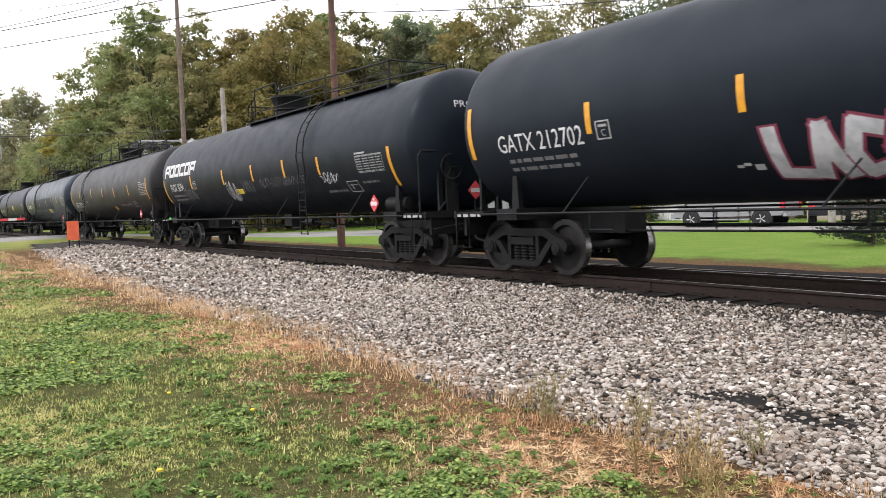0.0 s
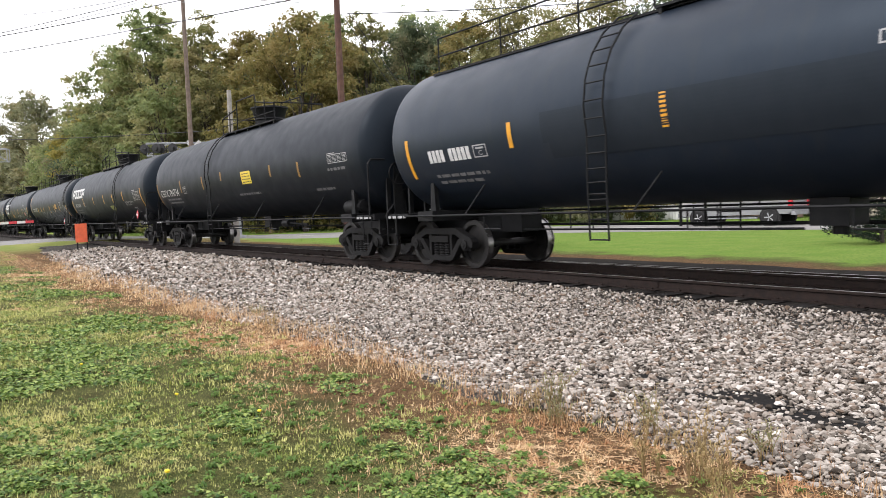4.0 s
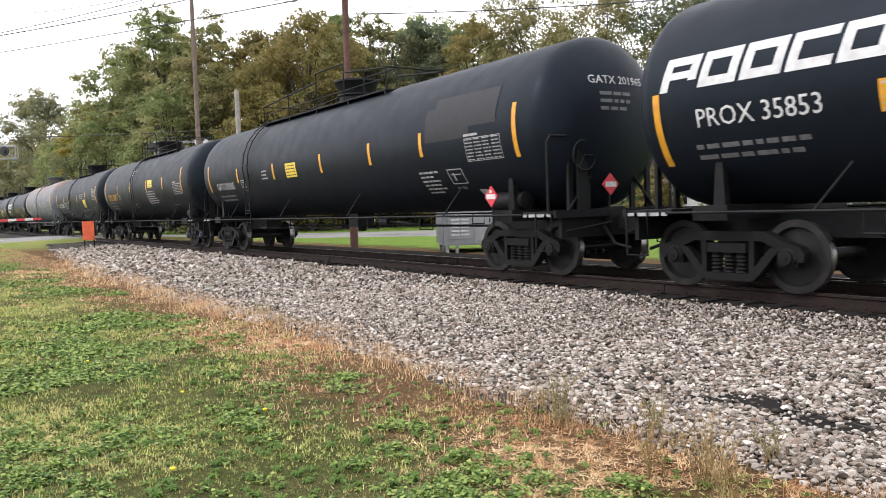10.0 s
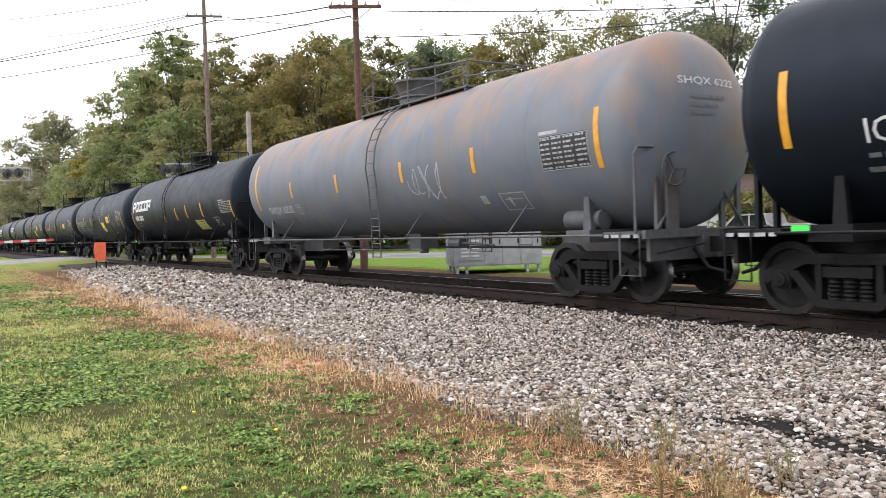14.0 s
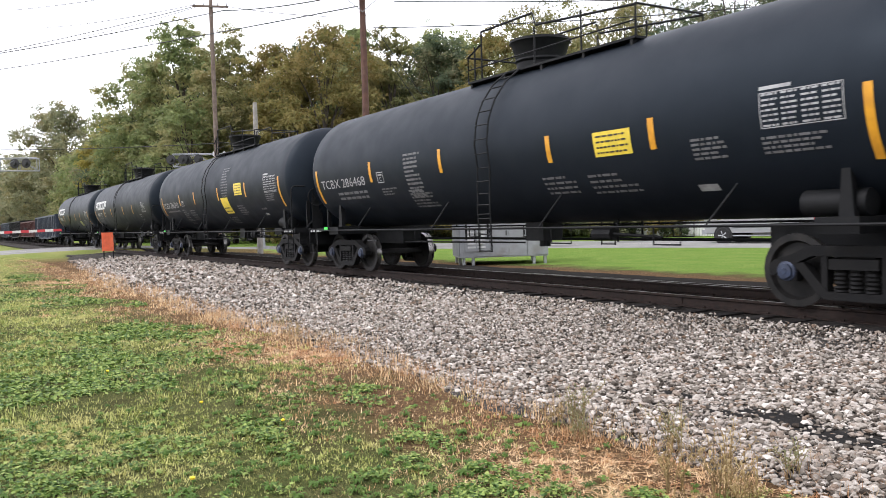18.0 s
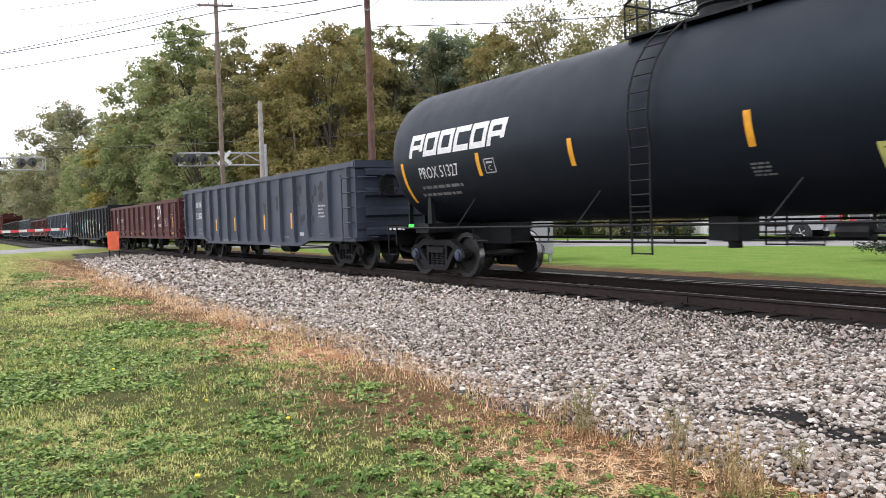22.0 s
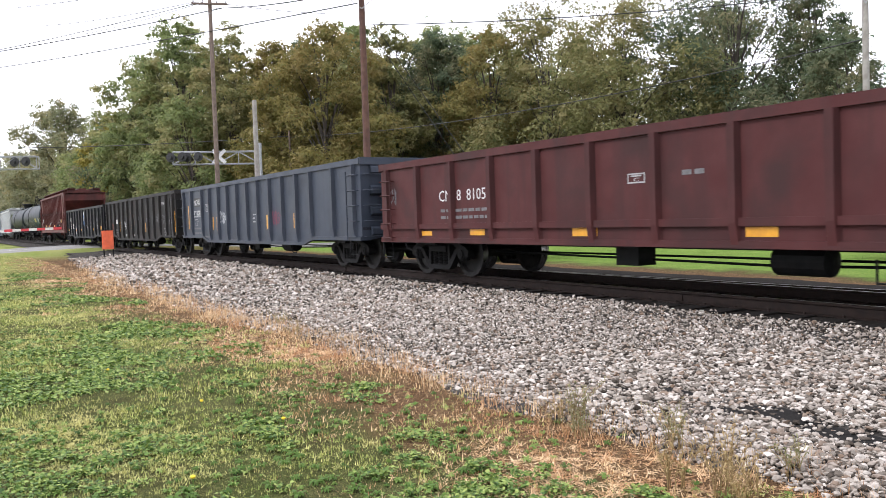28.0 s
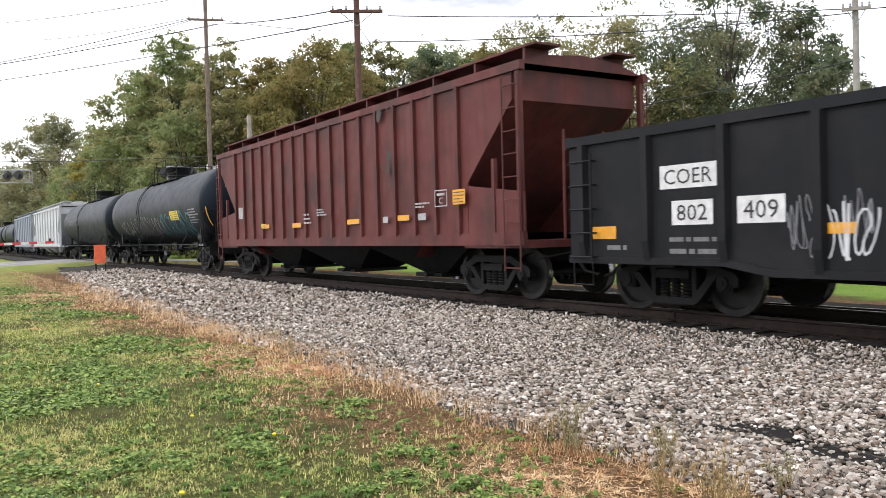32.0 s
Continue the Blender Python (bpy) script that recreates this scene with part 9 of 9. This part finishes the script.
def gate_arm():
    a, b = Vector((-60.5, -13.6, 1.55)), Vector((-57.0, -3.55, 1.72))
    t = thing("crossing_gate", "lowered crossing gate with red and white bands", "crossing gate", pose(a.x, a.y, 0))
    d = b - a
    bm = bmesh.new()
    bm_box(bm, -0.12, 0.12, -0.12, 0.12, 0, 2.6)
    bm_box(bm, -0.3, 0.3, -0.25, 0.25, 0.9, 1.9)
    part("mast", bm, M["alu"], t)
    n = 22
    for c, mat in ((0, "white"), (1, "red")):
        bm = bmesh.new()
        for i in range(c, n, 2):
            m = Matrix.Translation(Vector((0, 0, a.z)) + d * (i / n)) @ d.to_track_quat("X", "Z").to_matrix().to_4x4()
            bm_box(bm, 0, d.length / n, -0.02, 0.02, -0.08, 0.08, m)
        part("arm_band", bm, M[mat], t, f"{mat} bands of the gate arm")
    bm = bmesh.new()
    for u in (0.5, 0.8, 0.98):
        p = Vector((0, 0, a.z + 0.2)) + d * u
        bm_box(bm, p.x - 0.06, p.x + 0.06, p.y - 0.06, p.y + 0.06, p.z - 0.12, p.z + 0.05)
    part("gate_lamp", bm, M["blackplate"], t, "small lamps on the gate arm")


gate_arm()


def orange_marker():
    t = thing("marker_panel", "ribbed orange plastic panel on two dark posts", "barrier", pose(-42.9, -3.15, 0.05, 0, 0, 78))
    bm = bmesh.new()
    n = 9
    for i in range(n):
        a = -0.27 + 0.54 * i / n
        bm_box(bm, a, a + 0.542 / n, -0.02 - 0.02 * (i % 2), 0.02, 0.52, 1.45)
    part("panel", bm, M["orange"], t, "weathered orange ribbed panel")
    for x in (-0.20, 0.24):
        bm = bmesh.new()
        bm_tube(bm, [(x, 0.04, -0.2), (x, 0.04, 1.4)], 0.035, 8)
        part("post", bm, M["frame"], t)


orange_marker()

# ---- beyond the track: equipment enclosure, parked vehicles, fences, houses, shrubs ----
def enclosure():
    """A long grey equipment box on short legs, its doors in panels."""
    t = thing("equipment_enclosure", "grey metal equipment enclosure with louvred door on short legs", "cabinet", pose(-23.1, 4.95, 0.05, 0, 0, 63))
    w, d, h0, h1 = 3.1, 2.4, 0.22, 1.70
    bm = bmesh.new()
    bm_box(bm, 0, w, 0, d, h0, h1)
    bmesh.ops.bevel(bm, geom=bm.edges[:], offset=0.02, segments=2)
    part("body", bm, M["cabinet"], t)
    bm = bmesh.new()
    bm_box(bm, -0.06, w + 0.06, -0.06, d + 0.06, h1 + 0.002, h1 + 0.07)
    part("lid", bm, M["cabinet"], t)
    for x, y in ((0.12, 0.1), (0.45, 0.1), (w - 0.5, 0.1), (w - 0.1, 0.1), (0.12, d - 0.1), (w - 0.1, d - 0.1), (0.12, d * 0.5)):
        bm = bmesh.new()
        bm_box(bm, x - 0.05, x + 0.05, y - 0.05, y + 0.05, -0.1, h0 + 0.02)
        part("leg", bm, M["cabinet"], t)
    cuts = (0.05, 1.05, 1.7, 2.35, w - 0.05)
    for i, (a, b) in enumerate(zip(cuts, cuts[1:])):
        bm = bmesh.new()
        bm_box(bm, a + 0.015, b - 0.015, -0.025, 0.01, h0 + 0.05, h1 - 0.05)
        door = part("door", bm, M["cabinet"], t)
        bm = bmesh.new()
        bm_box(bm, b - 0.10, b - 0.07, -0.055, -0.02, 0.98, 1.14)
        part("handle", bm, M["frame"], door)
        if i == 0:
            bm = bmesh.new()
            bm_box(bm, a + 0.12, b - 0.05, -0.10, -0.02, 0.45, 1.40)
            part("vent_panel", bm, M["cabinet"], door)
            for c in (0, 1):
                for k in range(6):
                    bm = bmesh.new()
                    x0 = a + 0.20 + c * 0.34
                    bm_box(bm, x0, x0 + 0.28, -0.135, -0.095, 0.56 + k * 0.13, 0.62 + k * 0.13)
                    part("louvre_slat", bm, M["white"], door, "pale louvre slat")
    for a, b in ((0.05, 0.8), (0.8, 1.55), (1.55, d - 0.05)):
        bm = bmesh.new()
        bm_box(bm, -0.025, 0.01, a + 0.015, b - 0.015, h0 + 0.05, h1 - 0.05)
        part("end_panel", bm, M["cabinetdark"], t, "darker grey end panel")


def road_wheel(parent, x, y, r, s):
    bm = bmesh.new()
    bm_lathe(bm, [(-0.12, r * 0.62), (-0.125, r * 0.9), (-0.09, r), (0.09, r), (0.125, r * 0.9), (0.12, r * 0.62)], 24, pose(x, y, r, 0, 0, 90))
    w = part("wheel", bm, M["tyre"], parent, "black road tyre", True)
    bm = bmesh.new()
    bm_lathe(bm, [(0.02, 0.0), (0.06, 0.05), (0.04, r * 0.2), (0.10, r * 0.58), (0.11, r * 0.64), (-0.1, r * 0.64)], 20, pose(x, y, r, 0, 0, 90 * s))
    for k in range(5):
        a = k * 1.2566
        bm_tube(bm, [(x, y + s * 0.09, r), (x + r * 0.58 * math.cos(a), y + s * 0.11, r + r * 0.58 * math.sin(a))], 0.035, 6)
    part("rim", bm, M["alu"], w, "silver five-spoke rim", True)


def vehicle(name, label, x, y, heading, paint, side, wheelbase, r, width, glass, extras):
    """A parked road vehicle: side outline with arches, glasshouse, wheels, lamps. Local +x is forward."""
    t = thing(name, label, "vehicle", pose(x, y, 0.02, 0, 0, heading), "parked vehicles")
    bm = bmesh.new()
    bm_prism(bm, side, -width / 2, width / 2)
    bmesh.ops.bevel(bm, geom=bm.edges[:], offset=0.05, segments=2)
    body = part("body", bm, M[paint], t, smooth=True)
    for pts in glass:
        for s in (-1, 1):
            bm = bmesh.new()
            bm_prism(bm, pts, s * (width / 2 - 0.01), s * (width / 2 + 0.006))
            part("side_window", bm, M["glass"], t)
    for nm, (x0, x1, y0, y1, z0, z1), mat, lab in extras:
        bm = bmesh.new()
        bm_box(bm, x0, x1, y0, y1, z0, z1)
        bmesh.ops.bevel(bm, geom=bm.edges[:], offset=0.012, segments=1)
        part(nm, bm, M[mat], t, lab)
    for wx in (-wheelbase / 2, wheelbase / 2):
        for s in (-1, 1):
            bm = bmesh.new()
            bm_lathe(bm, [(-0.16, r + 0.09), (0.02, r + 0.09), (0.025, r * 0.5), (-0.16, r * 0.5)], 24, pose(wx, s * (width / 2 - 0.02), r + 0.02, 0, 0, 90 * s))
            part("wheel_arch", bm, M["tyre"], t)
            road_wheel(t, wx, s * (width / 2 - 0.08), r, s)
    return t


def parked_vehicles():
    w = 2.0
    vehicle("pickup_truck", "grey pickup truck parked beside the far road", -24.75, 24.2, 190, "car",
            [(-2.75, 0.55), (2.75, 0.50), (2.82, 0.85), (2.70, 1.12), (1.45, 1.22), (0.75, 1.82), (-0.75, 1.84), (-0.95, 1.30), (-2.80, 1.28), (-2.85, 0.7)], 3.62, 0.40, w,
            [[(1.25, 1.24), (0.72, 1.74), (0.1, 1.76), (0.1, 1.24)], [(0.0, 1.24), (0.0, 1.76), (-0.68, 1.77), (-0.82, 1.26)]],
            (("front_bumper", (2.72, 2.98, -0.98, 0.98, 0.45, 0.68), "alu", "chrome front bumper"), ("rear_bumper", (-3.0, -2.8, -0.96, 0.96, 0.5, 0.68), "alu", "chrome rear bumper"),
             ("headlight", (2.55, 2.80, 0.62, 1.02, 0.80, 1.02), "white", "clear headlight"), ("headlight", (2.55, 2.80, -1.02, -0.62, 0.80, 1.02), "white", "clear headlight"),
             ("tail_light", (-2.88, -2.70, 0.86, 1.02, 0.85, 1.2), "red", "red tail light"), ("tail_light", (-2.88, -2.70, -1.02, -0.86, 0.85, 1.2), "red", "red tail light"),
             ("running_board", (-1.25, 1.25, 0.98, 1.10, 0.36, 0.42), "alu", "bright side step"), ("running_board", (-1.25, 1.25, -1.10, -0.98, 0.36, 0.42), "alu", "bright side step"),
             ("rub_strip", (-1.3, 1.3, 0.995, 1.02, 0.78, 0.82), "cardark", "dark door strip"), ("grille", (2.76, 2.86, -0.6, 0.6, 0.72, 1.02), "cardark", "dark front grille")))
    vehicle("parked_car", "black car parked with its rear to the track", -22.3, 28.6, 118, "cardark",
            [(-2.2, 0.42), (2.2, 0.40), (2.25, 0.75), (1.2, 0.98), (0.6, 1.52), (-1.3, 1.55), (-2.1, 1.05), (-2.28, 0.7)], 2.7, 0.33, 1.8,
            [[(1.0, 0.99), (0.55, 1.44), (-0.3, 1.46), (-0.3, 0.99)], [(-0.4, 0.99), (-0.4, 1.46), (-1.22, 1.47), (-1.75, 1.02)]],
            (("number_plate", (-2.31, -2.26, -0.26, 0.26, 0.70, 0.84), "white", "pale blank plate"), ("tail_light", (-2.30, -2.1, 0.6, 0.9, 0.78, 0.98), "red", "red tail light"), ("tail_light", (-2.30, -2.1, -0.9, -0.6, 0.78, 0.98), "red", "red tail light")))


def fence(a, b, h, step, mat, label, slat):
    t = thing("fence", label, "fence", pose(a[0], a[1], 0, 0, 0, math.degrees(math.atan2(b[1] - a[1], b[0] - a[0]))))
    ln = math.dist(a, b)
    bm = bmesh.new()
    bm_box(bm, -slat / 2, slat / 2, -0.02, 0.0, 0.06, h - 0.08)
    vs = [bm.verts.new(p) for p in ((-slat / 2, -0.02, h - 0.08), (slat / 2, -0.02, h - 0.08), (0, -0.02, h), (-slat / 2, 0, h - 0.08), (slat / 2, 0, h - 0.08), (0, 0, h))]
    for q in ((0, 1, 2), (5, 4, 3), (1, 4, 5, 2), (3, 0, 2, 5)):
        bm.faces.new([vs[i] for i in q])
    me = to_mesh("picket", bm, M[mat])
    for i in range(int(ln / step) + 1):
        placed("picket", me, t, m=pose(i * step, 0, 0))
    for z in (0.25, h - 0.3):
        bm = bmesh.new()
        bm_box(bm, 0, ln, 0.002, 0.05, z, z + 0.09)
        part("fence_rail", bm, M[mat], t)


def house(x, y, rot, w, d, eave, ridge, mat, label):
    t = thing("house", label, "house", pose(x, y, 0, 0, 0, rot), "houses beyond the road")
    bm = bmesh.new()
    bm_box(bm, -w / 2, w / 2, -d / 2, d / 2, -0.2, eave)
    part("wall", bm, M[mat], t)
    bm = bmesh.new()
    n = int(eave / 0.18)
    for i in range(n):
        z = 0.1 + i * 0.18
        for s in (-1, 1):
            bm_prism(bm, [(-w / 2 - 0.004, z), (w / 2 + 0.004, z), (w / 2 + 0.004, z + 0.16), (-w / 2 - 0.004, z + 0.16)], s * d / 2, s * (d / 2 + 0.022))
    part("siding_board", bm, M[mat], t)
    bm = bmesh.new()
    o = 0.45
    prof = [(-d / 2 - o, eave - 0.12), (-d / 2 - o, eave + 0.05), (0, ridge), (d / 2 + o, eave + 0.05), (d / 2 + o, eave - 0.12), (0, ridge - 0.2)]
    a = [bm.verts.new((-w / 2 - o, p, z)) for p, z in prof]
    b = [bm.verts.new((w / 2 + o, p, z)) for p, z in prof]
    for i in range(6):
        bm.faces.new((a[i], a[(i + 1) % 6], b[(i + 1) % 6], b[i]))
    for q, r in ((a, 1), (b, -1)):
        bm.faces.new([q[0], q[1], q[2], q[5]][::r])
        bm.faces.new([q[5], q[2], q[3], q[4]][::r])
    part("roof", bm, M["shingle"], t)
    for s in (-1, 1):
        bm = bmesh.new()
        g = [bm.verts.new((s * w / 2 + dx, p, z)) for dx in (0, -s * 0.1) for p, z in ((-d / 2, eave), (d / 2, eave), (0, ridge - 0.12))]
        bm.faces.new(g[:3])
        bm.faces.new(g[3:][::-1])
        part("gable", bm, M[mat], t)
    for i in range(3):
        cx = -w / 2 + w * (i + 0.5) / 3
        bm = bmesh.new()
        z0, z1, hw = (0.9, 2.2, 0.5) if i != 1 else (0.1, 2.15, 0.46)
        bm_box(bm, cx - hw, cx + hw, -d / 2 - 0.06, -d / 2 + 0.02, z0, z1)
        win = part("window" if i != 1 else "door", bm, M["white"], t, "white frame")
        bm = bmesh.new()
        bm_box(bm, cx - hw + 0.08, cx + hw - 0.08, -d / 2 - 0.075, -d / 2 - 0.05, z0 + 0.08 if i != 1 else 1.2, z1 - 0.08)
        part("pane", bm, M["glass"], win)


def spruce_shrub(x, y, h, w):
    """A low, broad spruce: drooping sprays of needles round many short boughs."""
    rng = np.random.default_rng(77)
    t = thing("spruce_shrub", "dark green spruce shrub on the far lawn", "shrub", pose(x, y, 0))
    bm = bmesh.new()
    bm_tube(bm, [(0, 0, -0.1), (0, 0, h * 0.9)], 0.07, 7, r1=0.02)
    cs, ds = [], []
    for i in range(130):
        k = rng.uniform(0.02, 1.0)
        a = rng.uniform(0, 6.283)
        ln = w / 2 * (1 - k) ** 0.75 * rng.uniform(0.8, 1.1) + 0.12
        p0 = Vector((0, 0, h * k))
        p1 = Vector((ln * math.cos(a), ln * math.sin(a), h * k + 0.15 * ln))
        bm_tube(bm, [p0, p1], 0.014, 4, r1=0.005)
        for j in range(24):
            cs.append(p0.lerp(p1, 0.2 + 0.8 * j / 23) + Vector(rng.normal(0, 0.05, 3)))
            ds.append((p1 - p0).normalized())
    part("stem", bm, M["bark"], t)
    c, d = np.array([tuple(q) for q in cs]), np.array([tuple(q) for q in ds])
    c, d = np.repeat(c, 4, 0), np.repeat(d, 4, 0)
    u = d * 0.6 + rng.normal(size=c.shape) * 0.55
    u /= np.linalg.norm(u, axis=1)[:, None]
    s = np.cross(u, rng.normal(size=c.shape))
    s /= np.linalg.norm(s, axis=1)[:, None]
    ln = rng.uniform(0.08, 0.18, (len(c), 1))
    v = np.stack([c - s * 0.012, c + s * 0.012, c + u * ln], 1).reshape(-1, 3)
    placed("needles", tri_mesh("needles", v, np.arange(len(v)).reshape(-1, 3), M["leafs"]), t)


enclosure()
parked_vehicles()
fence((-39.5, 32.2), (-33.2, 31.6), 1.05, 0.14, "siding", "white picket fence before a house", 0.09)
fence((-33.0, 33.2), (-27.6, 33.9), 1.7, 0.16, "fencewood", "brown wooden board fence beyond the road", 0.15)
house(-40.5, 38.5, 35, 9.0, 7.0, 2.9, 4.9, "siding", "white house with a brown shingle roof")
house(-23.4, 37.2, 25, 8.5, 7.0, 3.3, 5.4, "tansiding", "tan house with a brown shingle roof")
spruce_shrub(-12.3, 13.4, 2.4, 3.3)
for i, (bx, by) in enumerate(((-37.3, 31.0), (-36.2, 31.0))):
    bush(bx, by, 1.0, 0.9, "leafd", 600 + i, 1500, 0.06, label="small round clipped bush by a white fence", group="clipped bushes")

# ---- movement ----
def run(t):
    """How far the train has run since the start: a steady pace that grows a little."""
    return K * (13.5 * t + 0.0086 * t * t)


def motions():
    for car, marks, half, q, shell in BUILT:
        walk(car, [(t, pose(q + run(t), 0, RAIL)) for t in range(0, 33, 2)])
    for w, a, along, q in WHEELS:
        # turn the wheels while the car is near enough to tell
        far, near = -60.0, 14.0
        t0 = max(0.0, min(32.0, solve_time(far - q - along)))
        t1 = max(0.0, min(32.0, solve_time(near - q - along)))
        rows = [(0.0, pose(a, 0, WHEEL_R))]
        t = t0
        turned = 0.0
        while t < t1:
            if frame(t) > frame(rows[-1][0]):
                rows.append((t, pose(a, 0, WHEEL_R, 0, math.degrees((run(t) - run(t0)) / WHEEL_R) % 360, 0)))
            t += 1 / 30
            t = round(t * 30) / 30
        rows.append((32.0, rows[-1][1])) if frame(rows[-1][0]) < frame(32.0) else None
        walk(w, rows)


def solve_time(s):
    """When the train has run s metres."""
    s = s / K
    d = 13.5 ** 2 + 4 * 0.0086 * s
    return -1.0 if d < 0 else (-13.5 + math.sqrt(d)) / (2 * 0.0086)


motions()
